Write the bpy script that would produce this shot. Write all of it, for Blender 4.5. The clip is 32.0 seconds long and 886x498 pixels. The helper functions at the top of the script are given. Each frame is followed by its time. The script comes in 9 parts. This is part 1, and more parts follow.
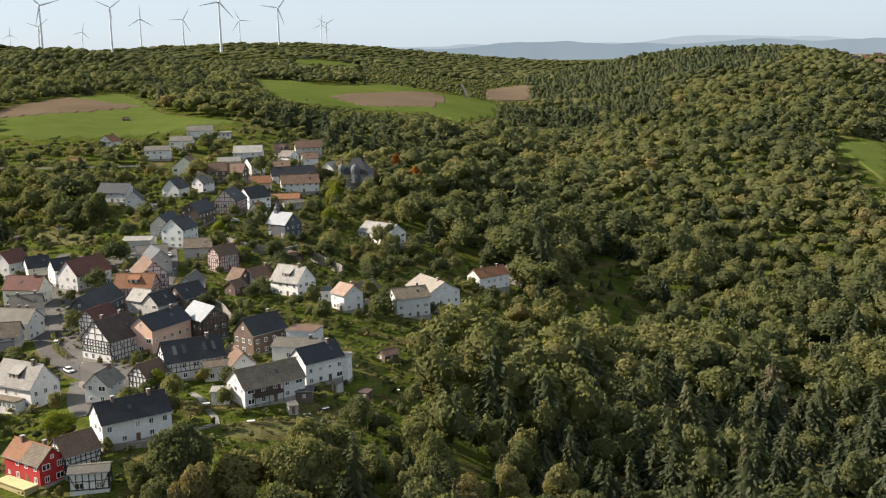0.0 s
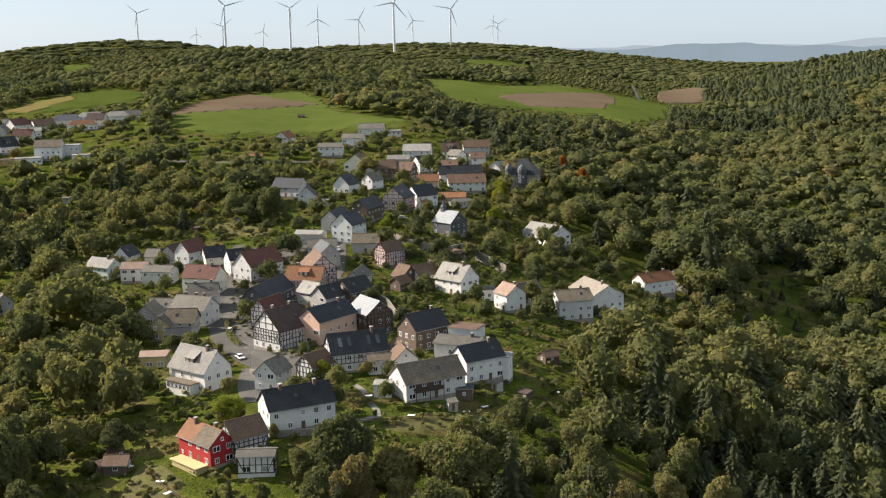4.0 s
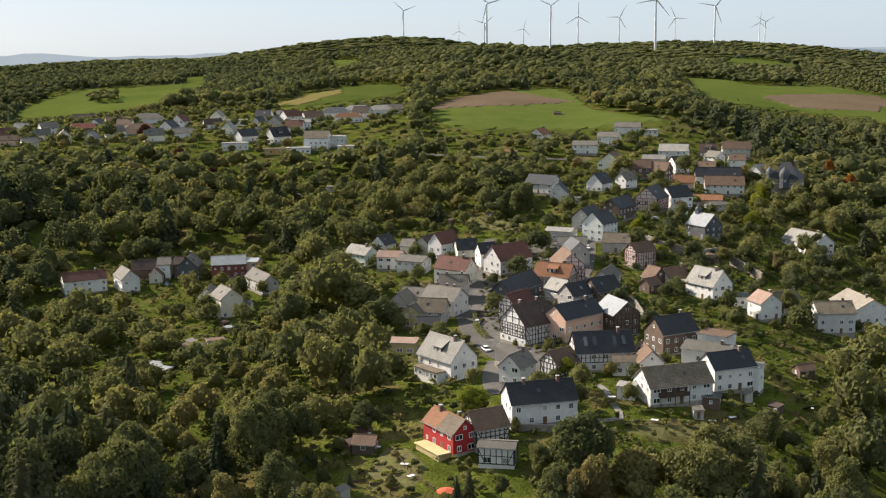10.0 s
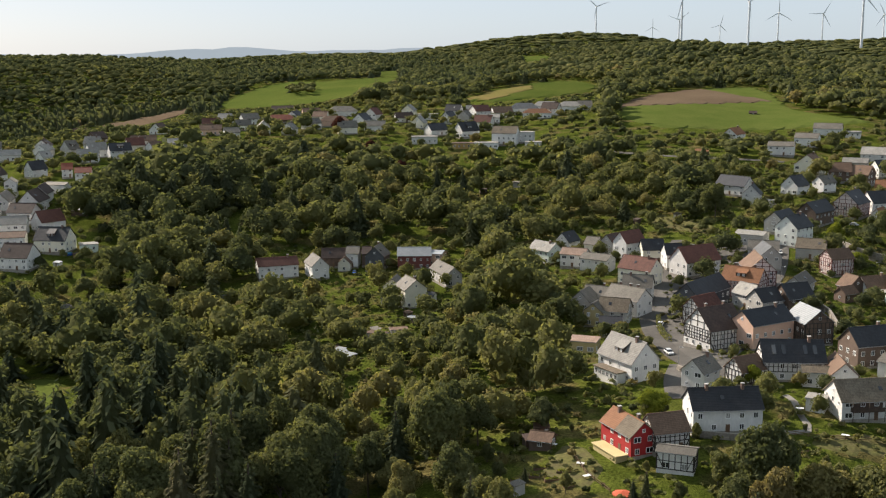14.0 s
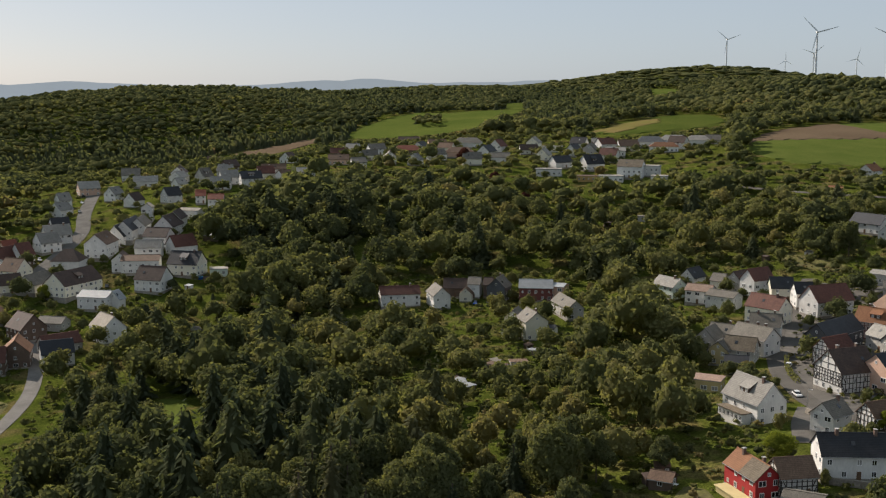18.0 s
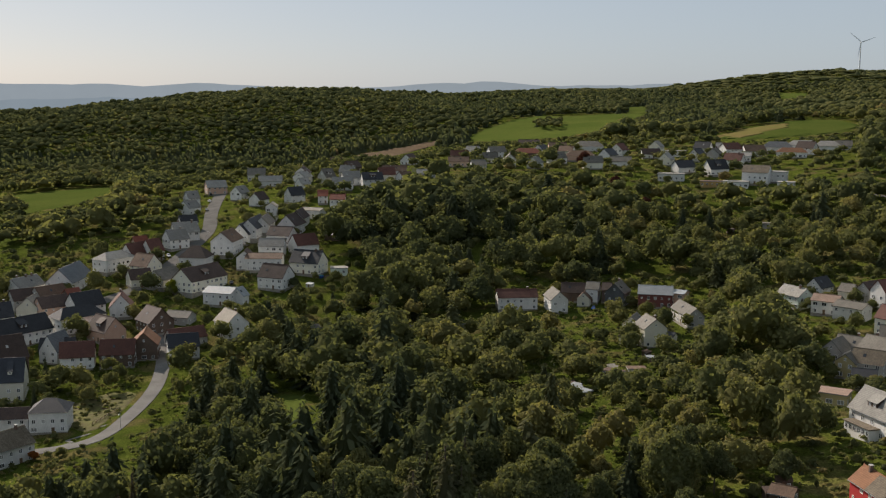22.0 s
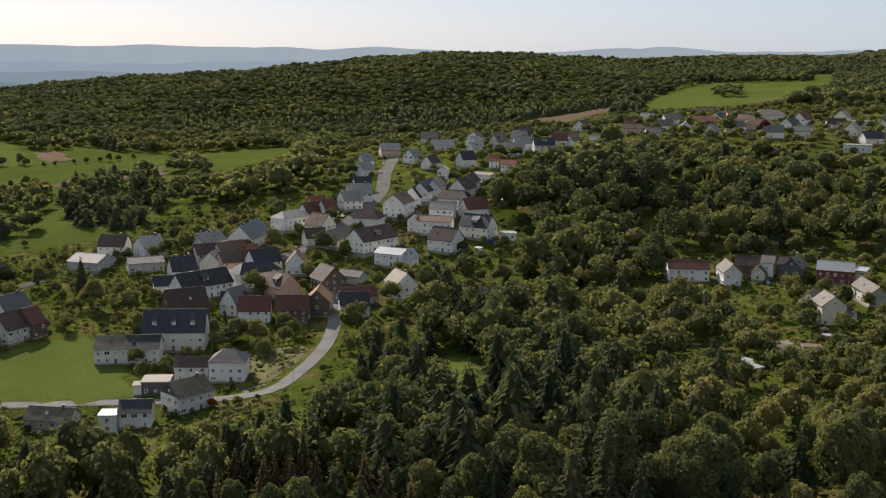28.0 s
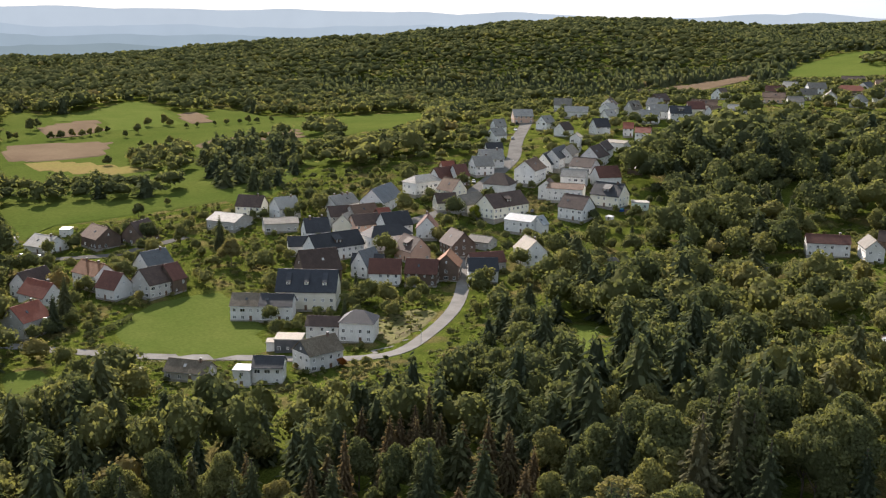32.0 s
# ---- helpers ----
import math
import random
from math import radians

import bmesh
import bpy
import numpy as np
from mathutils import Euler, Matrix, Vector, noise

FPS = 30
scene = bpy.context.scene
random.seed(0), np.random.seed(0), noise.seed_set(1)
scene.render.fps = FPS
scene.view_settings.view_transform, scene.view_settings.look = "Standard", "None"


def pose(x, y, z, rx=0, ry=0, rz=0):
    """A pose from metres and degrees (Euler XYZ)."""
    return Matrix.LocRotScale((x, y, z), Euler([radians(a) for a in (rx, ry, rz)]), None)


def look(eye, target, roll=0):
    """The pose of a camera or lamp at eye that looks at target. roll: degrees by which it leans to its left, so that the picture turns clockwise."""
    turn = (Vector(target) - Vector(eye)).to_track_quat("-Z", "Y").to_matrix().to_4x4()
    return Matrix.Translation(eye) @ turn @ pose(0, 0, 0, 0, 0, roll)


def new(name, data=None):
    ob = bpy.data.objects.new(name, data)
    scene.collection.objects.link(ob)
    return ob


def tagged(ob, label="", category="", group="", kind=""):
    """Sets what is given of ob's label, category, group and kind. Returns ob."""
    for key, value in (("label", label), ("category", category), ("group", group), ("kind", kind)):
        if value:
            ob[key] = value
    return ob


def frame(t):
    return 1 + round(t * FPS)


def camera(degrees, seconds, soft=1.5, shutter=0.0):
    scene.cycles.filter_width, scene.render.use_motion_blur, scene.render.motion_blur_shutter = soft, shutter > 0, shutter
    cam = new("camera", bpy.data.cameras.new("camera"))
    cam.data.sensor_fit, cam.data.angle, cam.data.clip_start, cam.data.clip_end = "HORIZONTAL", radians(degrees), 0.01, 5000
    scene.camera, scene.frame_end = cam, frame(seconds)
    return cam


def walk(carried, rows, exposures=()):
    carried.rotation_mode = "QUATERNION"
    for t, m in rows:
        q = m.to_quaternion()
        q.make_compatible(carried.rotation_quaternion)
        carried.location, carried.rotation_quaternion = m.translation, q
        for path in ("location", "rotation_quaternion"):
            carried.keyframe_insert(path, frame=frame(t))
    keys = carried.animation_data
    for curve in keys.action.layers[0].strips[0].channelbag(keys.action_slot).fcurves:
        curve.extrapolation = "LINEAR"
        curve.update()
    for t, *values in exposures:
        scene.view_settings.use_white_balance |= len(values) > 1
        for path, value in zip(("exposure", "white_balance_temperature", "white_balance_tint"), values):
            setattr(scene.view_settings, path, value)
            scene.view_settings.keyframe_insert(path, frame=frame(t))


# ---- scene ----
cam = camera(43.49, 32.0, soft=1.2)
EYE = Vector((0.0, 0.0, 100.0))
# seconds, heading to the left of north, pitch, roll: the camera hovers and turns
ROWS = [
    (0.0, -0.000, -10.318, -1.523),
    (0.5, 0.875, -10.303, -1.627),
    (1.0, 1.857, -10.263, -1.561),
    (1.5, 2.870, -10.229, -1.465),
    (2.0, 3.882, -10.212, -1.436),
    (2.5, 4.963, -10.184, -1.393),
    (3.0, 6.143, -10.151, -1.329),
    (3.5, 7.370, -10.120, -1.245),
    (5.5, 12.034, -10.021, -1.121),
    (6.0, 13.079, -10.004, -1.074),
    (6.5, 14.100, -9.984, -1.019),
    (7.0, 15.092, -9.974, -0.986),
    (7.5, 16.091, -9.970, -0.950),
    (8.0, 17.133, -9.974, -0.898),
    (8.5, 18.201, -9.987, -0.863),
    (9.0, 19.287, -9.994, -0.820),
    (9.5, 20.424, -9.997, -0.766),
    (10.0, 21.613, -10.007, -0.742),
    (10.5, 22.809, -10.020, -0.694),
    (11.0, 23.994, -10.038, -0.635),
    (11.5, 25.175, -10.057, -0.599),
    (12.0, 26.377, -10.072, -0.544),
    (12.5, 27.592, -10.084, -0.474),
    (13.0, 28.798, -10.098, -0.417),
    (13.5, 30.009, -10.117, -0.358),
    (14.0, 31.218, -10.126, -0.307),
    (14.5, 32.409, -10.127, -0.268),
    (16.5, 35.769, -9.723, -0.108),
    (17.0, 36.287, -9.339, -0.060),
    (17.5, 36.885, -8.884, -0.021),
    (18.0, 37.585, -8.489, 0.003),
    (18.5, 38.336, -8.375, 0.029),
    (19.0, 39.105, -8.374, 0.050),
    (19.5, 39.872, -8.371, 0.091),
    (20.0, 40.632, -8.361, 0.124),
    (20.5, 41.392, -8.349, 0.139),
    (21.0, 42.167, -8.347, 0.162),
    (21.5, 42.954, -8.352, 0.184),
    (22.0, 43.740, -8.358, 0.220),
    (22.5, 44.530, -8.368, 0.254),
    (23.0, 45.319, -8.370, 0.293),
    (23.5, 46.087, -8.377, 0.326),
    (24.0, 46.846, -8.396, 0.362),
    (24.5, 47.558, -8.433, 0.381),
    (25.0, 48.196, -8.538, 0.389),
    (25.5, 48.786, -8.719, 0.423),
    (27.5, 51.749, -9.902, 0.550),
    (28.0, 52.537, -10.190, 0.567),
    (28.5, 53.354, -10.476, 0.599),
    (29.0, 54.188, -10.764, 0.632),
    (29.5, 55.022, -11.063, 0.665),
    (30.0, 55.856, -11.354, 0.718),
    (30.5, 56.704, -11.614, 0.742),
    (31.0, 57.584, -11.793, 0.763),
    (31.5, 58.461, -11.922, 0.789),
    (32.0, 59.318, -12.003, 0.776),
]
EXPOSURES = [(0.0, 1.19), (9.0, 1.09), (14.5, 0.95), (17.0, 0.63), (25.0, 0.42), (28.0, 0.76), (32.0, 1.38)]
walk(cam, [(t, pose(*EYE, 90 + pitch, 0, yaw) @ pose(0, 0, 0, 0, 0, roll)) for t, yaw, pitch, roll in ROWS],
     [(t, stops, 6600 if t < 26 else 6400, 14 if t < 26 else 17) for t, stops in EXPOSURES])

# ---- sky and sun ----
SUN_HEADING, SUN_HEIGHT = 80.0, 32.0
world = bpy.data.worlds.new("sky")
scene.world = world
world.use_nodes = True
wn = world.node_tree
sky = wn.nodes.new("ShaderNodeTexSky")
sky.sky_type, sky.sun_disc = "NISHITA", False
sky.sun_elevation, sky.sun_rotation = radians(SUN_HEIGHT), radians(-SUN_HEADING)
sky.altitude, sky.air_density, sky.dust_density, sky.ozone_density = 300, 0.6, 1.3, 0.5
# thin even haze over the clear sky
haze = wn.nodes.new("ShaderNodeBackground")
haze.inputs[0].default_value, haze.inputs[1].default_value = (0.79, 0.95, 1.05, 1), 0.288
both = wn.nodes.new("ShaderNodeAddShader")
wn.links.new(sky.outputs[0], wn.nodes["Background"].inputs[0])
wn.nodes["Background"].inputs[1].default_value = 0.018
wn.links.new(wn.nodes["Background"].outputs[0], both.inputs[0])
wn.links.new(haze.outputs[0], both.inputs[1])
wn.links.new(both.outputs[0], wn.nodes["World Output"].inputs[0])
sun = new("sun", bpy.data.lights.new("sun", "SUN"))
sun.data.energy, sun.data.angle, sun.data.color = 4.7, radians(0.6), (1.0, 0.91, 0.78)
_a, _e = radians(SUN_HEADING), radians(SUN_HEIGHT)
sun.matrix_world = look((0, 0, 300), Vector((0, 0, 300)) - Vector((-math.sin(_a) * math.cos(_e), math.cos(_a) * math.cos(_e), math.sin(_e))))

# ---- materials ----
MATS = {}


def nodes_of(name):
    m = bpy.data.materials.new(name)
    m.use_nodes = True
    return m, m.node_tree, m.node_tree.nodes["Principled BSDF"]


def ramp_node(nt, source, stops):
    r = nt.nodes.new("ShaderNodeValToRGB")
    e = r.color_ramp.elements
    while len(e) < len(stops):
        e.new(0.5)
    for k, (p, c) in enumerate(stops):
        e[k].position, e[k].color = p, (*c, 1)
    nt.links.new(source, r.inputs[0])
    return r.outputs[0]


def noise_node(nt, scale, detail=3.0, rough=0.6, stretch=None):
    t = nt.nodes.new("ShaderNodeTexCoord")
    n = nt.nodes.new("ShaderNodeTexNoise")
    n.inputs["Scale"].default_value, n.inputs["Detail"].default_value, n.inputs["Roughness"].default_value = scale, detail, rough
    src = t.outputs["Object"]
    if stretch:
        mp = nt.nodes.new("ShaderNodeMapping")
        mp.inputs["Scale"].default_value = stretch
        nt.links.new(src, mp.inputs[0])
        src = mp.outputs[0]
    nt.links.new(src, n.inputs["Vector"])
    return n.outputs["Fac"]


def mix_node(nt, a, b, fac, mode="MIX"):
    m = nt.nodes.new("ShaderNodeMix")
    m.data_type, m.blend_type = "RGBA", mode
    for sock, v in ((m.inputs["A"], a), (m.inputs["B"], b), (m.inputs["Factor"], fac)):
        if isinstance(v, tuple):
            sock.default_value = (*v, 1)
        elif isinstance(v, (int, float)):
            sock.default_value = v
        else:
            nt.links.new(v, sock)
    return m.outputs["Result"]


def bump_node(nt, bsdf, height, strength=0.3, distance=0.05):
    b = nt.nodes.new("ShaderNodeBump")
    b.inputs["Strength"].default_value, b.inputs["Distance"].default_value = strength, distance
    nt.links.new(height, b.inputs["Height"])
    nt.links.new(b.outputs[0], bsdf.inputs["Normal"])


def varied(name, c1, c2, scale=0.8, fine=6.0, rough=0.8, metal=0.0, spread=0.25, bump=0.2, stretch=None, spec=0.4):
    """A surface between two colours at two scales, with a shift per object."""
    if name in MATS:
        return MATS[name]
    m, nt, b = nodes_of(name)
    big = noise_node(nt, scale, 4)
    small = noise_node(nt, fine, 3, 0.7, stretch)
    col = ramp_node(nt, big, [(0.3, c1), (0.7, c2)])
    g = ramp_node(nt, small, [(0.25, (1 - spread,) * 3), (0.75, (1 + spread * 0.4,) * 3)])
    col = mix_node(nt, col, g, 1.0, "MULTIPLY")
    info = nt.nodes.new("ShaderNodeObjectInfo")
    tone = ramp_node(nt, info.outputs["Random"], [(0.0, (0.85,) * 3), (1.0, (1.1,) * 3)])
    col = mix_node(nt, col, tone, 1.0, "MULTIPLY")
    nt.links.new(col, b.inputs["Base Color"])
    b.inputs["Roughness"].default_value, b.inputs["Metallic"].default_value = rough, metal
    b.inputs["Specular IOR Level"].default_value = spec
    if bump:
        bump_node(nt, b, small, bump, 0.04)
    MATS[name] = m
    return m


def leaf_material(name, stops, per_tree):
    """Foliage: colour by tree (object random or the tint of the tree), leaf noise, a little light through the leaves."""
    m, nt, b = nodes_of(name)
    if per_tree:
        info = nt.nodes.new("ShaderNodeObjectInfo")
        src = info.outputs["Random"]
    else:
        a = nt.nodes.new("ShaderNodeAttribute")
        a.attribute_name = "tint"
        src = a.outputs["Fac"]
    col = ramp_node(nt, src, stops)
    isl = nt.nodes.new("ShaderNodeNewGeometry")
    g = ramp_node(nt, isl.outputs["Random Per Island"], [(0.0, (0.8, 0.82, 0.8)), (0.7, (1.0, 1.0, 1.0)), (1.0, (1.18, 1.16, 1.1))])
    col = mix_node(nt, col, g, 1.0, "MULTIPLY")
    nt.links.new(col, b.inputs["Base Color"])
    b.inputs["Roughness"].default_value = 0.65
    b.inputs["Specular IOR Level"].default_value = 0.0
    tr = nt.nodes.new("ShaderNodeBsdfTranslucent")
    warm = mix_node(nt, col, (1.2, 1.2, 0.7), 1.0, "MULTIPLY")
    nt.links.new(warm, tr.inputs[0])
    mx = nt.nodes.new("ShaderNodeMixShader")
    mx.inputs[0].default_value = 0.43
    nt.links.new(b.outputs[0], mx.inputs[1])
    nt.links.new(tr.outputs[0], mx.inputs[2])
    nt.links.new(mx.outputs[0], nt.nodes["Material Output"].inputs[0])
    return m


GREENS = [(0.0, (0.082, 0.093, 0.048)), (0.3, (0.119, 0.127, 0.058)), (0.55, (0.151, 0.154, 0.066)), (0.8, (0.183, 0.174, 0.073)),
          (0.95, (0.205, 0.181, 0.079)), (1.0, (0.202, 0.167, 0.079))]
SPRUCES = [(0.0, (0.066, 0.080, 0.050)), (0.5, (0.096, 0.108, 0.060)), (0.85, (0.126, 0.130, 0.068)), (0.95, (0.140, 0.130, 0.080)), (1.0, (0.170, 0.134, 0.088))]
leaf_one = leaf_material("leaves", GREENS, True)
leaf_wood = leaf_material("woodland_leaves", GREENS, False)
needle_one = leaf_material("needles", SPRUCES, True)
needle_wood = leaf_material("woodland_needles", SPRUCES, False)


def far_leaf_material(name, stops, per_tree=False):
    """The mass of leaves in a crown: clumps and gaps as fine relief, the gaps' shade put into the mottling."""
    m = leaf_material(name, stops, per_tree)
    nt = m.node_tree
    b = nt.nodes["Principled BSDF"]
    isl = [n for n in nt.nodes if n.type == "NEW_GEOMETRY"][0]
    for link in list(isl.outputs["Random Per Island"].links):
        nt.links.remove(link)
    t = nt.nodes.new("ShaderNodeNewGeometry")
    n = nt.nodes.new("ShaderNodeTexNoise")
    n.inputs["Scale"].default_value, n.inputs["Detail"].default_value, n.inputs["Roughness"].default_value = 1.5, 5, 0.78
    nt.links.new(t.outputs["Position"], n.inputs["Vector"])
    clump = n.outputs["Fac"]
    src = b.inputs["Base Color"].links[0].from_socket
    # hollows of the relief are tinted darker: gap shade put into the colour
    col = mix_node(nt, src, ramp_node(nt, clump, [(0.36, (0.76, 0.78, 0.76)), (0.64, (1.2, 1.17, 1.1))]), 1.0, "MULTIPLY")
    nt.links.new(col, b.inputs["Base Color"])
    bump_node(nt, b, clump, 1.0, 0.8)
    return m


far_leaf = far_leaf_material("far_leaves", GREENS)
far_needle = far_leaf_material("far_needles", SPRUCES)
mass_one = far_leaf_material("leaf_mass", GREENS, True)
needle_mass_one = far_leaf_material("needle_mass", SPRUCES, True)
bark = varied("bark", (0.07, 0.05, 0.035), (0.13, 0.10, 0.075), 1.5, 9, 0.9, stretch=(3, 3, 0.4))
grass_mat = varied("meadow_grass", (0.060, 0.085, 0.018), (0.090, 0.108, 0.026), 0.02, 0.5, 0.9, spread=0.3, bump=0.3, spec=0.0)
lawn_mat = varied("lawn_grass", (0.066, 0.090, 0.020), (0.088, 0.106, 0.027), 0.05, 0.8, 0.9, spread=0.25, spec=0.0)
soil_mat = varied("ploughed_soil", (0.118, 0.086, 0.058), (0.155, 0.116, 0.078), 0.02, 0.4, 0.95, spread=0.25, stretch=(6, 0.6, 1), spec=0.0)
straw_mat = varied("stubble", (0.17, 0.125, 0.055), (0.14, 0.13, 0.042), 0.02, 0.4, 0.95, spread=0.2, spec=0.0)
asphalt = varied("asphalt", (0.092, 0.087, 0.080), (0.140, 0.132, 0.120), 0.15, 3, 0.95, spread=0.2, bump=0.1, spec=0.0)
copper_leaf = leaf_material("copper_leaves", [(0.0, (0.055, 0.022, 0.022)), (1.0, (0.085, 0.035, 0.03))], True)
amber_leaf = leaf_material("amber_leaves", [(0.0, (0.22, 0.075, 0.02)), (1.0, (0.27, 0.11, 0.03))], True)
lime_leaf = leaf_material("lime_leaves", [(0.0, (0.155, 0.185, 0.028)), (1.0, (0.20, 0.21, 0.035))], True)
copper_mass = far_leaf_material("copper_mass", [(0.0, (0.055, 0.022, 0.022)), (1.0, (0.085, 0.035, 0.03))], True)
amber_mass = far_leaf_material("amber_mass", [(0.0, (0.22, 0.075, 0.02)), (1.0, (0.27, 0.11, 0.03))], True)
lime_mass = far_leaf_material("lime_mass", [(0.0, (0.155, 0.185, 0.028)), (1.0, (0.20, 0.21, 0.035))], True)
dry_needle = leaf_material("dry_needles", [(0.0, (0.12, 0.105, 0.062)), (0.6, (0.17, 0.135, 0.080)), (1.0, (0.21, 0.150, 0.088))], True)
dry_mass = far_leaf_material("dry_mass", [(0.0, (0.10, 0.08, 0.05)), (1.0, (0.15, 0.11, 0.07))], True)
pale_asphalt = varied("pale_asphalt", (0.135, 0.129, 0.12), (0.19, 0.182, 0.17), 0.15, 3, 0.95, spread=0.2, bump=0.1, spec=0.0)
gravel_mat = varied("pale_gravel", (0.20, 0.185, 0.16), (0.29, 0.27, 0.24), 0.12, 2.0, 0.95, spread=0.3, spec=0.1)
bed_mat = varied("garden_beds", (0.10, 0.085, 0.045), (0.13, 0.13, 0.04), 0.25, 1.2, 0.95, spread=0.45, spec=0.05)

# ---- land ----
HILLS = []


def mound(x, y, reach, rise):
    """One swell (or hollow) of the land."""
    HILLS.append((x, y, reach, rise))


mound(-117, 43, 68, -18.9)
mound(-80, 96, 68, -7.0)
mound(43, 117, 68, -28.2)
mound(0, 125, 68, 7.2)
mound(-85, 228, 68, -2.9)
mound(0, -250, 68, -26.2)
mound(-250, 0, 68, -15.6)
mound(35, 248, 68, -10.3)
mound(94, 232, 68, 4.5)
mound(65, 241, 68, -17.4)
mound(-27, 255, 70, 25.3)
mound(-139, 237, 75, 8.8)
mound(-73, 272, 77, -2.4)
mound(-108, 273, 80, -9.9)
mound(-356, 69, 99, -2.7)
mound(-217, 291, 99, 7.3)
mound(325, -187, 102, -30.7)
mound(5, 375, 102, 16.3)
mound(241, 287, 102, -20.9)
mound(-241, -287, 102, -29.5)
mound(-343, 153, 102, -10.3)
mound(-296, 231, 102, 0.1)
mound(107, 398, 113, -27.7)
mound(-238, 367, 119, -14.7)
mound(-74, 469, 130, 20.8)
mound(-387, 275, 130, -1.4)
mound(33, 474, 130, -16.6)
mound(-338, 334, 130, -8.1)
mound(-492, -87, 136, -17.8)
mound(-497, 206, 147, 1.2)
mound(98, 554, 154, -17.8)
mound(-554, 98, 154, 2.2)
mound(174, 535, 154, -7.3)
mound(-117, 550, 154, 3.5)
mound(-294, 509, 160, -12.9)
mound(-564, 205, 164, -8.8)
mound(-87, 619, 171, 13.9)
mound(-500, 435, 181, 4.9)
mound(-442, 527, 188, 1.8)
mound(-201, 670, 191, 8.4)
mound(-329, 618, 191, -9.1)
mound(-597, 412, 198, 8.8)
mound(-724, 194, 205, -13.7)
mound(52, 748, 205, -3.9)
mound(-433, 643, 212, 5.4)
mound(-548, 548, 212, 17.6)
mound(-315, 708, 212, -2.8)
mound(278, 764, 222, -9.2)
mound(-220, 782, 222, 5.5)
mound(-76, 872, 239, 3.8)
mound(122, 866, 239, -7.9)
mound(-396, 850, 256, 4.8)
mound(-1039, 221, 290, 4.1)
mound(-398, 985, 290, 5.6)
mound(-985, 398, 290, 8.3)
mound(363, 998, 290, 4.3)
mound(0, -1125, 307, -21.8)
mound(1108, -195, 307, -25.5)
mound(723, 862, 307, -17.2)
mound(234, 1100, 307, 2.4)
mound(-98, 1121, 307, -5.5)
mound(-1125, 0, 307, -14.1)
mound(-693, 887, 307, 8.5)
mound(-910, 763, 324, -24.1)
mound(-1007, 629, 324, -17.4)
mound(-1175, -428, 341, -22.0)
mound(0, 1250, 341, -3.7)
mound(-928, 928, 358, -10.8)
mound(-239, 1354, 375, 10.2)
mound(191, 1362, 375, -3.5)
mound(-492, 1351, 392, 32.5)
mound(388, 1449, 410, 7.6)
mound(-882, 1214, 410, 25.8)
mound(634, 1423, 140, 9.6)
mound(553, 1456, 140, -8.0)
mound(471, 1485, 140, 2.9)
mound(387, 1509, 140, 13.0)
mound(303, 1528, 140, 4.3)
mound(-1128, 1074, 140, 3.7)
mound(-1186, 1010, 140, 16.3)
mound(-1241, 942, 140, 11.6)
mound(-1292, 871, 140, 3.6)
mound(-1338, 798, 140, 12.1)
mound(217, 1543, 140, 0.9)
mound(-1384, 724, 141, 6.7)
mound(132, 1574, 142, -4.8)
mound(-1452, 659, 144, -9.4)
mound(-1500, 582, 145, 8.5)
mound(-1540, 500, 146, 7.5)
mound(-1576, 416, 147, -18.0)
mound(-1608, 330, 148, -7.7)
mound(-1125, 1198, 148, -2.3)
mound(-1635, 241, 149, 8.7)
mound(-1656, 151, 150, -18.6)
mound(-1096, 1307, 154, -4.5)
mound(-1045, 1397, 157, -0.7)
mound(-987, 1486, 161, -2.3)
mound(-929, 1584, 165, -7.1)
mound(1205, 1436, 512, 6.9)
mound(53, 1889, 170, -37.6)
mound(-1632, 973, 171, 9.4)
mound(773, 1736, 171, 11.0)
mound(675, 1776, 171, -4.9)
mound(575, 1811, 171, 9.8)
mound(473, 1840, 171, 11.8)
mound(369, 1864, 171, 2.7)
mound(264, 1882, 171, 11.5)
mound(-1376, 1310, 171, 0.6)
mound(-1447, 1231, 171, 14.8)
mound(-1513, 1149, 171, 13.0)
mound(-1575, 1062, 171, 4.3)
mound(-870, 1692, 171, 11.1)
mound(-1688, 883, 171, 3.1)
mound(-53, 1915, 172, 8.7)
mound(161, 1920, 173, 17.7)
mound(-162, 1935, 175, 24.3)
mound(-1771, 803, 175, -9.4)
mound(-1829, 709, 177, 12.7)
mound(-274, 1949, 177, -3.5)
mound(-800, 1798, 177, 14.8)
mound(-1878, 610, 178, 8.3)
mound(-1922, 508, 179, -19.9)
mound(-389, 1963, 180, 1.9)
mound(-710, 1870, 180, -5.3)
mound(-1961, 402, 180, -7.2)
mound(-1373, 1462, 180, 3.8)
mound(-1993, 294, 181, 11.1)
mound(-2020, 184, 183, -16.9)
mound(-506, 1970, 183, 13.1)
mound(-615, 1938, 183, -3.9)
mound(-1337, 1593, 187, 4.6)
mound(-1275, 1704, 192, 6.6)
mound(-1204, 1812, 196, 8.2)
mound(-1134, 1932, 202, 1.9)
mound(64, 2303, 207, -8.7)
mound(-1060, 2063, 209, 22.3)
mound(-65, 2335, 210, 26.4)
mound(-198, 2360, 213, 22.5)
mound(-334, 2377, 216, 3.0)
mound(-976, 2193, 216, 30.9)
mound(-474, 2394, 220, 16.5)
mound(-866, 2281, 220, 3.5)
mound(1005, 2256, 272, -5.3)
mound(614, 2392, 272, 16.7)
mound(-1881, 1601, 272, 9.7)
mound(877, 2309, 272, -13.1)
mound(747, 2354, 272, -1.8)
mound(480, 2423, 272, 19.9)
mound(344, 2446, 272, 1.8)
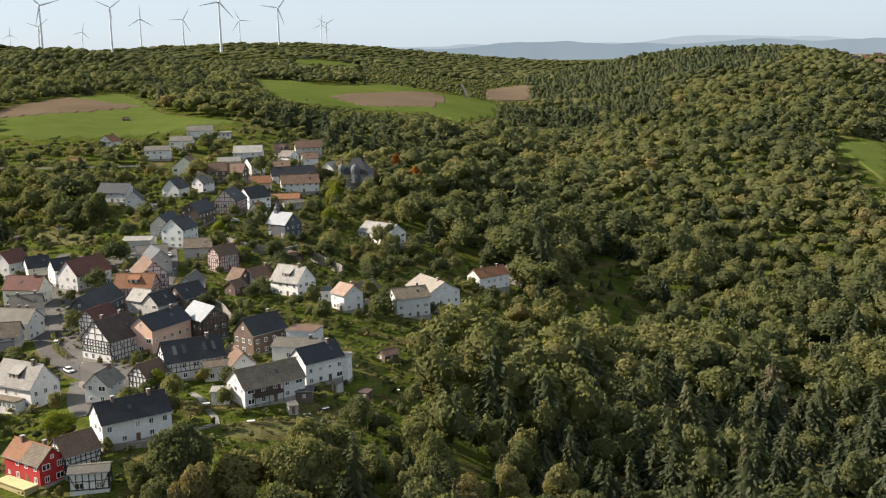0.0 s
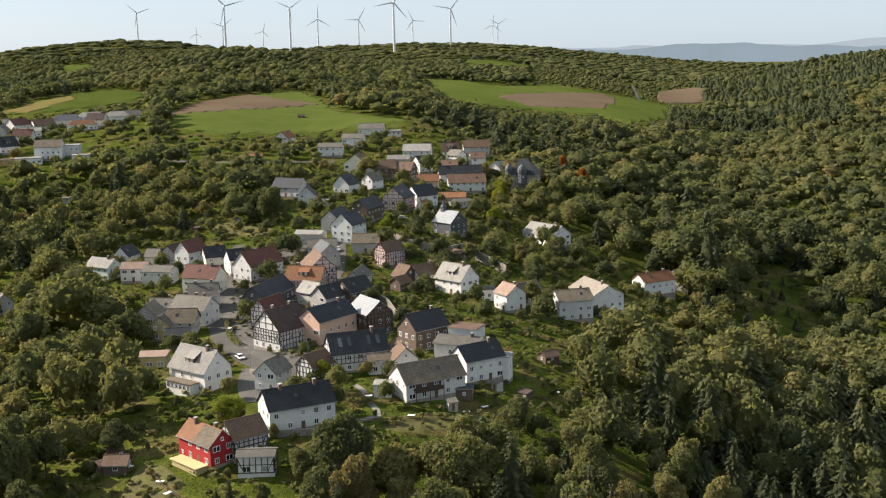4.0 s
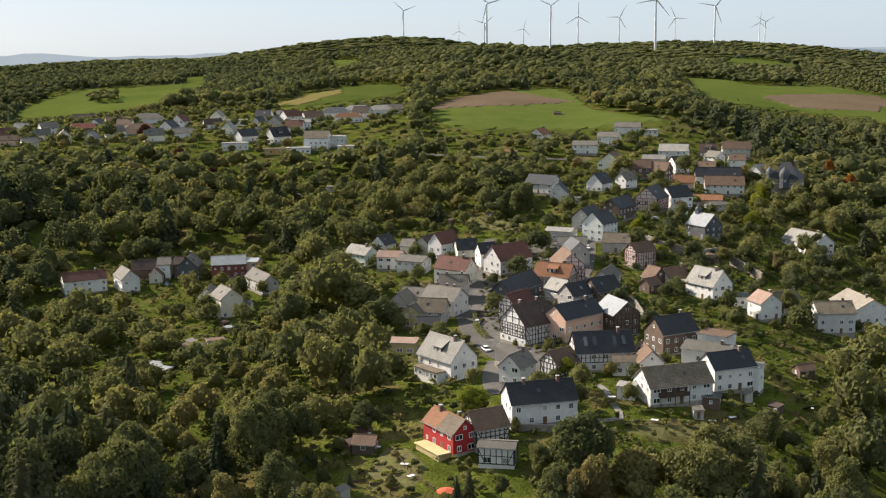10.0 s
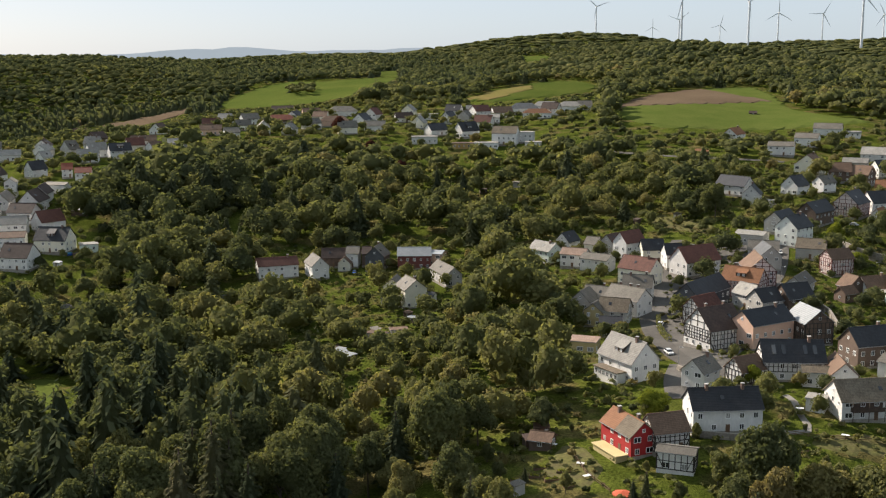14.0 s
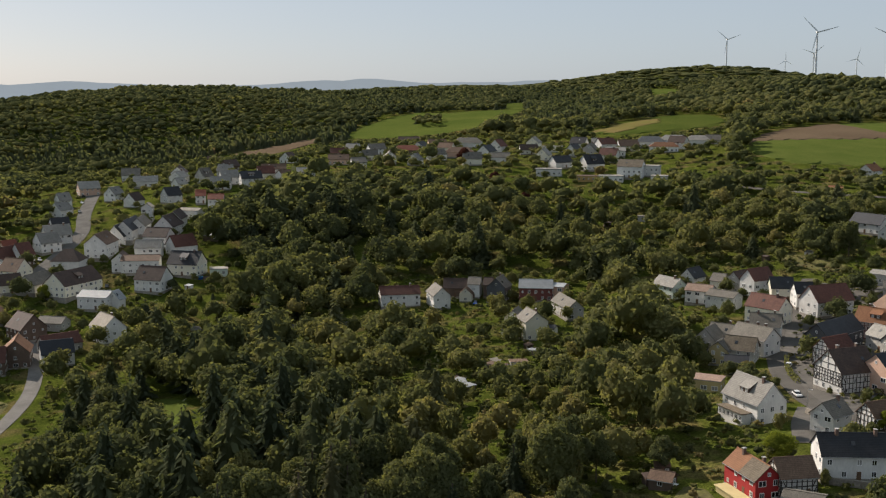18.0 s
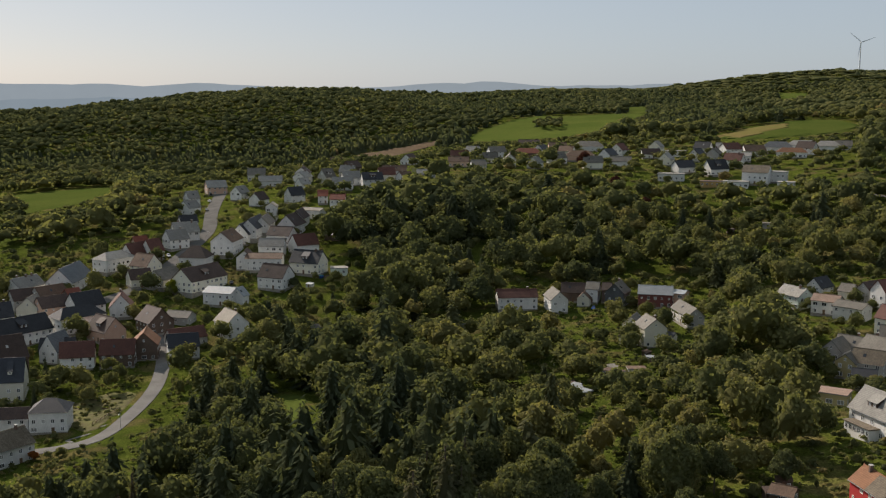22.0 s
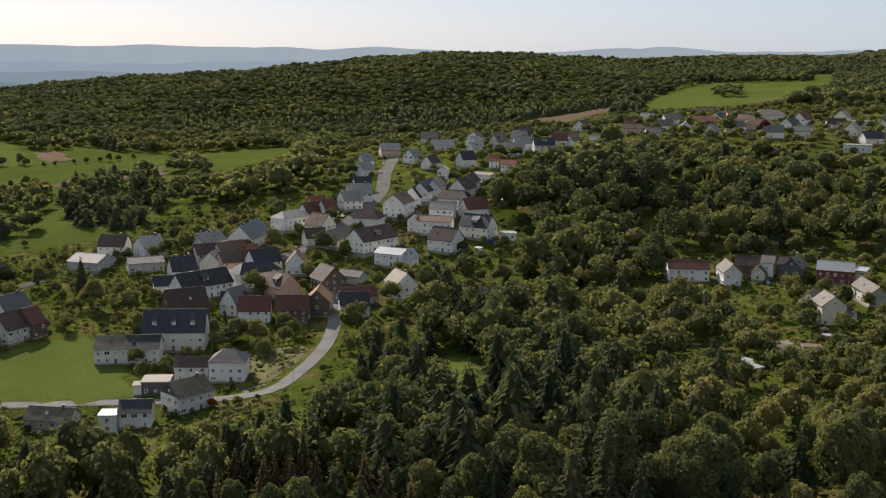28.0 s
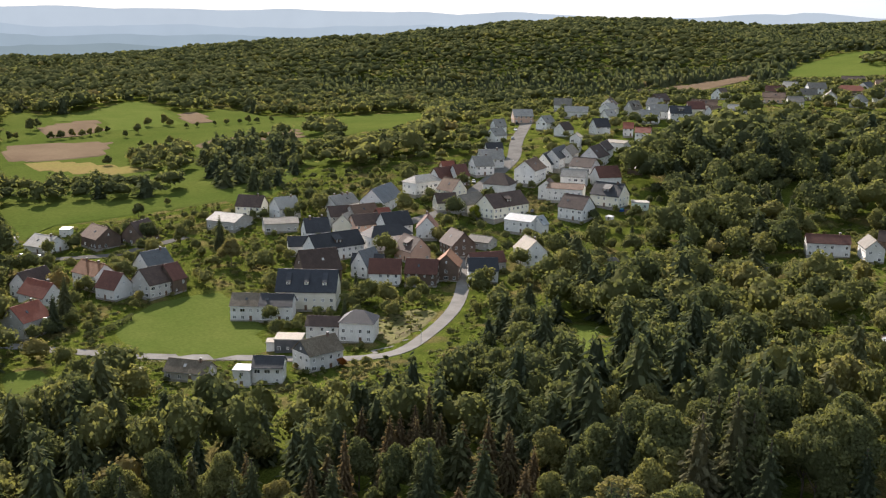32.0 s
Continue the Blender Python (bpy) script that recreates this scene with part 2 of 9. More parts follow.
mound(-1789, 1703, 272, -10.8)
mound(-1967, 1493, 272, 20.2)
mound(-2048, 1381, 272, 9.2)
mound(-2122, 1265, 272, -9.8)
mound(-2195, 1147, 272, -14.0)
mound(-617, 2402, 223, 17.7)
mound(-750, 2364, 223, -2.3)
mound(-2349, -855, 682, -13.7)
mound(0, -2500, 682, -33.9)
mound(2500, 0, 682, -5.4)
mound(210, 2496, 276, -25.8)
mound(-2303, 1045, 278, -1.2)
mound(-2378, 922, 281, 10.7)
mound(-2442, 793, 282, -6.2)
mound(-2499, 660, 284, -22.9)
mound(-2549, 523, 286, -9.8)
mound(-1784, 1900, 287, -6.6)
mound(-2591, 383, 288, 0.3)
mound(-2626, 239, 290, -29.2)
mound(-1738, 2071, 297, 3.7)
mound(-1657, 2215, 304, -1.4)
mound(-1565, 2356, 311, -12.7)
mound(-1474, 2512, 320, -5.3)
mound(84, 2994, 329, -45.1)
mound(-1379, 2682, 332, 19.6)
mound(-85, 3036, 334, 20.3)
mound(-258, 3068, 339, 28.7)
mound(-434, 3090, 343, 10.2)
mound(-1269, 2850, 343, 17.5)
mound(-616, 3112, 349, 4.9)
mound(-1126, 2965, 349, -7.9)
mound(-802, 3123, 355, -0.2)
mound(-975, 3073, 355, -10.4)
mound(-2475, 2475, 840, 3.6)
mound(-3736, 327, 840, -59.9)
mound(0, 3750, 840, -9.7)
mound(-3399, 1585, 840, -20.2)
mound(-1585, 3399, 840, 70.7)
mound(-522, 3714, 840, -8.9)
mound(1283, 3524, 840, 6.6)
mound(0, -4500, 840, -17.7)
mound(4500, 0, 840, -18.0)
mound(-3897, -2250, 840, -17.0)
mound(-4244, 2450, 840, -28.8)
mound(2071, 4441, 840, -29.7)
mound(-2071, 4441, 840, -17.5)
mound(0, 4900, 840, -1.3)
mound(-4881, 427, 840, -128.2)
mound(324, 609, 48, -0.4)
mound(277, 632, 48, -0.9)
mound(229, 651, 48, 2.0)
mound(180, 666, 48, -1.7)
mound(129, 678, 48, 2.6)
mound(78, 686, 48, -3.7)
mound(27, 689, 48, 3.0)
mound(-25, 690, 48, -3.3)
mound(-77, 686, 48, 3.7)
mound(-128, 678, 48, -4.7)
mound(-178, 667, 48, 3.5)
mound(-228, 651, 48, -2.3)
mound(-276, 632, 48, -0.7)
mound(-322, 610, 48, 1.3)
mound(-367, 584, 48, -0.9)
mound(-410, 555, 48, 0.3)
mound(361, 680, 54, -1.7)
mound(310, 705, 54, -2.8)
mound(256, 726, 54, 7.3)
mound(201, 743, 54, -2.5)
mound(144, 756, 54, 5.8)
mound(87, 765, 54, -8.7)
mound(30, 769, 54, 1.8)
mound(-28, 769, 54, 3.1)
mound(-86, 765, 54, -8.9)
mound(-143, 757, 54, 14.1)
mound(-199, 744, 54, -12.2)
mound(-254, 727, 54, 8.3)
mound(-308, 706, 54, 0.7)
mound(-360, 681, 54, -3.1)
mound(-410, 652, 54, 2.5)
mound(-458, 619, 54, -0.9)
mound(404, 759, 60, -1.2)
mound(346, 787, 60, -4.8)
mound(286, 811, 60, 12.2)
mound(224, 830, 60, -5.4)
mound(161, 845, 60, 11.9)
mound(98, 854, 60, -15.7)
mound(33, 859, 60, 8.9)
mound(-31, 859, 60, -3.5)
mound(-96, 855, 60, -0.9)
mound(-159, 845, 60, 8.1)
mound(-222, 831, 60, -7.1)
mound(-284, 812, 60, 6.2)
mound(-344, 788, 60, -2.0)
mound(-402, 760, 60, 0.7)
mound(-458, 728, 60, -0.7)
mound(451, 848, 67, -2.0)
mound(386, 879, 67, -6.7)
mound(319, 905, 67, 17.6)
mound(250, 927, 67, -7.5)
mound(180, 943, 67, 18.1)
mound(109, 954, 67, -24.9)
mound(37, 959, 67, 17.9)
mound(-35, 959, 67, -11.3)
mound(-107, 954, 67, 8.0)
mound(-248, 927, 67, -0.5)
mound(-317, 906, 67, 4.5)
mound(-384, 880, 67, -6.9)
mound(-449, 849, 67, 5.5)
mound(-511, 813, 67, -1.9)
mound(-570, 772, 67, 0.4)
mound(502, 945, 75, -3.3)
mound(430, 980, 75, -7.2)
mound(356, 1009, 75, 19.1)
mound(279, 1033, 75, -6.8)
mound(201, 1051, 75, 18.0)
mound(121, 1063, 75, -23.2)
mound(41, 1069, 75, 12.2)
mound(-39, 1069, 75, -6.7)
mound(-119, 1063, 75, 3.8)
mound(-198, 1051, 75, 2.2)
mound(-276, 1034, 75, -2.4)
mound(-428, 981, 75, -2.4)
mound(-500, 946, 75, 4.0)
mound(-570, 906, 75, -4.6)
mound(-636, 861, 75, 1.8)
mound(559, 1051, 83, -6.2)
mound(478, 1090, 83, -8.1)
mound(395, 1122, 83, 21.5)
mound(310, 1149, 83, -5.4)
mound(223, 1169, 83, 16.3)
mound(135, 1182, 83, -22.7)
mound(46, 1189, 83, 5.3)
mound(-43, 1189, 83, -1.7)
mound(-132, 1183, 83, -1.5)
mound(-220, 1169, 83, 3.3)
mound(-307, 1150, 83, -5.9)
mound(-393, 1123, 83, 6.7)
mound(-476, 1091, 83, -5.5)
mound(-556, 1052, 83, 1.2)
mound(-633, 1007, 83, -2.8)
mound(-707, 957, 83, 1.0)
mound(624, 1174, 93, -10.6)
mound(535, 1218, 93, -5.7)
mound(442, 1254, 93, 20.1)
mound(249, 1306, 93, 13.8)
mound(151, 1321, 93, -17.7)
mound(51, 1329, 93, -3.2)
mound(-48, 1329, 93, 5.1)
mound(-148, 1322, 93, -6.1)
mound(-246, 1307, 93, 5.2)
mound(-344, 1285, 93, -10.6)
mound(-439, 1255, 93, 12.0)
mound(-532, 1219, 93, -11.0)
mound(-708, 1126, 93, -6.2)
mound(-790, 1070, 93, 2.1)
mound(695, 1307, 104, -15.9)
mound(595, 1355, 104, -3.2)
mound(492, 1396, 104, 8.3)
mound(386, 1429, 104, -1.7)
mound(278, 1454, 104, 2.7)
mound(168, 1470, 104, -6.8)
mound(57, 1479, 104, -11.9)
mound(-54, 1479, 104, 9.8)
mound(-164, 1471, 104, -12.8)
mound(-274, 1454, 104, 6.2)
mound(-382, 1430, 104, -8.9)
mound(-488, 1397, 104, 17.6)
mound(-592, 1357, 104, -12.2)
mound(-692, 1308, 104, 0.4)
mound(-788, 1253, 104, -6.2)
mound(-879, 1190, 104, 1.6)
mound(775, 1457, 116, -23.3)
mound(663, 1511, 116, 2.5)
mound(548, 1556, 116, 4.2)
mound(430, 1593, 116, 4.1)
mound(309, 1621, 116, 3.0)
mound(187, 1639, 116, 2.4)
mound(64, 1649, 116, -15.5)
mound(-60, 1649, 116, 13.7)
mound(-183, 1640, 116, -11.4)
mound(-306, 1621, 116, 7.2)
mound(-426, 1594, 116, -11.4)
mound(-545, 1558, 116, 14.3)
mound(-660, 1512, 116, -6.7)
mound(-771, 1459, 116, -6.9)
mound(-878, 1397, 116, -8.4)
mound(-980, 1327, 116, 3.4)
mound(869, 1633, 130, -21.1)
mound(744, 1694, 130, -4.8)
mound(615, 1745, 130, -3.2)
mound(482, 1786, 130, -0.5)
mound(347, 1817, 130, -5.2)
mound(210, 1838, 130, -5.0)
mound(72, 1849, 130, -11.0)
mound(-67, 1849, 130, 12.1)
mound(-205, 1839, 130, -19.9)
mound(-343, 1818, 130, 3.0)
mound(-478, 1787, 130, -12.7)
mound(-611, 1746, 130, 13.0)
mound(-740, 1696, 130, -16.9)
mound(-865, 1636, 130, -7.0)
mound(-985, 1566, 130, -4.6)
mound(-1099, 1488, 130, 2.0)
mound(977, 1837, 146, -9.5)
mound(836, 1905, 146, -13.6)
mound(691, 1962, 146, 4.4)
mound(542, 2008, 146, 1.2)
mound(390, 2043, 146, -0.9)
mound(236, 2067, 146, -8.3)
mound(80, 2078, 146, -15.7)
mound(-76, 2079, 146, 5.0)
mound(-231, 2067, 146, -21.7)
mound(-385, 2044, 146, 9.4)
mound(-537, 2009, 146, -12.7)
mound(-686, 1963, 146, 13.8)
mound(-832, 1907, 146, -3.3)
mound(-972, 1839, 146, -7.9)
mound(-1107, 1761, 146, -8.3)
mound(-1236, 1673, 146, 2.9)
mound(1103, 2075, 165, -1.0)
mound(945, 2152, 165, -3.0)
mound(613, 2269, 165, 1.8)
mound(441, 2308, 165, -0.7)
mound(267, 2335, 165, -3.8)
mound(91, 2348, 165, -8.9)
mound(-85, 2348, 165, -10.2)
mound(-261, 2335, 165, -23.4)
mound(-435, 2309, 165, 6.0)
mound(-607, 2270, 165, -23.7)
mound(-776, 2218, 165, 4.1)
mound(-1098, 2078, 165, -14.7)
mound(-1251, 1989, 165, 2.7)
mound(1244, 2340, 186, -1.9)
mound(1065, 2426, 186, 8.7)
mound(880, 2499, 186, -19.7)
mound(691, 2558, 186, -2.1)
mound(497, 2603, 186, -9.0)
mound(301, 2633, 186, -2.4)
mound(103, 2648, 186, 4.6)
mound(-96, 2648, 186, 7.2)
mound(-294, 2634, 186, -7.8)
mound(-491, 2604, 186, 11.3)
mound(-685, 2560, 186, -19.8)
mound(-875, 2502, 186, 0.5)
mound(-1059, 2429, 186, 19.3)
mound(-1239, 2343, 186, 4.5)
mound(-1411, 2243, 186, 17.3)
mound(-1575, 2131, 186, -5.2)
mound(1408, 2649, 210, -3.5)
mound(1206, 2747, 210, 15.2)
mound(997, 2830, 210, -39.1)
mound(782, 2896, 210, 6.3)
mound(563, 2947, 210, -4.7)
mound(340, 2981, 210, -0.4)
mound(116, 2998, 210, 5.8)
mound(-109, 2998, 210, 10.3)
mound(-333, 2981, 210, -6.4)
mound(-556, 2948, 210, 11.6)
mound(-990, 2832, 210, -5.4)
mound(-1199, 2750, 210, 17.3)
mound(-1402, 2652, 210, -2.6)
mound(-1597, 2540, 210, -0.9)
mound(-1783, 2413, 210, 1.2)
mound(1620, 3046, 242, -0.8)
mound(1387, 3159, 242, 20.6)
mound(1146, 3254, 242, -62.7)
mound(899, 3331, 242, -6.7)
mound(647, 3389, 242, -15.3)
mound(391, 3428, 242, -15.4)
mound(133, 3447, 242, -1.0)
mound(-125, 3448, 242, 16.2)
mound(-383, 3429, 242, 10.6)
mound(-639, 3390, 242, 8.3)
mound(-891, 3333, 242, 19.2)
mound(-1139, 3257, 242, -3.0)
mound(-1379, 3162, 242, 0.3)
mound(-1612, 3050, 242, -8.9)
mound(-1836, 2921, 242, -15.9)
mound(-2050, 2775, 242, 6.1)
mound(1878, 3532, 280, 20.7)
mound(1608, 3663, 280, 20.6)
mound(1329, 3773, 280, -29.8)
mound(1043, 3862, 280, 2.3)
mound(750, 3929, 280, -2.7)
mound(454, 3974, 280, -5.6)
mound(155, 3997, 280, 6.3)
mound(-145, 3997, 280, 24.8)
mound(-444, 3975, 280, 25.2)
mound(-741, 3931, 280, 14.9)
mound(-1033, 3864, 280, 12.8)
mound(-1320, 3776, 280, -6.4)
mound(-1599, 3666, 280, -3.1)
mound(-1869, 3536, 280, -7.7)
mound(-2129, 3386, 280, -14.8)
mound(-2377, 3217, 280, 5.1)



def land(x, y):
    """Height of the land at arrays of x and y."""
    x, y = np.asarray(x, float), np.asarray(y, float)
    px, py = x.ravel(), y.ravel()
    z = 4 + 40 * np.clip((np.hypot(px, py) - 250) / 1500, 0, 1)
    hx, hy, hs, hh = np.array(HILLS).T
    k = -0.5 / hs ** 2
    for i in range(0, len(px), 4000):
        dx, dy = px[i:i + 4000, None] - hx, py[i:i + 4000, None] - hy
        z[i:i + 4000] += np.exp((dx * dx + dy * dy) * k) @ hh
    return z.reshape(x.shape)


def land_at(x, y):
    return float(land([x], [y])[0])


def mesh_object(name, verts, faces, material, parent=None):
    me = bpy.data.meshes.new(name)
    me.from_pydata([tuple(v) for v in verts], [], [tuple(f) for f in faces])
    me.materials.append(material)
    me.update()
    ob = new(name, me)
    if parent:
        ob.parent = parent
    return ob


def ground_material():
    m, nt, b = nodes_of("land_cover")
    big = noise_node(nt, 0.012, 5)
    mid = noise_node(nt, 0.15, 4, 0.65)
    fine = noise_node(nt, 1.6, 3, 0.7)
    col = ramp_node(nt, big, [(0.3, (0.055, 0.075, 0.018)), (0.55, (0.08, 0.10, 0.022)), (0.75, (0.105, 0.115, 0.034))])
    patch = noise_node(nt, 0.07, 3, 0.5)
    col = mix_node(nt, col, (0.135, 0.105, 0.06), ramp_node(nt, patch, [(0.52, (0, 0, 0)), (0.62, (0.7, 0.7, 0.7))]))
    col = mix_node(nt, col, ramp_node(nt, mid, [(0.3, (0.55, 0.58, 0.5)), (0.7, (1.3, 1.25, 1.1))]), 1.0, "MULTIPLY")
    col = mix_node(nt, col, ramp_node(nt, fine, [(0.3, (0.42, 0.45, 0.42)), (0.7, (1.4, 1.35, 1.25))]), 1.0, "MULTIPLY")
    nt.links.new(col, b.inputs["Base Color"])
    b.inputs["Roughness"].default_value = 0.95
    b.inputs["Specular IOR Level"].default_value = 0.0
    bump_node(nt, b, fine, 0.9, 0.6)
    return m


def build_ground():
    radii = [0.0] + [20 * 1.0262 ** k for k in range(213)]
    radii = [r for r in radii if r < 4880] + [4880]
    turns = 420
    verts, faces = [(0, 0, land_at(0, 0))], []
    for r in radii[1:]:
        a = np.arange(turns) * 2 * math.pi / turns
        x, y = r * np.sin(a), r * np.cos(a)
        verts += list(zip(x, y, land(x, y)))
    for k in range(turns):
        faces.append((0, 1 + (k + 1) % turns, 1 + k))
    for i in range(len(radii) - 2):
        p, q = 1 + i * turns, 1 + (i + 1) * turns
        for k in range(turns):
            n = (k + 1) % turns
            faces.append((p + k, p + n, q + n, q + k))
    ob = mesh_object("ground", verts, faces, ground_material())
    for f in ob.data.polygons:
        f.use_smooth = True
    tagged(ob, "rolling land of rough grass below woods and gardens", "ground", kind="structure")


build_ground()


def inside(poly, x, y):
    """Which of the points lie in the polygon."""
    x, y = np.asarray(x, float), np.asarray(y, float)
    r = np.zeros(x.shape, bool)
    for (x1, y1), (x2, y2) in zip(poly, poly[1:] + poly[:1]):
        c = ((y1 > y) != (y2 > y)) & (x < (x2 - x1) * (y - y1) / ((y2 - y1) or 1e-9) + x1)
        r ^= c
    return r


def smooth_outline(poly, steps=6):
    out = []
    n = len(poly)
    for i in range(n):
        a, b, c, d = (Vector(poly[(i + k) % n]) for k in (-1, 0, 1, 2))
        for k in range(steps):
            t = k / steps
            out.append(tuple(0.5 * ((2 * b) + (c - a) * t + (2 * a - 5 * b + 4 * c - d) * t * t + (3 * b - a - 3 * c + d) * t ** 3)))
    return out


OPEN = []


def field(name, poly, material, label, lift, step=9.0, keep=True, curved=True):
    """A sheet of meadow or soil laid on the land, cut to its outline."""
    line = smooth_outline(poly) if curved else [tuple(p) for p in poly]
    if keep:
        OPEN.append(line)
    bm = bmesh.new()
    xs, ys = [p[0] for p in line], [p[1] for p in line]
    vs = [bm.verts.new((x, y, 0)) for x, y in line]
    bm.faces.new(vs)
    for lo, hi, ax in ((min(xs), max(xs), 0), (min(ys), max(ys), 1)):
        c = lo + step
        while c < hi:
            co = (c, 0, 0) if ax == 0 else (0, c, 0)
            no = (1, 0, 0) if ax == 0 else (0, 1, 0)
            bmesh.ops.bisect_plane(bm, geom=bm.verts[:] + bm.edges[:] + bm.faces[:], plane_co=co, plane_no=no)
            c += step
    for v in bm.verts:
        v.co.z = land_at(v.co.x, v.co.y) + (-0.4 if v.is_boundary else lift)
    bmesh.ops.recalc_face_normals(bm, faces=bm.faces[:])
    me = bpy.data.meshes.new(name)
    bm.to_mesh(me)
    bm.free()
    me.materials.append(material)
    return tagged(new(name, me), label, "field", kind="structure")


ROADS = []


def road(points, width, name="road", label="grey asphalt village street", material=None, lift=0.22):
    """A strip of road laid on the land along a line."""
    pts = [Vector(p) for p in points]
    line = []
    for i in range(len(pts) - 1):
        a, b, c, d = pts[max(i - 1, 0)], pts[i], pts[i + 1], pts[min(i + 2, len(pts) - 1)]
        n = max(2, int((c - b).length / 4))
        for k in range(n):
            t = k / n
            line.append(0.5 * ((2 * b) + (c - a) * t + (2 * a - 5 * b + 4 * c - d) * t * t + (3 * b - a - 3 * c + d) * t ** 3))
    line.append(pts[-1])
    ROADS.append((line, width))
    verts, faces = [], []
    for i, p in enumerate(line):
        q = line[min(i + 1, len(line) - 1)] - line[max(i - 1, 0)]
        side = Vector((-q.y, q.x)).normalized()
        zc = land_at(p.x, p.y)
        for k in (-1, -0.33, 0.33, 1):
            s = p + side * k * width / 2
            verts.append((s.x, s.y, max(land_at(s.x, s.y), zc - 0.3) + lift - 0.03 * abs(k)))
        for k in (-1, 1):
            s = p + side * k * (width / 2 + 0.05)
            verts.append((s.x, s.y, land_at(s.x, s.y) - 0.5))
    for i in range(len(line) - 1):
        a, b = i * 6, i * 6 + 6
        for u, v in ((4, 0), (0, 1), (1, 2), (2, 3), (3, 5)):
            faces.append((a + u, a + v, b + v, b + u))
    ob = mesh_object(name, verts, faces, material or asphalt)
    return tagged(ob, label, "road", kind="structure")


field("meadow", [(-305, 739), (-333, 838), (-321, 966), (-288, 1024), (-250, 951), (-210, 853), (-166, 803), (-135, 790), (-172, 752), (-213, 724), (-255, 697), (-283, 713)], lawn_mat, "bright green mown meadow beside the village", 0.9, curved=False)
field("soil", [(-321, 772), (-344, 884), (-320, 966), (-272, 923), (-232, 891), (-274, 826)], soil_mat, "brown ploughed field strip", 1.4, curved=False)
field("meadow", [(-215, 1275), (-170, 1321), (-136, 1247), (-51, 1340), (-11, 1292), (25, 1297), (68, 1282), (58, 1115), (17, 971), (-13, 1024), (-80, 1003), (-117, 980), (-153, 1025)], grass_mat, "pale green meadow between woods", 0.9, curved=False)
field("soil", [(-112, 1083), (-91, 1167), (-8, 1279), (14, 1212), (-3, 1080), (-71, 1027)], soil_mat, "brown ploughed field between meadows", 1.4, curved=False)
field("soil", [(64, 1550), (106, 1643), (134, 1623), (115, 1394), (77, 1353), (55, 1346)], soil_mat, "brown ploughed field at the wood edge", 1.4, curved=False)
field("meadow", [(-321, 2402), (-267, 2476), (-162, 2393), (-160, 2278), (-242, 2235), (-278, 2260)], grass_mat, "distant green meadow strip", 0.9, curved=False)
field("meadow", [(-959, 1861), (-890, 1847), (-815, 1684), (-839, 1674)], grass_mat, "distant green meadow strip", 0.9, curved=False)
field("meadow", [(-475, 822), (-500, 918), (-505, 992), (-464, 1024), (-420, 981), (-406, 922), (-421, 859), (-442, 806)], grass_mat, "green and tan meadow above the houses", 0.9, curved=False)
field("soil", [(-478, 827), (-496, 910), (-483, 965), (-459, 923), (-448, 838), (-451, 812)], straw_mat, "tan stubble strip above the houses", 1.4, curved=False)
field("meadow", [(-1013, 1477), (-1005, 1522), (-810, 1231), (-812, 1183)], grass_mat, "green meadow strip under the wooded hill", 0.9, curved=False)
field("meadow", [(-883, 969), (-932, 1134), (-879, 1148), (-811, 1218), (-743, 1089), (-691, 940), (-741, 909), (-831, 925)], grass_mat, "sloping green meadow below the woods", 0.6)
field("meadow", [(-1030, 161), (-1037, 210), (-1076, 254), (-1116, 309), (-1044, 315), (-994, 321), (-1033, 367), (-961, 379), (-911, 430), (-909, 510), (-782, 449), (-726, 384), (-723, 350), (-617, 291), (-611, 266), (-552, 220), (-560, 191), (-562, 156), (-564, 111), (-571, 86)], grass_mat, "wide green meadows in the valley", 0.4)
field("meadow", [(-1016, 194), (-1035, 234), (-1102, 277), (-1117, 306), (-1055, 313), (-997, 303), (-923, 293), (-908, 250), (-912, 224), (-984, 235), (-987, 204)], lawn_mat, "bright green rise among the valley meadows", 0.7, curved=False)
field("soil", [(-962, 177), (-982, 198), (-996, 237), (-921, 228), (-897, 198), (-895, 170)], soil_mat, "brown ploughed strip in the meadows", 0.9, curved=False)
field("soil", [(-1005, 306), (-1018, 334), (-927, 324), (-923, 293)], soil_mat, "brown ploughed strip in the meadows", 0.9, curved=False)
field("soil", [(-868, 134), (-878, 160), (-857, 216), (-785, 190), (-781, 153), (-793, 122)], soil_mat, "wide brown ploughed field in the meadows", 0.9, curved=False)
field("soil", [(-784, 252), (-811, 274), (-818, 309), (-827, 355), (-748, 328), (-764, 306), (-784, 287), (-762, 249)], soil_mat, "tan ploughed field beside the spruce grove", 0.9, curved=False)
field("meadow", [(-741, 316), (-751, 354), (-665, 316), (-628, 285), (-620, 264)], lawn_mat, "bright green meadow beside the spruce grove", 0.7, curved=False)
field("meadow", [(-789, 129), (-780, 164), (-706, 208), (-695, 201), (-693, 169), (-745, 135)], straw_mat, "olive stubble strip in the meadows", 0.7, curved=False)
field("soil", [(-938, 836), (-919, 888), (-909, 941), (-878, 912), (-868, 839), (-873, 798)], soil_mat, "brown ploughed strip at the wood edge", 0.8, curved=False)
field("meadow", [(-397, 94), (-425, 132), (-410, 148), (-355, 141), (-339, 126), (-364, 93)], lawn_mat, "mown lawn beside the white farm buildings", 0.25)
field("meadow", [(-369, 52), (-356, 69), (-322, 62), (-327, 45)], lawn_mat, "bright green paddock", 0.25)
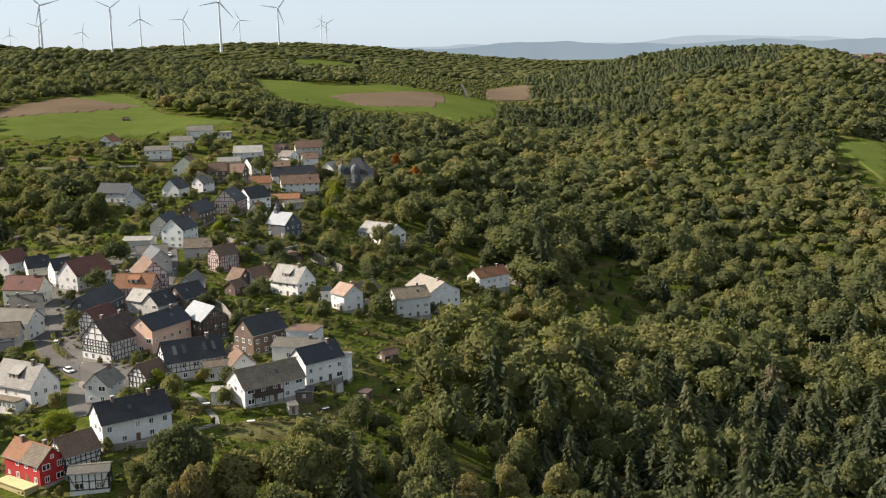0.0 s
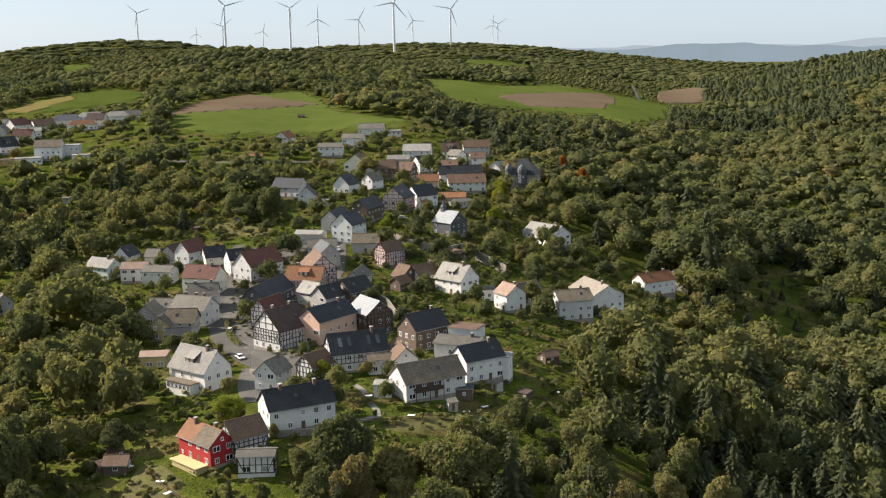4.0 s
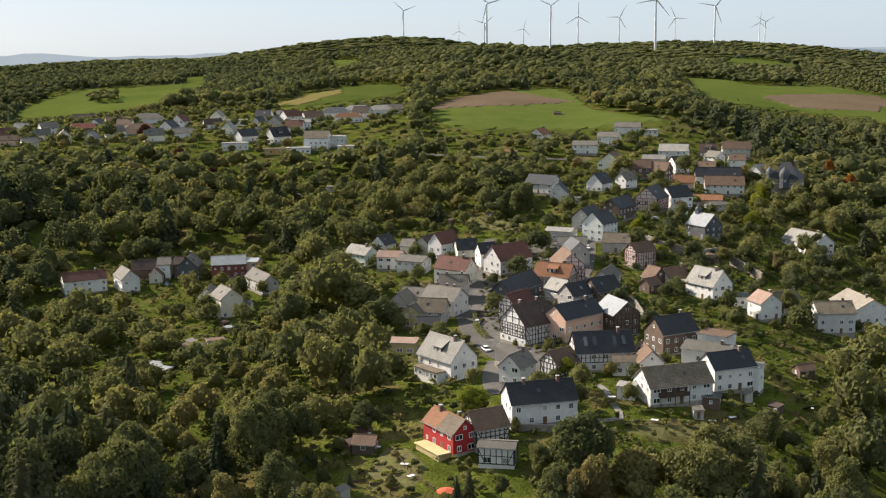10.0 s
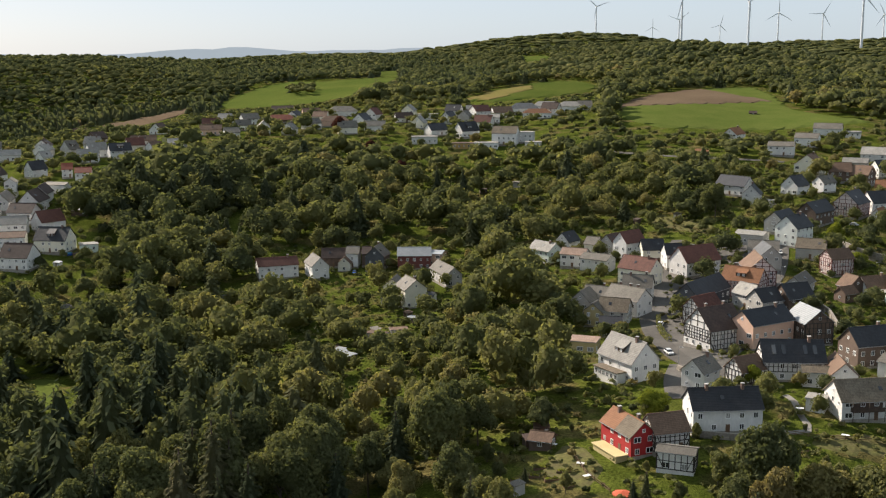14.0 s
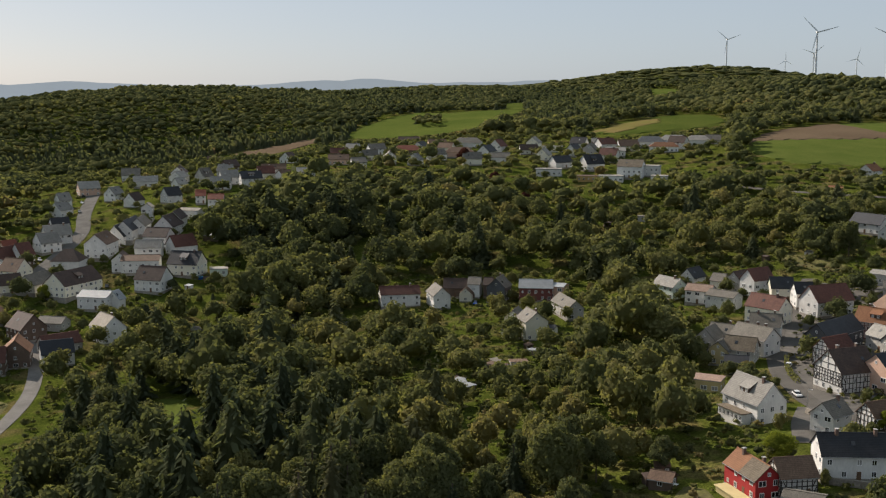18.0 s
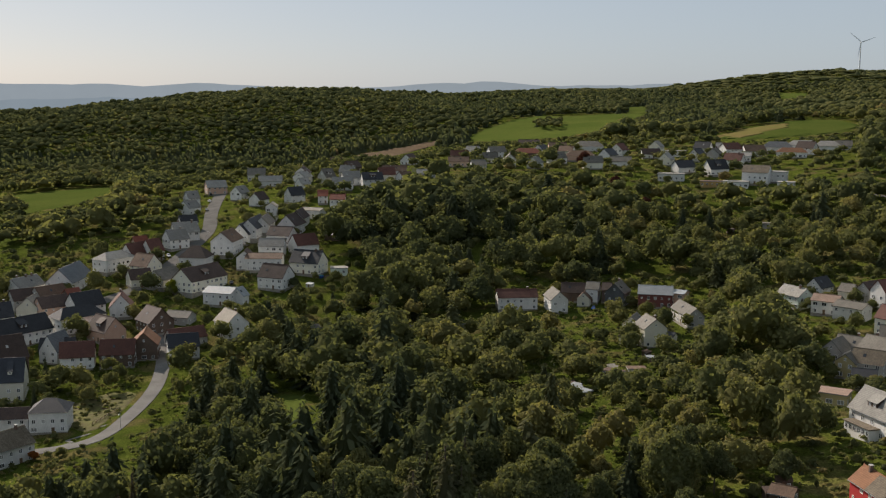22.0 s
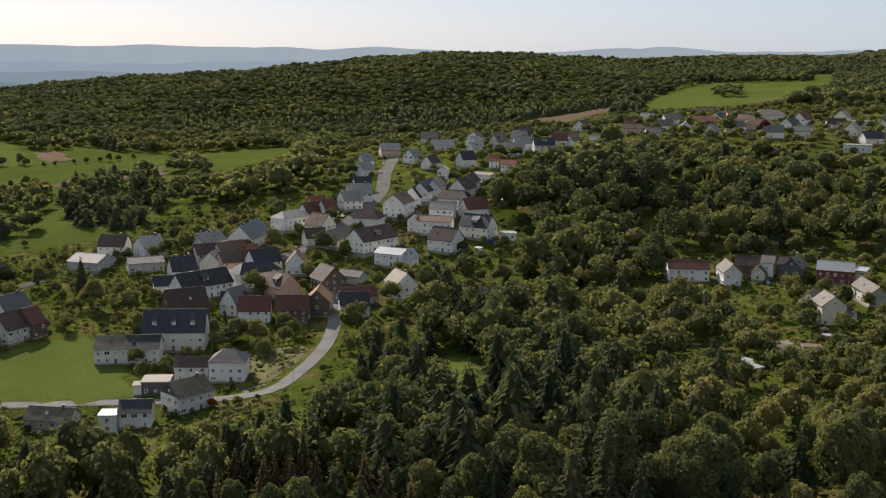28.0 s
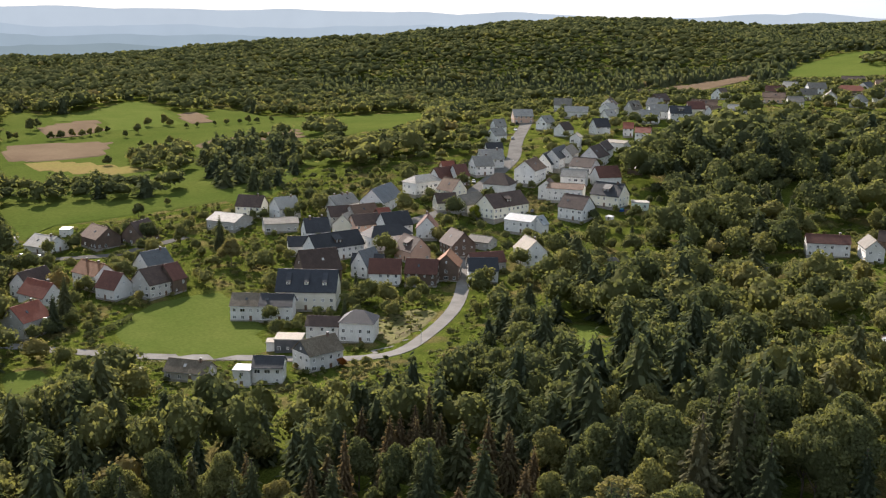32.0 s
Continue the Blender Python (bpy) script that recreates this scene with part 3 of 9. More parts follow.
field("yard", [(-146, 392), (-154, 445), (-114, 448), (-102, 409), (-85, 381), (-73, 352), (-87, 326), (-83, 282), (-88, 258), (-102, 292), (-118, 320)], asphalt, "grey paved yards between the old houses", 0.12, step=4.0, keep=False)
field("garden_bed", [(-107, 227), (-96, 225), (-87, 212), (-91, 205), (-101, 208)], bed_mat, "brown and green vegetable beds", 0.15, step=4.0, keep=False)
field("garden_bed", [(-56, 251), (-43, 260), (-27, 268), (-31, 255), (-48, 243)], bed_mat, "terraced garden beds", 0.15, step=4.0, keep=False)
field("garden_bed", [(-358, 184), (-358, 202), (-344, 203), (-323, 173), (-335, 169)], bed_mat, "terraced garden beds beside the road", 0.15, step=4.0, keep=False)
field("garden_bed", [(-179, 493), (-145, 473), (-146, 460), (-178, 475)], bed_mat, "garden beds below the wood", 0.15, step=4.0, keep=False)
field("yard", [(-315, 152), (-319, 169), (-331, 191), (-341, 207), (-374, 235), (-389, 239), (-350, 212), (-330, 186), (-321, 159)], pale_asphalt, "pale grey road apron", 0.12, step=4.0, keep=False)
field("meadow", [(-306, 229), (-297, 240), (-268, 218), (-231, 197), (-233, 190), (-276, 211)], grass_mat, "rough grass glade in the valley wood", 0.3)
field("meadow", [(292, 828), (345, 859), (298, 737), (296, 784)], lawn_mat, "green clearing in the forest", 0.6)

road([(-156.1, 451.2), (-150.5, 414.8), (-144.3, 388.5), (-135.0, 359.5), (-122.3, 330.6), (-111.8, 313.7), (-102.3, 299.4), (-91.8, 288.1), (-84.0, 284.1)], 5.5, label="grey asphalt village street")
road([(-99.7, 291.6), (-95.5, 275.4), (-89.1, 260.1)], 5, label="grey asphalt lane beside the white house")
road([(-119.6, 477.0), (-109.5, 441.5), (-103.0, 409.0), (-102.9, 393.0)], 4.5, label="grey lane between old houses")
road([(-272.4, 629.6), (-232.6, 622.6), (-189.1, 618.9), (-156.1, 622.1)], 4.5, label="narrow asphalt road above the gardens")
road([(-366.5, 299.3), (-348.1, 315.6), (-329.3, 331.3), (-311.3, 349.2), (-308.9, 367.0)], 5.5, label="asphalt valley road below the wooded slope")
road([(-620.7, 434.2), (-561.9, 385.1), (-521.8, 354.1), (-490.8, 313.6), (-467.1, 278.8), (-460.5, 246.6)], 8, label="wide pale street climbing through the houses", material=pale_asphalt)
road([(-404.4, 249.8), (-375.6, 232.8), (-349.6, 213.0), (-327.5, 189.2), (-313.9, 168.4), (-319.9, 150.4), (-341.7, 123.1), (-363.0, 92.9), (-394.2, 56.5)], 5.5, label="pale asphalt road past the lawn", material=pale_asphalt)
road([(-507.1, 75.1), (-499.6, 102.4), (-493.7, 120.9), (-497.8, 137.4), (-503.9, 158.0)], 5.5, label="curving asphalt street")
road([(13.2, 1137.0), (22.5, 1048.8), (32.0, 1097.1), (34.2, 1269.3), (33.7, 1711.0)], 4, label="pale country road between fields")

TOWNS = []
TOWNS.append([(-217, 435), (-211, 458), (-192, 481), (-161, 536), (-167, 591), (-187, 713), (-163, 823), (-84, 778), (-58, 625), (-44, 517), (-16, 558), (25, 497), (23, 439), (-2, 360), (-16, 282), (-24, 253), (-46, 229), (-53, 213), (-100, 203), (-112, 224), (-103, 233), (-113, 256), (-139, 296), (-163, 352), (-212, 415)])
TOWNS.append([(-769, 847), (-587, 833), (-368, 864), (-273, 636), (-283, 596), (-319, 579), (-402, 556), (-447, 547), (-500, 544)])
TOWNS.append([(-547, 82), (-555, 154), (-574, 236), (-577, 340), (-953, 607), (-951, 661), (-940, 859), (-724, 930), (-454, 587), (-506, 511), (-481, 434), (-423, 341), (-375, 272), (-372, 238), (-336, 201), (-302, 162), (-310, 140), (-316, 106), (-325, 86), (-365, 78), (-377, 54)])
TOWNS.append([(-225, 301), (-229, 321), (-206, 335), (-191, 313), (-193, 283), (-201, 275)])
TOWNS.append([(552, 1563), (603, 1656), (574, 1442), (505, 1425)])
TOWNS.append([(-357, 92), (-336, 125), (-318, 149), (-287, 132), (-269, 109), (-269, 93), (-285, 75)])
TOWNS.append([(-352, 398), (-330, 419), (-296, 445), (-256, 443), (-226, 407), (-200, 355), (-189, 309), (-207, 299), (-247, 339), (-281, 358), (-314, 355)])
# gardens and glades where only low growth stands
SLIGHT = [[(-79, 249), (-49, 255), (-33, 283), (-18, 327), (-7, 310), (-11, 271), (-29, 246), (-53, 234), (-73, 232)],
          [(-360, 86), (-340, 99), (-312, 112), (-291, 137), (-297, 172), (-337, 212), (-295, 194), (-261, 159), (-260, 140), (-266, 121), (-279, 102), (-308, 86), (-336, 77)],
          [(-270, 199), (-254, 213), (-214, 188), (-224, 173)],
          [(-121, 232), (-102, 248), (-79, 216), (-77, 209), (-106, 207)],
          [(-37, 343), (-21, 363), (9, 414), (10, 382), (-7, 318), (-29, 302)],
          # gully growth kept low, to lie in the shade of the raised stand
          [(71, 560), (106, 593), (90, 475), (47, 408)],
          [(-449, 327), (-441, 361), (-420, 378), (-378, 344), (-361, 315), (-395, 291)],
          [(-322, 353), (-304, 385), (-269, 395), (-255, 367), (-282, 351), (-308, 338)],
          [(-123, 221), (-107, 245), (-82, 212), (-69, 222), (-65, 211), (-109, 199)],
          [(-48, 153), (-67, 212), (-84, 208), (-101, 198), (-73, 143)],
          [(-346, 154), (-343, 181), (-366, 222), (-334, 215), (-292, 177), (-291, 144), (-295, 109), (-324, 95), (-339, 122)]]
# high old trees; the first stand is raised to throw the gully into shade
TALL = [[(29, 575), (68, 637), (67, 541), (42, 465), (29, 488)],
        [(-496, 467), (-515, 518), (-463, 516), (-393, 437), (-392, 395), (-411, 387)],
        [(-295, 331), (-281, 352), (-227, 289), (-239, 272)]]
# spruces dying of drought at the lower wood edge
DRYWOOD = [(-270, 83), (-254, 113), (-246, 142), (-213, 154), (-181, 133), (-239, 73)]
GROVES = []
GROVES.append([(-715, 234), (-789, 273), (-772, 318), (-655, 281), (-562, 237), (-569, 214), (-609, 208)])
GROVES.append([(-672, 102), (-681, 142), (-633, 196), (-597, 188), (-618, 128), (-632, 96)])
GROVES.append([(-754, 199), (-791, 246), (-746, 240), (-663, 209), (-687, 188)])
GROVES.append([(-808, 347), (-737, 352), (-600, 290), (-609, 267), (-644, 276), (-679, 310)])
GROVES.append([(-863, 1061), (-825, 1067), (-766, 990), (-799, 992)])
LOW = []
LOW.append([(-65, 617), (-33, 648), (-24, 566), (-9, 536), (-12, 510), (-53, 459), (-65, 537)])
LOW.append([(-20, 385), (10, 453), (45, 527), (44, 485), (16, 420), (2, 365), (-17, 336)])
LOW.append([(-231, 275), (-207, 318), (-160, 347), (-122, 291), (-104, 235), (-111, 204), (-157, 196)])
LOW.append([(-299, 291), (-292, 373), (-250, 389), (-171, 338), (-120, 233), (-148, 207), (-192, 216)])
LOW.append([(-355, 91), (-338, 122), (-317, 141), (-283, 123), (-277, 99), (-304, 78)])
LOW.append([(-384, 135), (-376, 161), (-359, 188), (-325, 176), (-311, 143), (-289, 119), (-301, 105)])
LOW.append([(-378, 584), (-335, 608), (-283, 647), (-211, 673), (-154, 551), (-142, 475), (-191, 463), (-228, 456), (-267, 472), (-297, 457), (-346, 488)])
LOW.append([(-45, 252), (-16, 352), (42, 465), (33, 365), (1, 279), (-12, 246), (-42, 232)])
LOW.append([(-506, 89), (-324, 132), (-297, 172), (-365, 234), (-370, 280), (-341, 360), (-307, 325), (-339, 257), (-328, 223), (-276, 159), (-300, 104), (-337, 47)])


# ---- buildings ----
FOOTPRINTS = [(-46, 615, 9)]
wall_white = varied("wall_white", (0.58, 0.565, 0.535), (0.72, 0.705, 0.675), 0.25, 2.5, 0.85, spread=0.15, bump=0.08, stretch=(1, 1, 0.35))
varied("wall_cream", (0.66, 0.62, 0.50), (0.74, 0.70, 0.58), 0.25, 2.5, 0.85, spread=0.10, bump=0.08)
varied("wall_grey", (0.36, 0.34, 0.31), (0.48, 0.46, 0.42), 0.25, 2.5, 0.88, spread=0.15, bump=0.1)
varied("wall_pale", (0.55, 0.57, 0.52), (0.62, 0.64, 0.60), 0.25, 2.5, 0.88, spread=0.10, bump=0.08)
varied("wall_slate", (0.055, 0.06, 0.068), (0.095, 0.10, 0.11), 0.4, 5, 0.6, spread=0.25, bump=0.2, stretch=(1, 1, 3))
varied("wall_yellow", (0.42, 0.34, 0.16), (0.5, 0.41, 0.21), 0.25, 2.5, 0.85, spread=0.10, bump=0.08)
varied("wall_red", (0.272, 0.012, 0.014), (0.326, 0.020, 0.019), 0.3, 2.5, 0.75, spread=0.12, bump=0.08)
varied("wall_brick", (0.13, 0.042, 0.036), (0.18, 0.06, 0.05), 0.4, 5, 0.85, spread=0.25, bump=0.2)
varied("wall_pink", (0.52, 0.33, 0.24), (0.60, 0.40, 0.30), 0.25, 2.5, 0.85, spread=0.10, bump=0.08)
varied("wall_rose", (0.60, 0.50, 0.46), (0.70, 0.60, 0.56), 0.25, 2.5, 0.85, spread=0.10, bump=0.08)
varied("wall_mint", (0.58, 0.66, 0.58), (0.66, 0.73, 0.66), 0.25, 2.5, 0.85, spread=0.10, bump=0.08)
varied("wall_brown", (0.095, 0.065, 0.05), (0.16, 0.11, 0.08), 0.3, 4, 0.85, spread=0.3, bump=0.25, stretch=(5, 5, 0.5))
varied("wall_ochre", (0.42, 0.26, 0.09), (0.50, 0.33, 0.13), 0.3, 4, 0.8, spread=0.2, bump=0.2, stretch=(1, 1, 5))
varied("plinth_stone", (0.22, 0.20, 0.17), (0.34, 0.31, 0.27), 0.6, 2.2, 0.92, spread=0.3, bump=0.4)
varied("timber_black", (0.025, 0.022, 0.02), (0.06, 0.05, 0.042), 0.5, 6, 0.8, spread=0.2, bump=0.1)
varied("timber_red", (0.10, 0.03, 0.025), (0.15, 0.05, 0.04), 0.5, 6, 0.8, spread=0.2, bump=0.1)
varied("brick", (0.13, 0.085, 0.068), (0.20, 0.13, 0.10), 1.2, 6, 0.9, spread=0.3, bump=0.3)
varied("window_paint", (0.70, 0.70, 0.68), (0.78, 0.78, 0.76), 1.0, 5, 0.6, spread=0.05, bump=0)
varied("dark_wood", (0.05, 0.032, 0.024), (0.10, 0.065, 0.045), 1.0, 6, 0.8, spread=0.3, bump=0.2, stretch=(1, 1, 4))
varied("door_wood", (0.12, 0.07, 0.04), (0.20, 0.12, 0.07), 1.0, 6, 0.7, spread=0.3, bump=0.1, stretch=(4, 4, 0.5))
varied("concrete", (0.30, 0.29, 0.27), (0.42, 0.41, 0.39), 0.5, 4, 0.9, spread=0.2, bump=0.15)
varied("zinc", (0.30, 0.31, 0.32), (0.42, 0.43, 0.44), 0.8, 5, 0.5, metal=0.6, spread=0.1, bump=0.05)


def roof_material(name, c1, c2, rough, pitch=0.34, blotch=0.35):
    """Roof covering: rows of tiles or slates along the ridge, weathered in blotches."""
    m, nt, b = nodes_of(name)
    tc = nt.nodes.new("ShaderNodeTexCoord")
    big = noise_node(nt, 0.35, 5, 0.65)
    fine = noise_node(nt, 3.0, 3, 0.7, (1.0, 0.5, 0.5))
    col = ramp_node(nt, big, [(0.28, c1), (0.72, c2)])
    g = ramp_node(nt, fine, [(0.25, (1 - blotch,) * 3), (0.55, (1.0,) * 3), (0.8, (1 + blotch * 0.7,) * 3)])
    col = mix_node(nt, col, g, 1.0, "MULTIPLY")
    w = nt.nodes.new("ShaderNodeTexWave")
    w.bands_direction = "Y"
    w.inputs["Scale"].default_value, w.inputs["Distortion"].default_value = 0.314 / pitch, 0.6
    w.inputs["Detail Scale"].default_value = 1.5
    nt.links.new(tc.outputs["Object"], w.inputs["Vector"])
    line = ramp_node(nt, w.outputs["Fac"], [(0.0, (0.62,) * 3), (0.35, (1.0,) * 3)])
    col = mix_node(nt, col, line, 0.7, "MULTIPLY")
    info = nt.nodes.new("ShaderNodeObjectInfo")
    tone = ramp_node(nt, info.outputs["Random"], [(0.0, (0.78,) * 3), (1.0, (1.2,) * 3)])
    col = mix_node(nt, col, tone, 1.0, "MULTIPLY")
    nt.links.new(col, b.inputs["Base Color"])
    b.inputs["Roughness"].default_value = rough
    b.inputs["Specular IOR Level"].default_value = 0.22
    bump_node(nt, b, w.outputs["Fac"], 0.35, 0.04)
    MATS[name] = m


roof_material("roof_black", (0.020, 0.021, 0.024), (0.038, 0.039, 0.043), 0.55)
roof_material("roof_navy", (0.024, 0.027, 0.033), (0.036, 0.040, 0.048), 0.55)
roof_material("roof_dark", (0.052, 0.036, 0.030), (0.090, 0.060, 0.048), 0.75)
roof_material("roof_brown", (0.11, 0.068, 0.046), (0.17, 0.11, 0.075), 0.8)
roof_material("roof_wine", (0.088, 0.038, 0.029), (0.135, 0.058, 0.042), 0.75)
roof_material("roof_red", (0.17, 0.052, 0.034), (0.24, 0.078, 0.048), 0.75)
roof_material("roof_orange", (0.17, 0.078, 0.038), (0.245, 0.115, 0.058), 0.8)
roof_material("roof_grey", (0.115, 0.104, 0.086), (0.18, 0.164, 0.138), 0.75, blotch=0.42)
roof_material("roof_blue", (0.085, 0.093, 0.098), (0.135, 0.143, 0.148), 0.65)
roof_material("roof_light", (0.20, 0.19, 0.168), (0.30, 0.285, 0.255), 0.75)
roof_material("roof_rose", (0.21, 0.145, 0.11), (0.30, 0.21, 0.16), 0.8)
roof_material("roof_moss", (0.12, 0.095, 0.068), (0.20, 0.165, 0.12), 0.85, blotch=0.5)
roof_material("roof_tan", (0.20, 0.175, 0.14), (0.28, 0.25, 0.205), 0.8)
roof_material("roof_metal", (0.25, 0.27, 0.28), (0.34, 0.355, 0.36), 0.55, 0.5, 0.18)


def glass_material():
    m, nt, b = nodes_of("window_glass")
    info = nt.nodes.new("ShaderNodeObjectInfo")
    col = ramp_node(nt, info.outputs["Random"], [(0.0, (0.012, 0.014, 0.017)), (0.6, (0.03, 0.033, 0.038)), (0.85, (0.10, 0.10, 0.10)), (1.0, (0.35, 0.34, 0.32))])
    nt.links.new(col, b.inputs["Base Color"])
    b.inputs["Roughness"].default_value = 0.08
    b.inputs["Specular IOR Level"].default_value = 0.6
    return m


glass = glass_material()


def part(name, bm, material, parent, label="", at=None):
    """Links a bmesh as one mesh object under a thing or a part."""
    me = bpy.data.meshes.new(name)
    bmesh.ops.recalc_face_normals(bm, faces=bm.faces[:])
    bm.to_mesh(me)
    bm.free()
    me.materials.append(material)
    ob = new(name, me)
    ob.parent = parent
    if at is not None:
        ob.matrix_basis = at
    if label:
        tagged(ob, label)
    return ob


def box(bm, x0, x1, y0, y1, z0, z1, taper=0.0):
    v = [bm.verts.new((x, y, z)) for z, k in ((z0, 0), (z1, taper)) for x, y in ((x0 + k, y0 + k), (x1 - k, y0 + k), (x1 - k, y1 - k), (x0 + k, y1 - k))]
    for f in ((3, 2, 1, 0), (4, 5, 6, 7), (0, 1, 5, 4), (1, 2, 6, 5), (2, 3, 7, 6), (3, 0, 4, 7)):
        bm.faces.new([v[i] for i in f])
    return v


def boxed(name, dims, material, parent, label="", at=None, bevel=0.0):
    bm = bmesh.new()
    box(bm, *dims)
    if bevel:
        bmesh.ops.bevel(bm, geom=bm.edges[:], offset=bevel, segments=1, affect="EDGES")
    return part(name, bm, material, parent, label, at)


def prism(bm, section, x0, x1):
    """A closed section in y and z, drawn out along x."""
    a = [bm.verts.new((x0, y, z)) for y, z in section]
    b = [bm.verts.new((x1, y, z)) for y, z in section]
    bm.faces.new(a[::-1])
    bm.faces.new(b)
    n = len(a)
    for i in range(n):
        bm.faces.new((a[i], a[(i + 1) % n], b[(i + 1) % n], b[i]))


def cylinder(bm, x, y, z0, z1, r0, r1, n=12):
    a = [bm.verts.new((x + r0 * math.cos(k * 6.2832 / n), y + r0 * math.sin(k * 6.2832 / n), z0)) for k in range(n)]
    b = [bm.verts.new((x + r1 * math.cos(k * 6.2832 / n), y + r1 * math.sin(k * 6.2832 / n), z1)) for k in range(n)]
    bm.faces.new(a[::-1])
    bm.faces.new(b)
    for k in range(n):
        bm.faces.new((a[k], a[(k + 1) % n], b[(k + 1) % n], b[k]))


def window_meshes(w, h):
    """A frame with a mullion, and the same with its panes in: the wall is the plane y = 0, the outside is -y."""
    t = 0.11
    xs = (-w / 2, -w / 2 + t, -0.05, 0.05, w / 2 - t, w / 2)
    zs = (-h / 2, -h / 2 + t, h / 2 - t, h / 2)
    made = []
    for glazed in (False, True):
        bm = bmesh.new()
        front = [[bm.verts.new((x, -0.08, z)) for x in xs] for z in zs]
        back = [[bm.verts.new((x, -0.015, z)) for x in xs] for z in zs]
        hole = {(1, 1), (1, 3)}
        for r in range(3):
            for c in range(5):
                q = ((r, c), (r, c + 1), (r + 1, c + 1), (r + 1, c))
                if (r, c) in hole:
                    for p1, p2 in zip(q, q[1:] + q[:1]):
                        bm.faces.new((front[p1[0]][p1[1]], back[p1[0]][p1[1]], back[p2[0]][p2[1]], front[p2[0]][p2[1]]))
                    if glazed:
                        bm.faces.new([back[i][j] for i, j in q]).material_index = 1
                else:
                    bm.faces.new([front[i][j] for i, j in q])
        n = len(xs) - 1
        for r in range(3):
            for c in (0, n):
                bm.faces.new((front[r][c], front[r + 1][c], back[r + 1][c], back[r][c]))
        for c in range(n):
            for r in (0, 3):
                bm.faces.new((front[r][c], front[r][c + 1], back[r][c + 1], back[r][c]))
        me = bpy.data.meshes.new("window")
        bm.to_mesh(me)
        bm.free()
        me.materials.append(MATS["window_paint"])
        me.materials.append(glass)
        made.append(me)
    bm = bmesh.new()
    box(bm, -w / 2 + t * 0.5, w / 2 - t * 0.5, -0.02, 0.02, -h / 2 + t * 0.5, h / 2 - t * 0.5)
    pn = bpy.data.meshes.new("pane")
    bm.to_mesh(pn)
    bm.free()
    pn.materials.append(glass)
    return made[0], made[1], pn


WINDOWS = {k: window_meshes(*k) for k in ((1.15, 1.35), (0.8, 0.9), (1.9, 1.35), (0.95, 2.0))}
_bm = bmesh.new()
box(_bm, -0.5, 0.5, -0.5, 0.5, -0.5, 0.5)
BEAM = {}
for _k in ("timber_black", "timber_red"):
    BEAM[_k] = bpy.data.meshes.new("beam")
    _bm.to_mesh(BEAM[_k])
    BEAM[_k].materials.append(MATS[_k])
_bm.free()


def add_window(parent, m, size=(1.15, 1.35), near=False):
    """A window in a wall; near ones carry their pane as a part."""
    frame_only, glazed, pn = WINDOWS[size]
    w = new("window", frame_only if near else glazed)
    w.parent, w.matrix_basis = parent, m
    if near:
        new("pane", pn).parent = w
    return w


def beam(parent, kind, m, w, h, turn=0.0):
    b = new("beam", BEAM[kind])
    b.parent = parent
    b.matrix_basis = m @ pose(0, 0, 0, 0, turn, 0) @ Matrix.Diagonal((w, 0.12, h, 1))


def timber_face(parent, kind, m, width, z0, z1, peak=0.0):
    """Posts, rails and braces on one wall face, whose outside is -y of m."""
    n = max(2, round(width / 1.25))
    storeys = max(1, round((z1 - z0) / 2.6))
    for k in range(n + 1):
        x = -width / 2 + 0.1 + (width - 0.2) * k / n
        beam(parent, kind, m @ pose(x, -0.05, (z0 + z1) / 2), 0.2, z1 - z0)
    for s in range(storeys + 1):
        beam(parent, kind, m @ pose(0, -0.065, z0 + 0.1 + (z1 - z0 - 0.2) * s / storeys), width, 0.22)
        if s < storeys:
            beam(parent, kind, m @ pose(0, -0.055, z0 + (z1 - z0) * (s + 0.5) / storeys), width, 0.14)
            hs = (z1 - z0) / storeys
            for side in (-1, 1):
                beam(parent, kind, m @ pose(side * (width / 2 - width / n / 2 - 0.05), -0.075, z0 + hs * (s + 0.5)), 0.17, hs * 1.02, side * 24)
    if peak:
        for f in (0.33, 0.66):
            beam(parent, kind, m @ pose(0, -0.055, z1 + peak * f), width * (1 - f) * 0.98, 0.2)
        beam(parent, kind, m @ pose(0, -0.06, z1 + peak * 0.5), 0.2, peak * 0.9)
        for side in (-1, 1):
            beam(parent, kind, m @ pose(side * width * 0.25, -0.06, z1 + peak * 0.25), 0.2, peak * 0.5)


def gable_slab(bm, length, width, eave, ridge, over_e, over_g, thick, side):
    """One slope of a gable roof."""
    run = width / 2
    s = (ridge - eave) / run
    y1, z1 = side * (run + over_e), eave - s * over_e
    x = length / 2 + over_g
    top = [(-x, 0, ridge + thick), (x, 0, ridge + thick), (x, y1, z1 + thick), (-x, y1, z1 + thick)]
    low = [(a, b, c - thick) for a, b, c in top]
    v = [bm.verts.new(p) for p in top + low]
    for f in ((0, 1, 2, 3), (7, 6, 5, 4), (0, 4, 5, 1), (1, 5, 6, 2), (2, 6, 7, 3), (3, 7, 4, 0)):
        bm.faces.new([v[i] for i in f])


def chimney(parent, x, y, z, h=1.5):
    bm = bmesh.new()
    box(bm, x - 0.35, x + 0.35, y - 0.35, y + 0.35, z - 1.2, z + h)
    c = part("chimney", bm, MATS["brick"], parent)
    bm = bmesh.new()
    box(bm, x - 0.43, x + 0.43, y - 0.43, y + 0.43, z + h, z + h + 0.12)
    part("cap", bm, MATS["concrete"], c)
    return c


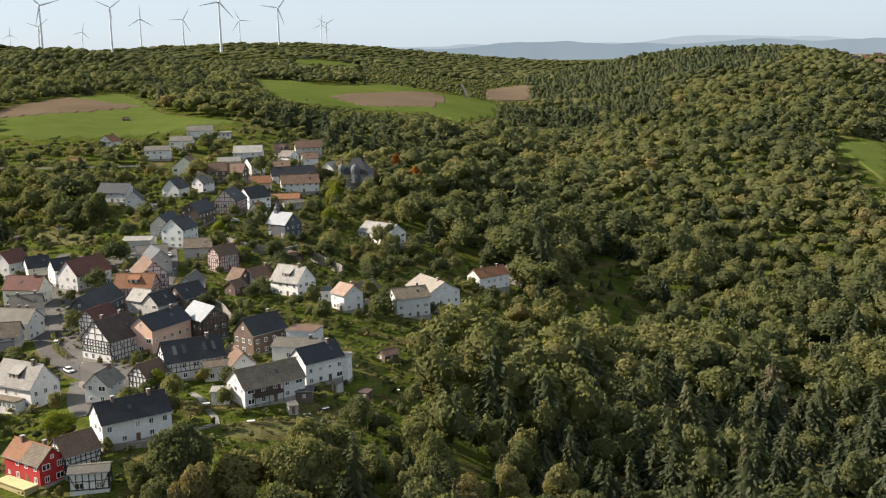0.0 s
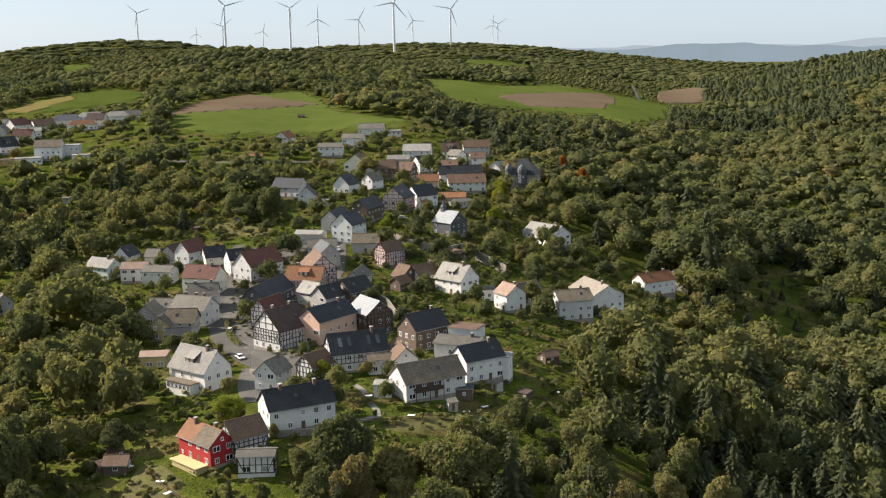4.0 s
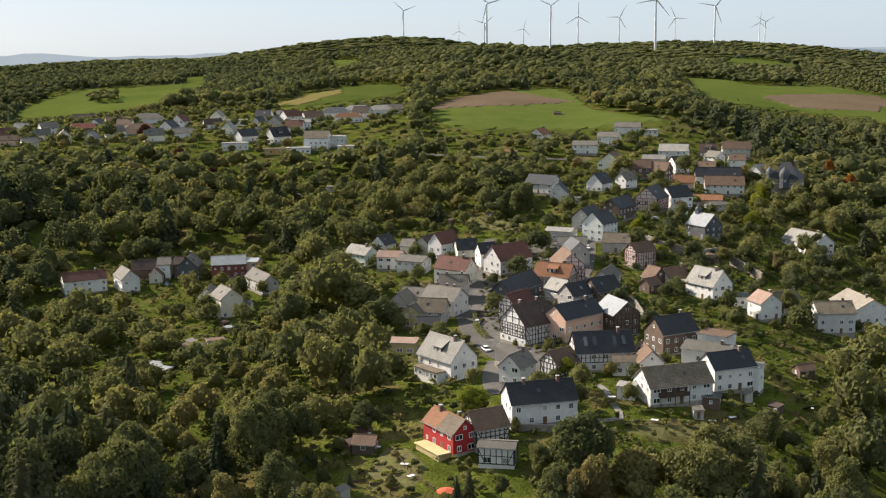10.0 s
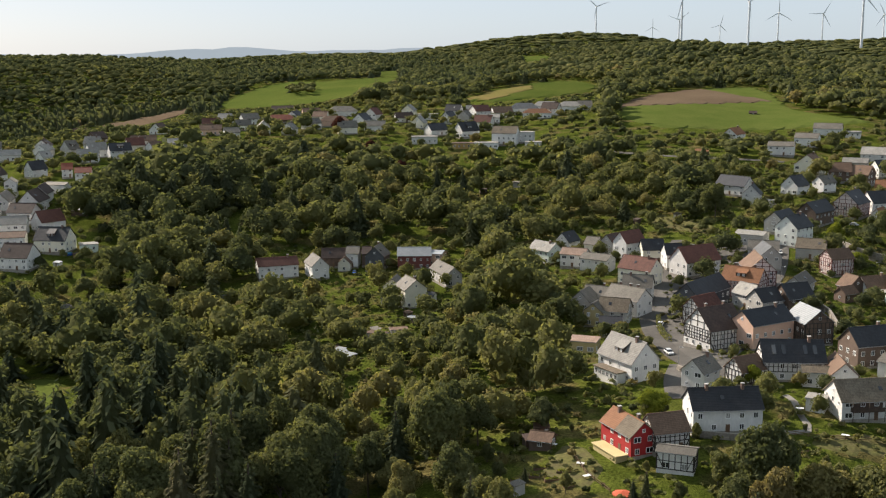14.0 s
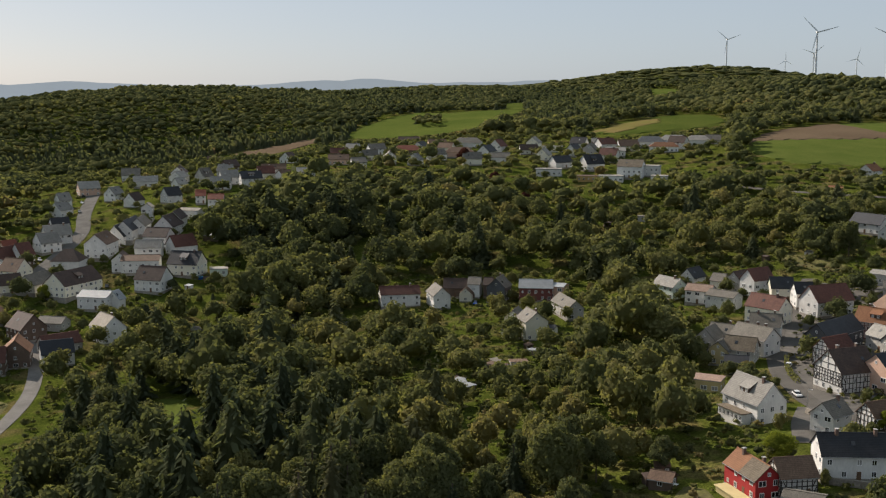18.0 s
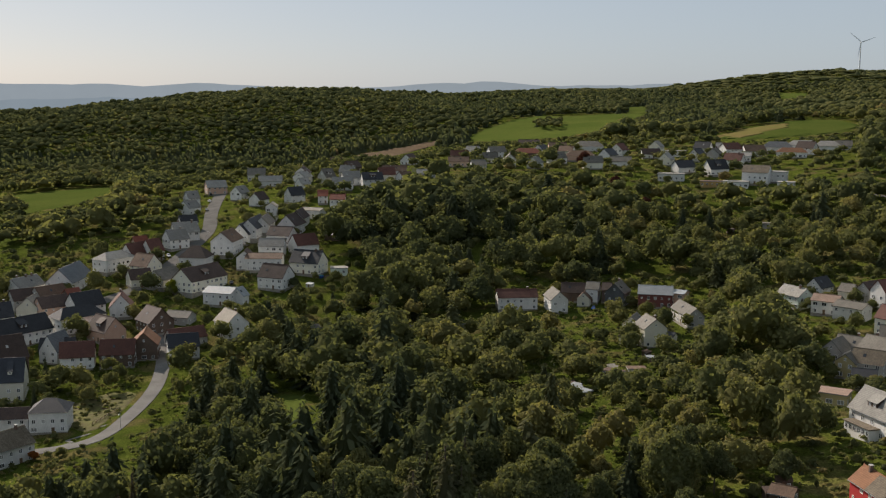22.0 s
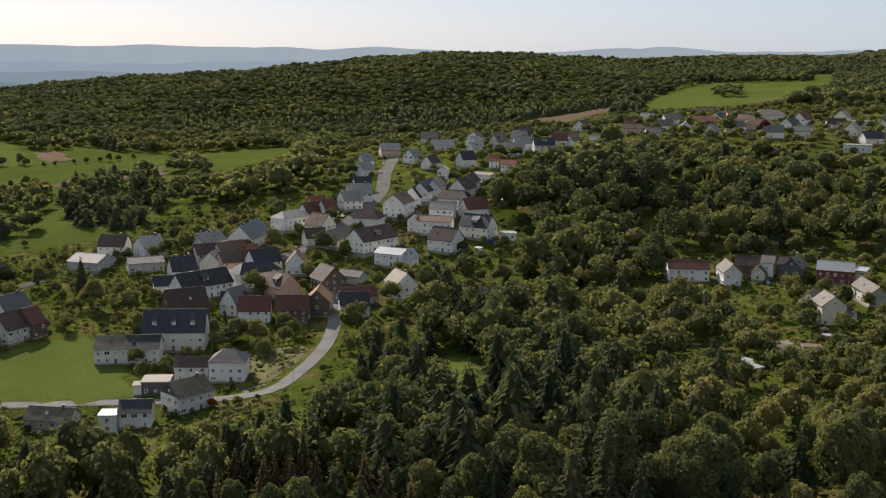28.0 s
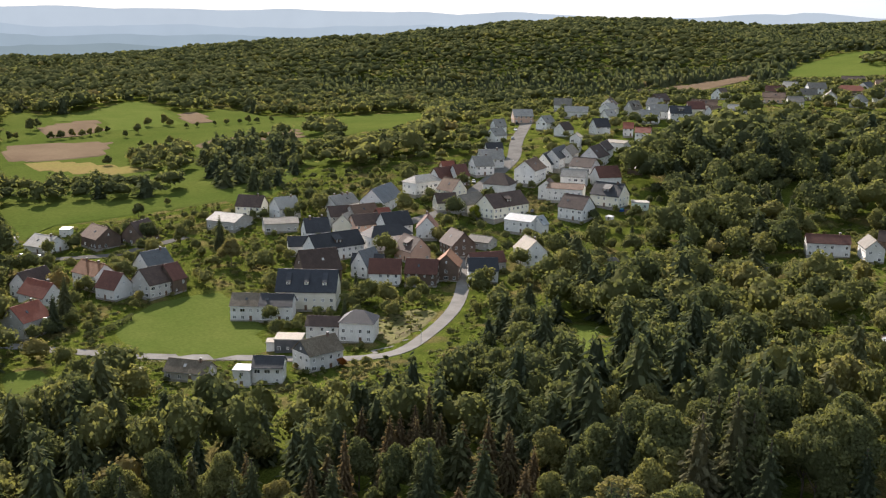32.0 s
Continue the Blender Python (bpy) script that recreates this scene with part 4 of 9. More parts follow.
def house(x, y, z, turn, length, width, eave, ridge, wall, roof, label, kind="gable", timber=None, gable_wall=None, second_roof=None, chimneys=0, dormers=0, windows=True):
    """A house at its place on the land, x along the ridge."""
    g = random.Random(int(x * 13 + y * 7))
    shed = ridge < 5.3
    if x < -360 and not shed and math.hypot(x, y) < 620:
        length, width, ridge, eave = length * 1.14, width * 1.14, eave * 1.08 + (ridge - eave) * 1.35, eave * 1.08
    base = new("barn" if "barn" in label else "outbuilding" if shed else "house")
    base.empty_display_size = 1
    base.matrix_basis = pose(x, y, z, 0, 0, turn)
    tagged(base, label, "barn" if "barn" in label else "outbuilding" if shed else "house")
    FOOTPRINTS.append((x, y, 0.42 * math.hypot(length, width)))
    far = math.hypot(x, y)
    hl, hw = length / 2, width / 2
    rise = ridge - eave
    # walls
    bm = bmesh.new()
    if kind == "gable":
        prism(bm, [(-hw, -4), (hw, -4), (hw, eave), (0, ridge - 0.02), (-hw, eave)], -hl, hl)
    else:
        box(bm, -hl, hl, -hw, hw, -4, eave)
    part("wall", bm, MATS[wall], base)
    if gable_wall:
        for e in (-1, 1):
            bm = bmesh.new()
            prism(bm, [(-hw, eave), (hw, eave), (0, ridge - 0.02)], e * hl - 0.04, e * hl + 0.04)
            part("gable", bm, MATS[gable_wall], base, "dark slate-clad gable")
    if not shed:
        boxed("plinth", (-hl - 0.05, hl + 0.05, -hw - 0.05, hw + 0.05, -4.2, 0.55), MATS["plinth_stone"], base)
    # roof
    if kind == "gable":
        for side in (-1, 1):
            if second_roof and length > 6:
                for e, mat in ((-1, MATS[roof]), (1, MATS[second_roof])):
                    bm = bmesh.new()
                    gable_slab(bm, length / 2, width, eave, ridge, 0.45, 0.15, 0.2, side)
                    part("roof_slope", bm, mat, base, at=pose(e * length / 4 * 1.04, 0, 0.01 * e))
            else:
                bm = bmesh.new()
                gable_slab(bm, length, width, eave, ridge, 0.45, 0.35, 0.2, side)
                part("roof_slope", bm, MATS[roof], base)
        bm = bmesh.new()
        prism(bm, [(-0.16, ridge + 0.12), (0.16, ridge + 0.12), (0.09, ridge + 0.3), (-0.09, ridge + 0.3)], -hl - 0.37, hl + 0.37)
        part("ridge_cap", bm, MATS[roof], base)
    elif kind == "hip":
        bm = bmesh.new()
        o = 0.5
        cut = min(hl * 0.95, hw * 0.75)
        v = [bm.verts.new(p) for p in ((-hl - o, -hw - o, eave), (hl + o, -hw - o, eave), (hl + o, hw + o, eave), (-hl - o, hw + o, eave), (-hl + cut, 0, ridge), (hl - cut, 0, ridge))]
        for f in ((0, 1, 5, 4), (1, 2, 5), (2, 3, 4, 5), (3, 0, 4), (3, 2, 1, 0)):
            bm.faces.new([v[i] for i in f])
        part("roof", bm, MATS[roof], base)
    else:
        boxed("roof", (-hl - 0.25, hl + 0.25, -hw - 0.25, hw + 0.25, eave, ridge), MATS[roof], base, bevel=0.04)
        boxed("fascia", (-hl - 0.28, hl + 0.28, -hw - 0.28, hw + 0.28, eave - 0.02, ridge - 0.12), MATS["concrete"], base)
    # gutters along the eaves
    if kind == "gable" and far < 410:
        for side in (-1, 1):
            boxed("gutter", (-hl - 0.3, hl + 0.3, side * (hw + 0.5) - 0.07, side * (hw + 0.5) + 0.07, eave - rise / hw * 0.45 - 0.02, eave - rise / hw * 0.45 + 0.12), MATS["zinc"], base)
    # which sides look over the valley
    out = Vector((-x, -y)).normalized()
    faces = []
    for a, w, h in ((0, length, hw), (180, length, hw), (90, width, hl), (-90, width, hl)):
        n = Vector((math.sin(radians(turn + a)), -math.cos(radians(turn + a))))
        faces.append((n.dot(out), a, w, h))
    storeys = max(1, int((eave + 0.4) / 2.7))
    if windows:
        for dot, a, w, h in faces:
            if far > 410 and dot < -0.1:
                continue
            m = pose(0, 0, 0, 0, 0, a) @ pose(0, -h, 0)
            cols = max(1, int(w / 2.9))
            for s in range(storeys):
                for c in range(cols):
                    if g.random() < 0.14:
                        continue
                    px = -w / 2 + w * (c + 0.5) / cols
                    pz = 1.55 + s * 2.7
                    size = (1.15, 1.35) if g.random() < 0.75 else (0.8, 0.9) if g.random() < 0.6 else (1.9, 1.35)
                    if w < 5:
                        size = (0.8, 0.9)
                    if s == 0 and c == cols // 2 and dot > 0.3 and not shed and w == length:
                        boxed("door", (px - 0.5, px + 0.5, -0.06, 0.05, 0.1, 2.15), MATS["door_wood"], base, at=m)
                        continue
                    add_window(base, m @ pose(px, 0, pz), size, far < 330)
            if kind == "gable" and abs(a) == 90 and rise > 2.2:
                add_window(base, m @ pose(0, 0, eave + rise * 0.35), (0.8, 0.9))
    if timber:
        for dot, a, w, h in faces:
            if dot > -0.2:
                timber_face(base, timber, pose(0, 0, 0, 0, 0, a) @ pose(0, -h, 0), w, 0.6 if storeys < 2 else 2.6 if g.random() < 0.5 else 0.6, eave, rise if abs(a) == 90 and kind == "gable" else 0)
    for k in range(chimneys):
        cx = hl * ((0.55, -0.5, 0.1)[k % 3])
        chimney(base, cx, g.choice((-0.4, 0.4)), ridge, 1.1)
    side = -1 if Vector((math.sin(radians(turn)), -math.cos(radians(turn)))).dot(out) > 0 else 1
    for k in range(dormers):
        px = (k - (dormers - 1) / 2) * length / (dormers + 0.3)
        wd = 1.5 if dormers > 1 else min(3.6, length * 0.4)
        y0, y1 = hw * 0.72, hw * 0.18
        z0 = eave + rise * (1 - 0.72)
        top = eave + rise * 0.86
        m = pose(px, 0, 0, 0, 0, 0 if side < 0 else 180)
        bm = bmesh.new()
        prism(bm, [(-y0, z0 - 0.1), (-y1, top), (-y0, z0 + 1.35)], -wd / 2, wd / 2)
        d = part("dormer", bm, MATS["dark_wood" if dormers == 1 else wall], base, at=m)
        bm = bmesh.new()
        prism(bm, [(-y0 - 0.3, z0 + 1.3), (-y1 + 0.2, top + 0.06), (-y1 + 0.2, top + 0.2), (-y0 - 0.3, z0 + 1.45)], -wd / 2 - 0.25, wd / 2 + 0.25)
        part("dormer_roof", bm, MATS[roof], d)
        for c in range(max(1, int(wd / 1.3))):
            n = max(1, int(wd / 1.3))
            add_window(base, m @ pose(-wd / 2 + wd * (c + 0.5) / n, -y0, z0 + 0.75), (0.8, 0.9))
    if kind == "gable" and g.random() < 0.35 and rise > 2.5:
        # roof light
        s = math.degrees(math.atan2(rise, hw))
        m = pose(hl * g.uniform(-0.6, 0.6), side * hw * 0.5, eave + rise * 0.5 + 0.24, (s if side < 0 else -s), 0, 0)
        boxed("roof_light", (-0.45, 0.45, -0.6, 0.6, -0.03, 0.05), glass, base, at=m)
    return base


house(-203.6, 419.9, 11.42, -20.1, 12.2, 8.0, 5.5, 8.5, "wall_mint", "roof_light", "pale mint rendered house with light grey gable roof", chimneys=1)
house(-201.3, 437.3, 13.42, 81.8, 9.0, 7.0, 5.0, 8.5, "wall_white", "roof_black", "white rendered house with black slate gable roof")
house(-186.8, 413.2, 12.17, 7.2, 10.2, 8.0, 5.5, 7.5, "wall_white", "roof_rose", "white rendered house with faded pinkish tile gable roof")
house(-173.5, 405.8, 12.51, -4.1, 11.7, 8.0, 5.5, 7.2, "wall_white", "roof_grey", "white rendered house with grey slate gable roof")
house(-185.0, 427.9, 14.32, -0.9, 5.5, 7.0, 5.5, 8.0, "wall_cream", "roof_grey", "cream rendered house with grey slate gable roof")
house(-178.0, 431.0, 14.79, 78.1, 8.0, 6.5, 6.0, 9.0, "wall_grey", "roof_dark", "grey rendered house with dark brown tile gable roof")
house(-168.3, 425.9, 15.56, 67.9, 11.0, 7.5, 7.0, 11.0, "wall_white", "roof_wine", "white rendered house with wine-red tile gable roof")
house(-156.5, 420.5, 15.83, 33.3, 8.6, 8.0, 5.5, 9.0, "wall_cream", "roof_black", "cream rendered house with black slate gable roof")
house(-145.0, 412.6, 15.72, 37.9, 6.7, 7.5, 6.0, 9.5, "wall_white", "roof_black", "white rendered house with black slate gable roof")
house(-133.3, 405.2, 15.61, 59.6, 16.5, 10.0, 6.0, 11.0, "wall_white", "roof_wine", "white rendered house with wine-red tile gable roof")
house(-149.2, 389.5, 12.81, -10.6, 13.9, 9.0, 6.5, 10.5, "wall_cream", "roof_wine", "cream rendered house with wine-red tile gable roof", chimneys=1)
house(-141.7, 368.2, 11.41, 15.1, 10.3, 9.0, 6.0, 9.5, "wall_white", "roof_grey", "white rendered house with grey slate gable roof", chimneys=2)
house(-138.9, 351.8, 10.45, -13.6, 13.6, 9.0, 6.0, 9.5, "wall_white", "roof_grey", "white rendered house with grey slate gable roof", chimneys=3)
house(-138.7, 339.9, 9.80, 10.3, 9.7, 9.0, 5.0, 8.5, "wall_grey", "roof_moss", "grey rendered house with weathered grey-brown tile gable roof")
house(-152.0, 356.0, 9.54, 2.0, 8.4, 8.0, 5.0, 8.5, "wall_grey", "roof_grey", "grey rendered house with grey slate gable roof", chimneys=1)
house(-153.8, 348.9, 8.64, 92.9, 9.0, 7.0, 6.0, 9.5, "wall_grey", "roof_grey", "grey rendered house with grey slate gable roof")
house(-143.8, 337.3, 9.02, 89.4, 8.0, 6.5, 5.5, 8.0, "wall_yellow", "roof_grey", "yellow rendered house with grey slate gable roof")
house(-134.6, 304.2, 9.20, 12.0, 9.6, 7.0, 3.6, 3.9, "wall_yellow", "roof_rose", "yellow rendered outbuilding with faded pinkish tile flat roof", kind="flat")
house(-133.9, 324.7, 9.69, 22.2, 7.0, 7.0, 4.5, 6.0, "wall_slate", "roof_black", "dark slate-clad house with black slate gable roof")
WHITEHOUSE = house(-109.0, 277.3, 11.81, -28.3, 14.2, 9.5, 6.0, 11.0, "wall_white", "roof_light", "white rendered house with light grey gable roof", chimneys=1, dormers=1)
house(-87.0, 272.2, 13.68, 76.4, 8.0, 6.5, 5.0, 8.0, "wall_white", "roof_grey", "white rendered house with grey slate gable roof", chimneys=1)
house(-73.2, 245.9, 13.09, 34.8, 16.2, 9.0, 5.8, 9.5, "wall_white", "roof_black", "white rendered house with black slate gable roof", chimneys=2)
REDHOUSE = house(-89.1, 227.7, 10.67, -35.8, 12.6, 6.5, 5.2, 8.0, "wall_red", "roof_orange", "red painted house with orange tile gable roof", second_roof="roof_moss", chimneys=2)
house(-81.6, 230.9, 11.38, 46.8, 8.5, 7.5, 4.8, 8.0, "wall_white", "roof_brown", "black and white half-timbered house with brown tile gable roof", timber="timber_black")
house(-97.4, 315.9, 13.07, 57.8, 12.7, 12.0, 6.5, 12.0, "wall_white", "roof_dark", "black and white half-timbered house with dark brown tile gable roof", timber="timber_black", chimneys=2)
house(-109.1, 340.8, 12.45, 68.7, 10.9, 7.0, 6.5, 10.0, "wall_white", "roof_wine", "black and white half-timbered house with wine-red tile gable roof", timber="timber_black")
house(-116.0, 361.8, 12.89, 80.2, 23.1, 8.5, 6.5, 10.5, "wall_slate", "roof_black", "dark slate-clad house with black slate gable roof")
house(-84.8, 321.8, 13.90, 61.1, 16.5, 9.0, 7.5, 11.0, "wall_pink", "roof_navy", "salmon rendered house with blue-black slate gable roof", chimneys=1)
house(-73.4, 331.2, 14.12, -48.0, 11.7, 9.0, 7.0, 10.5, "wall_brown", "roof_metal", "brown-clad house with bright metal gable roof", timber="timber_black")
house(-87.5, 369.3, 14.33, 51.1, 10.1, 9.0, 5.0, 9.0, "wall_brown", "roof_black", "brown timber-clad barn with black slate gable roof")
house(-94.8, 361.0, 13.91, 56.8, 8.6, 8.0, 5.0, 8.5, "wall_grey", "roof_black", "grey rendered house with black slate gable roof")
house(-101.9, 367.4, 13.95, -31.6, 8.1, 7.0, 5.0, 8.0, "wall_grey", "roof_light", "grey rendered house with light grey gable roof")
house(-107.2, 380.0, 14.51, -4.2, 13.4, 9.0, 6.5, 10.5, "wall_rose", "roof_orange", "red half-timbered house with orange tile gable roof", timber="timber_red", chimneys=2, dormers=1)
house(-105.8, 391.8, 15.41, 115.7, 15.9, 10.0, 8.0, 12.5, "wall_rose", "roof_brown", "red half-timbered house with brown tile gable roof", timber="timber_red")
house(-110.4, 420.6, 17.84, -59.9, 12.6, 8.0, 5.5, 9.0, "wall_grey", "roof_blue", "grey rendered house with blue-grey slate gable roof")
house(-109.6, 457.9, 20.85, 71.9, 12.0, 10.0, 8.0, 12.5, "wall_pale", "roof_black", "pale grey rendered house with black slate gable roof", chimneys=1)
house(-119.2, 475.1, 23.32, 79.5, 14.0, 9.0, 5.0, 9.0, "wall_grey", "roof_navy", "grey rendered house with blue-black slate gable roof")
house(-109.6, 494.8, 24.66, 74.0, 16.1, 9.0, 6.0, 10.0, "wall_brown", "roof_black", "brown timber-clad barn with black slate gable roof")
house(-125.4, 453.4, 21.14, -1.6, 11.6, 9.0, 4.0, 5.0, "wall_grey", "roof_light", "grey rendered outbuilding with light grey gable roof")
house(-113.9, 428.8, 18.62, 14.2, 11.4, 8.0, 5.0, 8.0, "wall_grey", "roof_grey", "grey rendered house with grey slate gable roof")
house(-98.4, 441.1, 19.32, 6.4, 10.9, 9.0, 4.5, 7.5, "wall_grey", "roof_moss", "grey rendered house with weathered grey-brown tile gable roof")
house(-85.2, 423.3, 17.17, 47.9, 9.5, 7.5, 6.5, 9.5, "wall_rose", "roof_brown", "red half-timbered house with brown tile gable roof", timber="timber_red")
house(-90.8, 390.7, 15.36, 87.4, 13.7, 7.0, 4.0, 7.0, "wall_grey", "roof_grey", "grey rendered house with grey slate gable roof")
house(-74.5, 397.2, 14.99, -41.0, 6.6, 7.0, 4.0, 7.5, "wall_brown", "roof_brown", "brown timber-clad barn with brown tile gable roof")
house(-68.0, 401.1, 14.59, 47.7, 10.1, 8.0, 4.0, 7.5, "wall_white", "roof_brown", "white rendered house with brown tile gable roof", chimneys=1)
house(-54.8, 395.3, 12.91, -33.7, 12.8, 10.0, 5.5, 10.5, "wall_white", "roof_light", "white rendered house with light grey gable roof", chimneys=1, dormers=1)
house(-44.5, 393.6, 11.32, 7.5, 6.9, 7.0, 3.4, 3.7, "wall_white", "roof_black", "white rendered outbuilding with black slate flat roof", kind="flat")
house(-34.2, 381.9, 9.97, -50.6, 8.0, 8.0, 6.0, 9.0, "wall_white", "roof_rose", "white rendered house with faded pinkish tile gable roof", chimneys=1)
house(-29.5, 398.0, 8.28, 49.7, 10.2, 7.0, 5.0, 8.0, "wall_grey", "roof_moss", "grey rendered house with weathered grey-brown tile gable roof")
house(-54.0, 315.1, 14.00, 47.2, 12.3, 9.0, 6.5, 10.5, "wall_brown", "roof_black", "brown timber-clad barn with black slate gable roof", chimneys=1)
house(-41.0, 314.8, 12.68, -16.2, 8.7, 7.0, 7.5, 7.9, "wall_white", "roof_brown", "white rendered outbuilding with brown tile flat roof", kind="flat")
house(-41.0, 301.6, 13.00, -12.3, 12.9, 9.0, 6.5, 7.8, "wall_white", "roof_grey", "white rendered house with grey slate gable roof", chimneys=1)
house(-35.0, 290.1, 12.11, 40.8, 12.3, 8.0, 6.5, 9.8, "wall_white", "roof_navy", "white rendered house with blue-black slate gable roof", chimneys=1)
house(-28.2, 293.1, 10.71, -8.6, 3.9, 5.0, 7.2, 7.5, "wall_white", "roof_light", "white rendered outbuilding with light grey flat roof", kind="flat")
LONGHOUSE = house(-45.8, 271.4, 13.41, 37.7, 17.1, 9.5, 5.0, 8.8, "wall_white", "roof_moss", "white rendered house with weathered grey-brown tile gable roof")
house(-55.6, 287.7, 14.58, -65.8, 11.3, 6.5, 4.5, 7.5, "wall_white", "roof_brown", "white rendered house with brown tile gable roof")
BLACKTIMBER = house(-68.3, 288.7, 14.88, 27.3, 15.8, 9.5, 5.5, 10.0, "wall_white", "roof_black", "black and white half-timbered house with black slate gable roof", timber="timber_black", chimneys=1)
house(-60.9, 285.1, 14.80, 20.9, 6.9, 5.0, 4.0, 4.9, "wall_white", "roof_moss", "white rendered outbuilding with weathered grey-brown tile gable roof")
house(-77.5, 279.1, 14.57, 58.7, 7.7, 6.5, 4.0, 7.0, "wall_white", "roof_brown", "black and white half-timbered house with brown tile gable roof", timber="timber_black")
house(-56.4, 266.8, 14.19, 3.7, 4.4, 4.5, 3.0, 3.4, "wall_white", "roof_light", "white rendered outbuilding with light grey flat roof", kind="flat")
house(-36.4, 273.1, 12.02, 3.9, 4.3, 4.0, 2.8, 3.1, "wall_brown", "roof_black", "brown timber-clad outbuilding with black slate flat roof", kind="flat")
house(-74.8, 390.1, 14.73, -121.5, 6.0, 5.0, 3.0, 5.0, "wall_brown", "roof_brown", "brown timber-clad outbuilding with brown tile gable roof")
house(-4.4, 418.4, 1.07, -61.7, 19.4, 13.0, 8.0, 11.5, "wall_white", "roof_tan", "white rendered house with pale tan tile gable roof", chimneys=1)
house(-12.9, 393.7, 4.12, 24.2, 12.9, 9.0, 7.5, 10.5, "wall_white", "roof_moss", "white rendered house with weathered grey-brown tile gable roof", chimneys=1)
house(19.9, 485.8, -6.81, 35.8, 16.7, 9.0, 6.5, 9.5, "wall_white", "roof_orange", "white rendered house with orange tile gable roof", chimneys=2)
house(33.5, 509.7, -10.10, -17.8, 7.9, 9.0, 7.0, 9.0, "wall_white", "roof_tan", "white rendered house with pale tan tile gable roof", chimneys=1)
house(-28.5, 513.2, 10.33, -43.9, 20.8, 11.0, 5.5, 9.5, "wall_white", "roof_light", "white rendered house with light grey gable roof", chimneys=1)
# the pale roof covering stands in for the sun's sheen on slate
CHURCH = house(-70.4, 487.5, 19.19, -36.7, 11.4, 10.0, 6.0, 10.5, "wall_slate", "roof_metal", "dark slate-clad house, gable roof pale with painted sheen")
house(-201.6, 679.4, 43.86, 76.7, 11.0, 9.0, 5.0, 8.5, "wall_white", "roof_orange", "white rendered house with orange tile gable roof", chimneys=1)
house(-163.2, 642.8, 40.30, 9.2, 14.3, 11.0, 5.5, 7.5, "wall_white", "roof_grey", "white rendered house with grey slate gable roof")
house(-157.1, 677.6, 42.09, 3.1, 13.3, 10.0, 6.0, 8.5, "wall_white", "roof_grey", "white rendered house with grey slate gable roof")
house(-156.5, 728.8, 44.53, 7.1, 16.8, 11.0, 6.0, 9.0, "wall_white", "roof_grey", "white rendered house with grey slate gable roof")
house(-140.9, 727.8, 43.14, 6.0, 8.7, 9.0, 5.0, 6.0, "wall_white", "roof_light", "white rendered outbuilding with light grey flat roof", kind="flat")
house(-136.1, 596.0, 34.78, 88.0, 13.0, 13.0, 6.0, 11.0, "wall_cream", "roof_brown", "cream rendered house with brown tile gable roof", chimneys=1)
house(-131.6, 547.6, 30.50, 73.8, 11.0, 9.0, 4.5, 9.0, "wall_white", "roof_black", "white rendered house with black slate gable roof")
house(-113.1, 654.8, 36.75, 1.8, 16.4, 11.0, 5.5, 9.0, "wall_white", "roof_light", "white rendered house with light grey gable roof")
house(-119.3, 626.7, 35.83, 6.8, 12.7, 10.0, 4.0, 6.0, "wall_grey", "roof_light", "grey rendered house with light grey gable roof")
house(-119.6, 588.2, 33.25, 16.5, 10.8, 11.0, 5.5, 9.5, "wall_brown", "roof_brown", "brown timber-clad barn with brown tile gable roof")
house(-109.1, 589.2, 32.13, -9.5, 10.8, 11.0, 5.5, 9.5, "wall_brown", "roof_brown", "brown timber-clad barn with brown tile gable roof")
house(-103.9, 616.5, 33.27, 39.6, 8.5, 9.0, 5.5, 9.0, "wall_white", "roof_black", "white rendered house with black slate gable roof")
house(-120.4, 558.7, 30.89, 62.5, 9.0, 7.0, 5.0, 8.0, "wall_white", "roof_grey", "white rendered house with grey slate gable roof")
house(-93.8, 574.2, 28.95, 4.3, 10.5, 9.0, 4.5, 7.5, "wall_pink", "roof_orange", "salmon rendered house with orange tile gable roof")
house(-89.2, 621.3, 31.34, 8.2, 9.0, 9.0, 5.0, 8.0, "wall_brown", "roof_brown", "brown timber-clad barn with brown tile gable roof")
house(-95.4, 669.9, 35.15, 8.1, 9.3, 10.0, 5.5, 10.0, "wall_grey", "roof_dark", "grey rendered house with dark brown tile gable roof", dormers=1)
house(-83.3, 700.4, 34.85, 11.8, 16.3, 10.0, 5.5, 9.5, "wall_grey", "roof_brown", "grey rendered house with brown tile gable roof")
house(-90.2, 659.0, 33.76, -32.2, 8.9, 8.0, 5.0, 8.0, "wall_white", "roof_grey", "white rendered house with grey slate gable roof")
house(-81.0, 604.8, 28.86, 15.6, 23.6, 10.0, 5.0, 9.0, "wall_white", "roof_black", "white rendered house with black slate gable roof")
house(-75.0, 585.4, 26.42, 12.3, 19.7, 11.0, 5.0, 9.0, "wall_white", "roof_brown", "white rendered house with brown tile gable roof", chimneys=1)
house(-63.1, 637.7, 27.69, 65.9, 10.0, 8.0, 5.5, 9.0, "wall_white", "roof_light", "white rendered house with light grey gable roof")
house(-56.5, 645.0, 26.73, 5.0, 6.6, 9.0, 6.0, 9.5, "wall_grey", "roof_black", "grey rendered house with black slate gable roof")
house(-77.8, 659.4, 31.72, 16.7, 8.6, 9.0, 5.5, 8.5, "wall_white", "roof_brown", "white rendered house with brown tile gable roof")
house(-95.4, 539.6, 26.61, 70.2, 8.0, 6.0, 4.0, 8.0, "wall_cream", "roof_orange", "cream rendered house with orange tile gable roof")
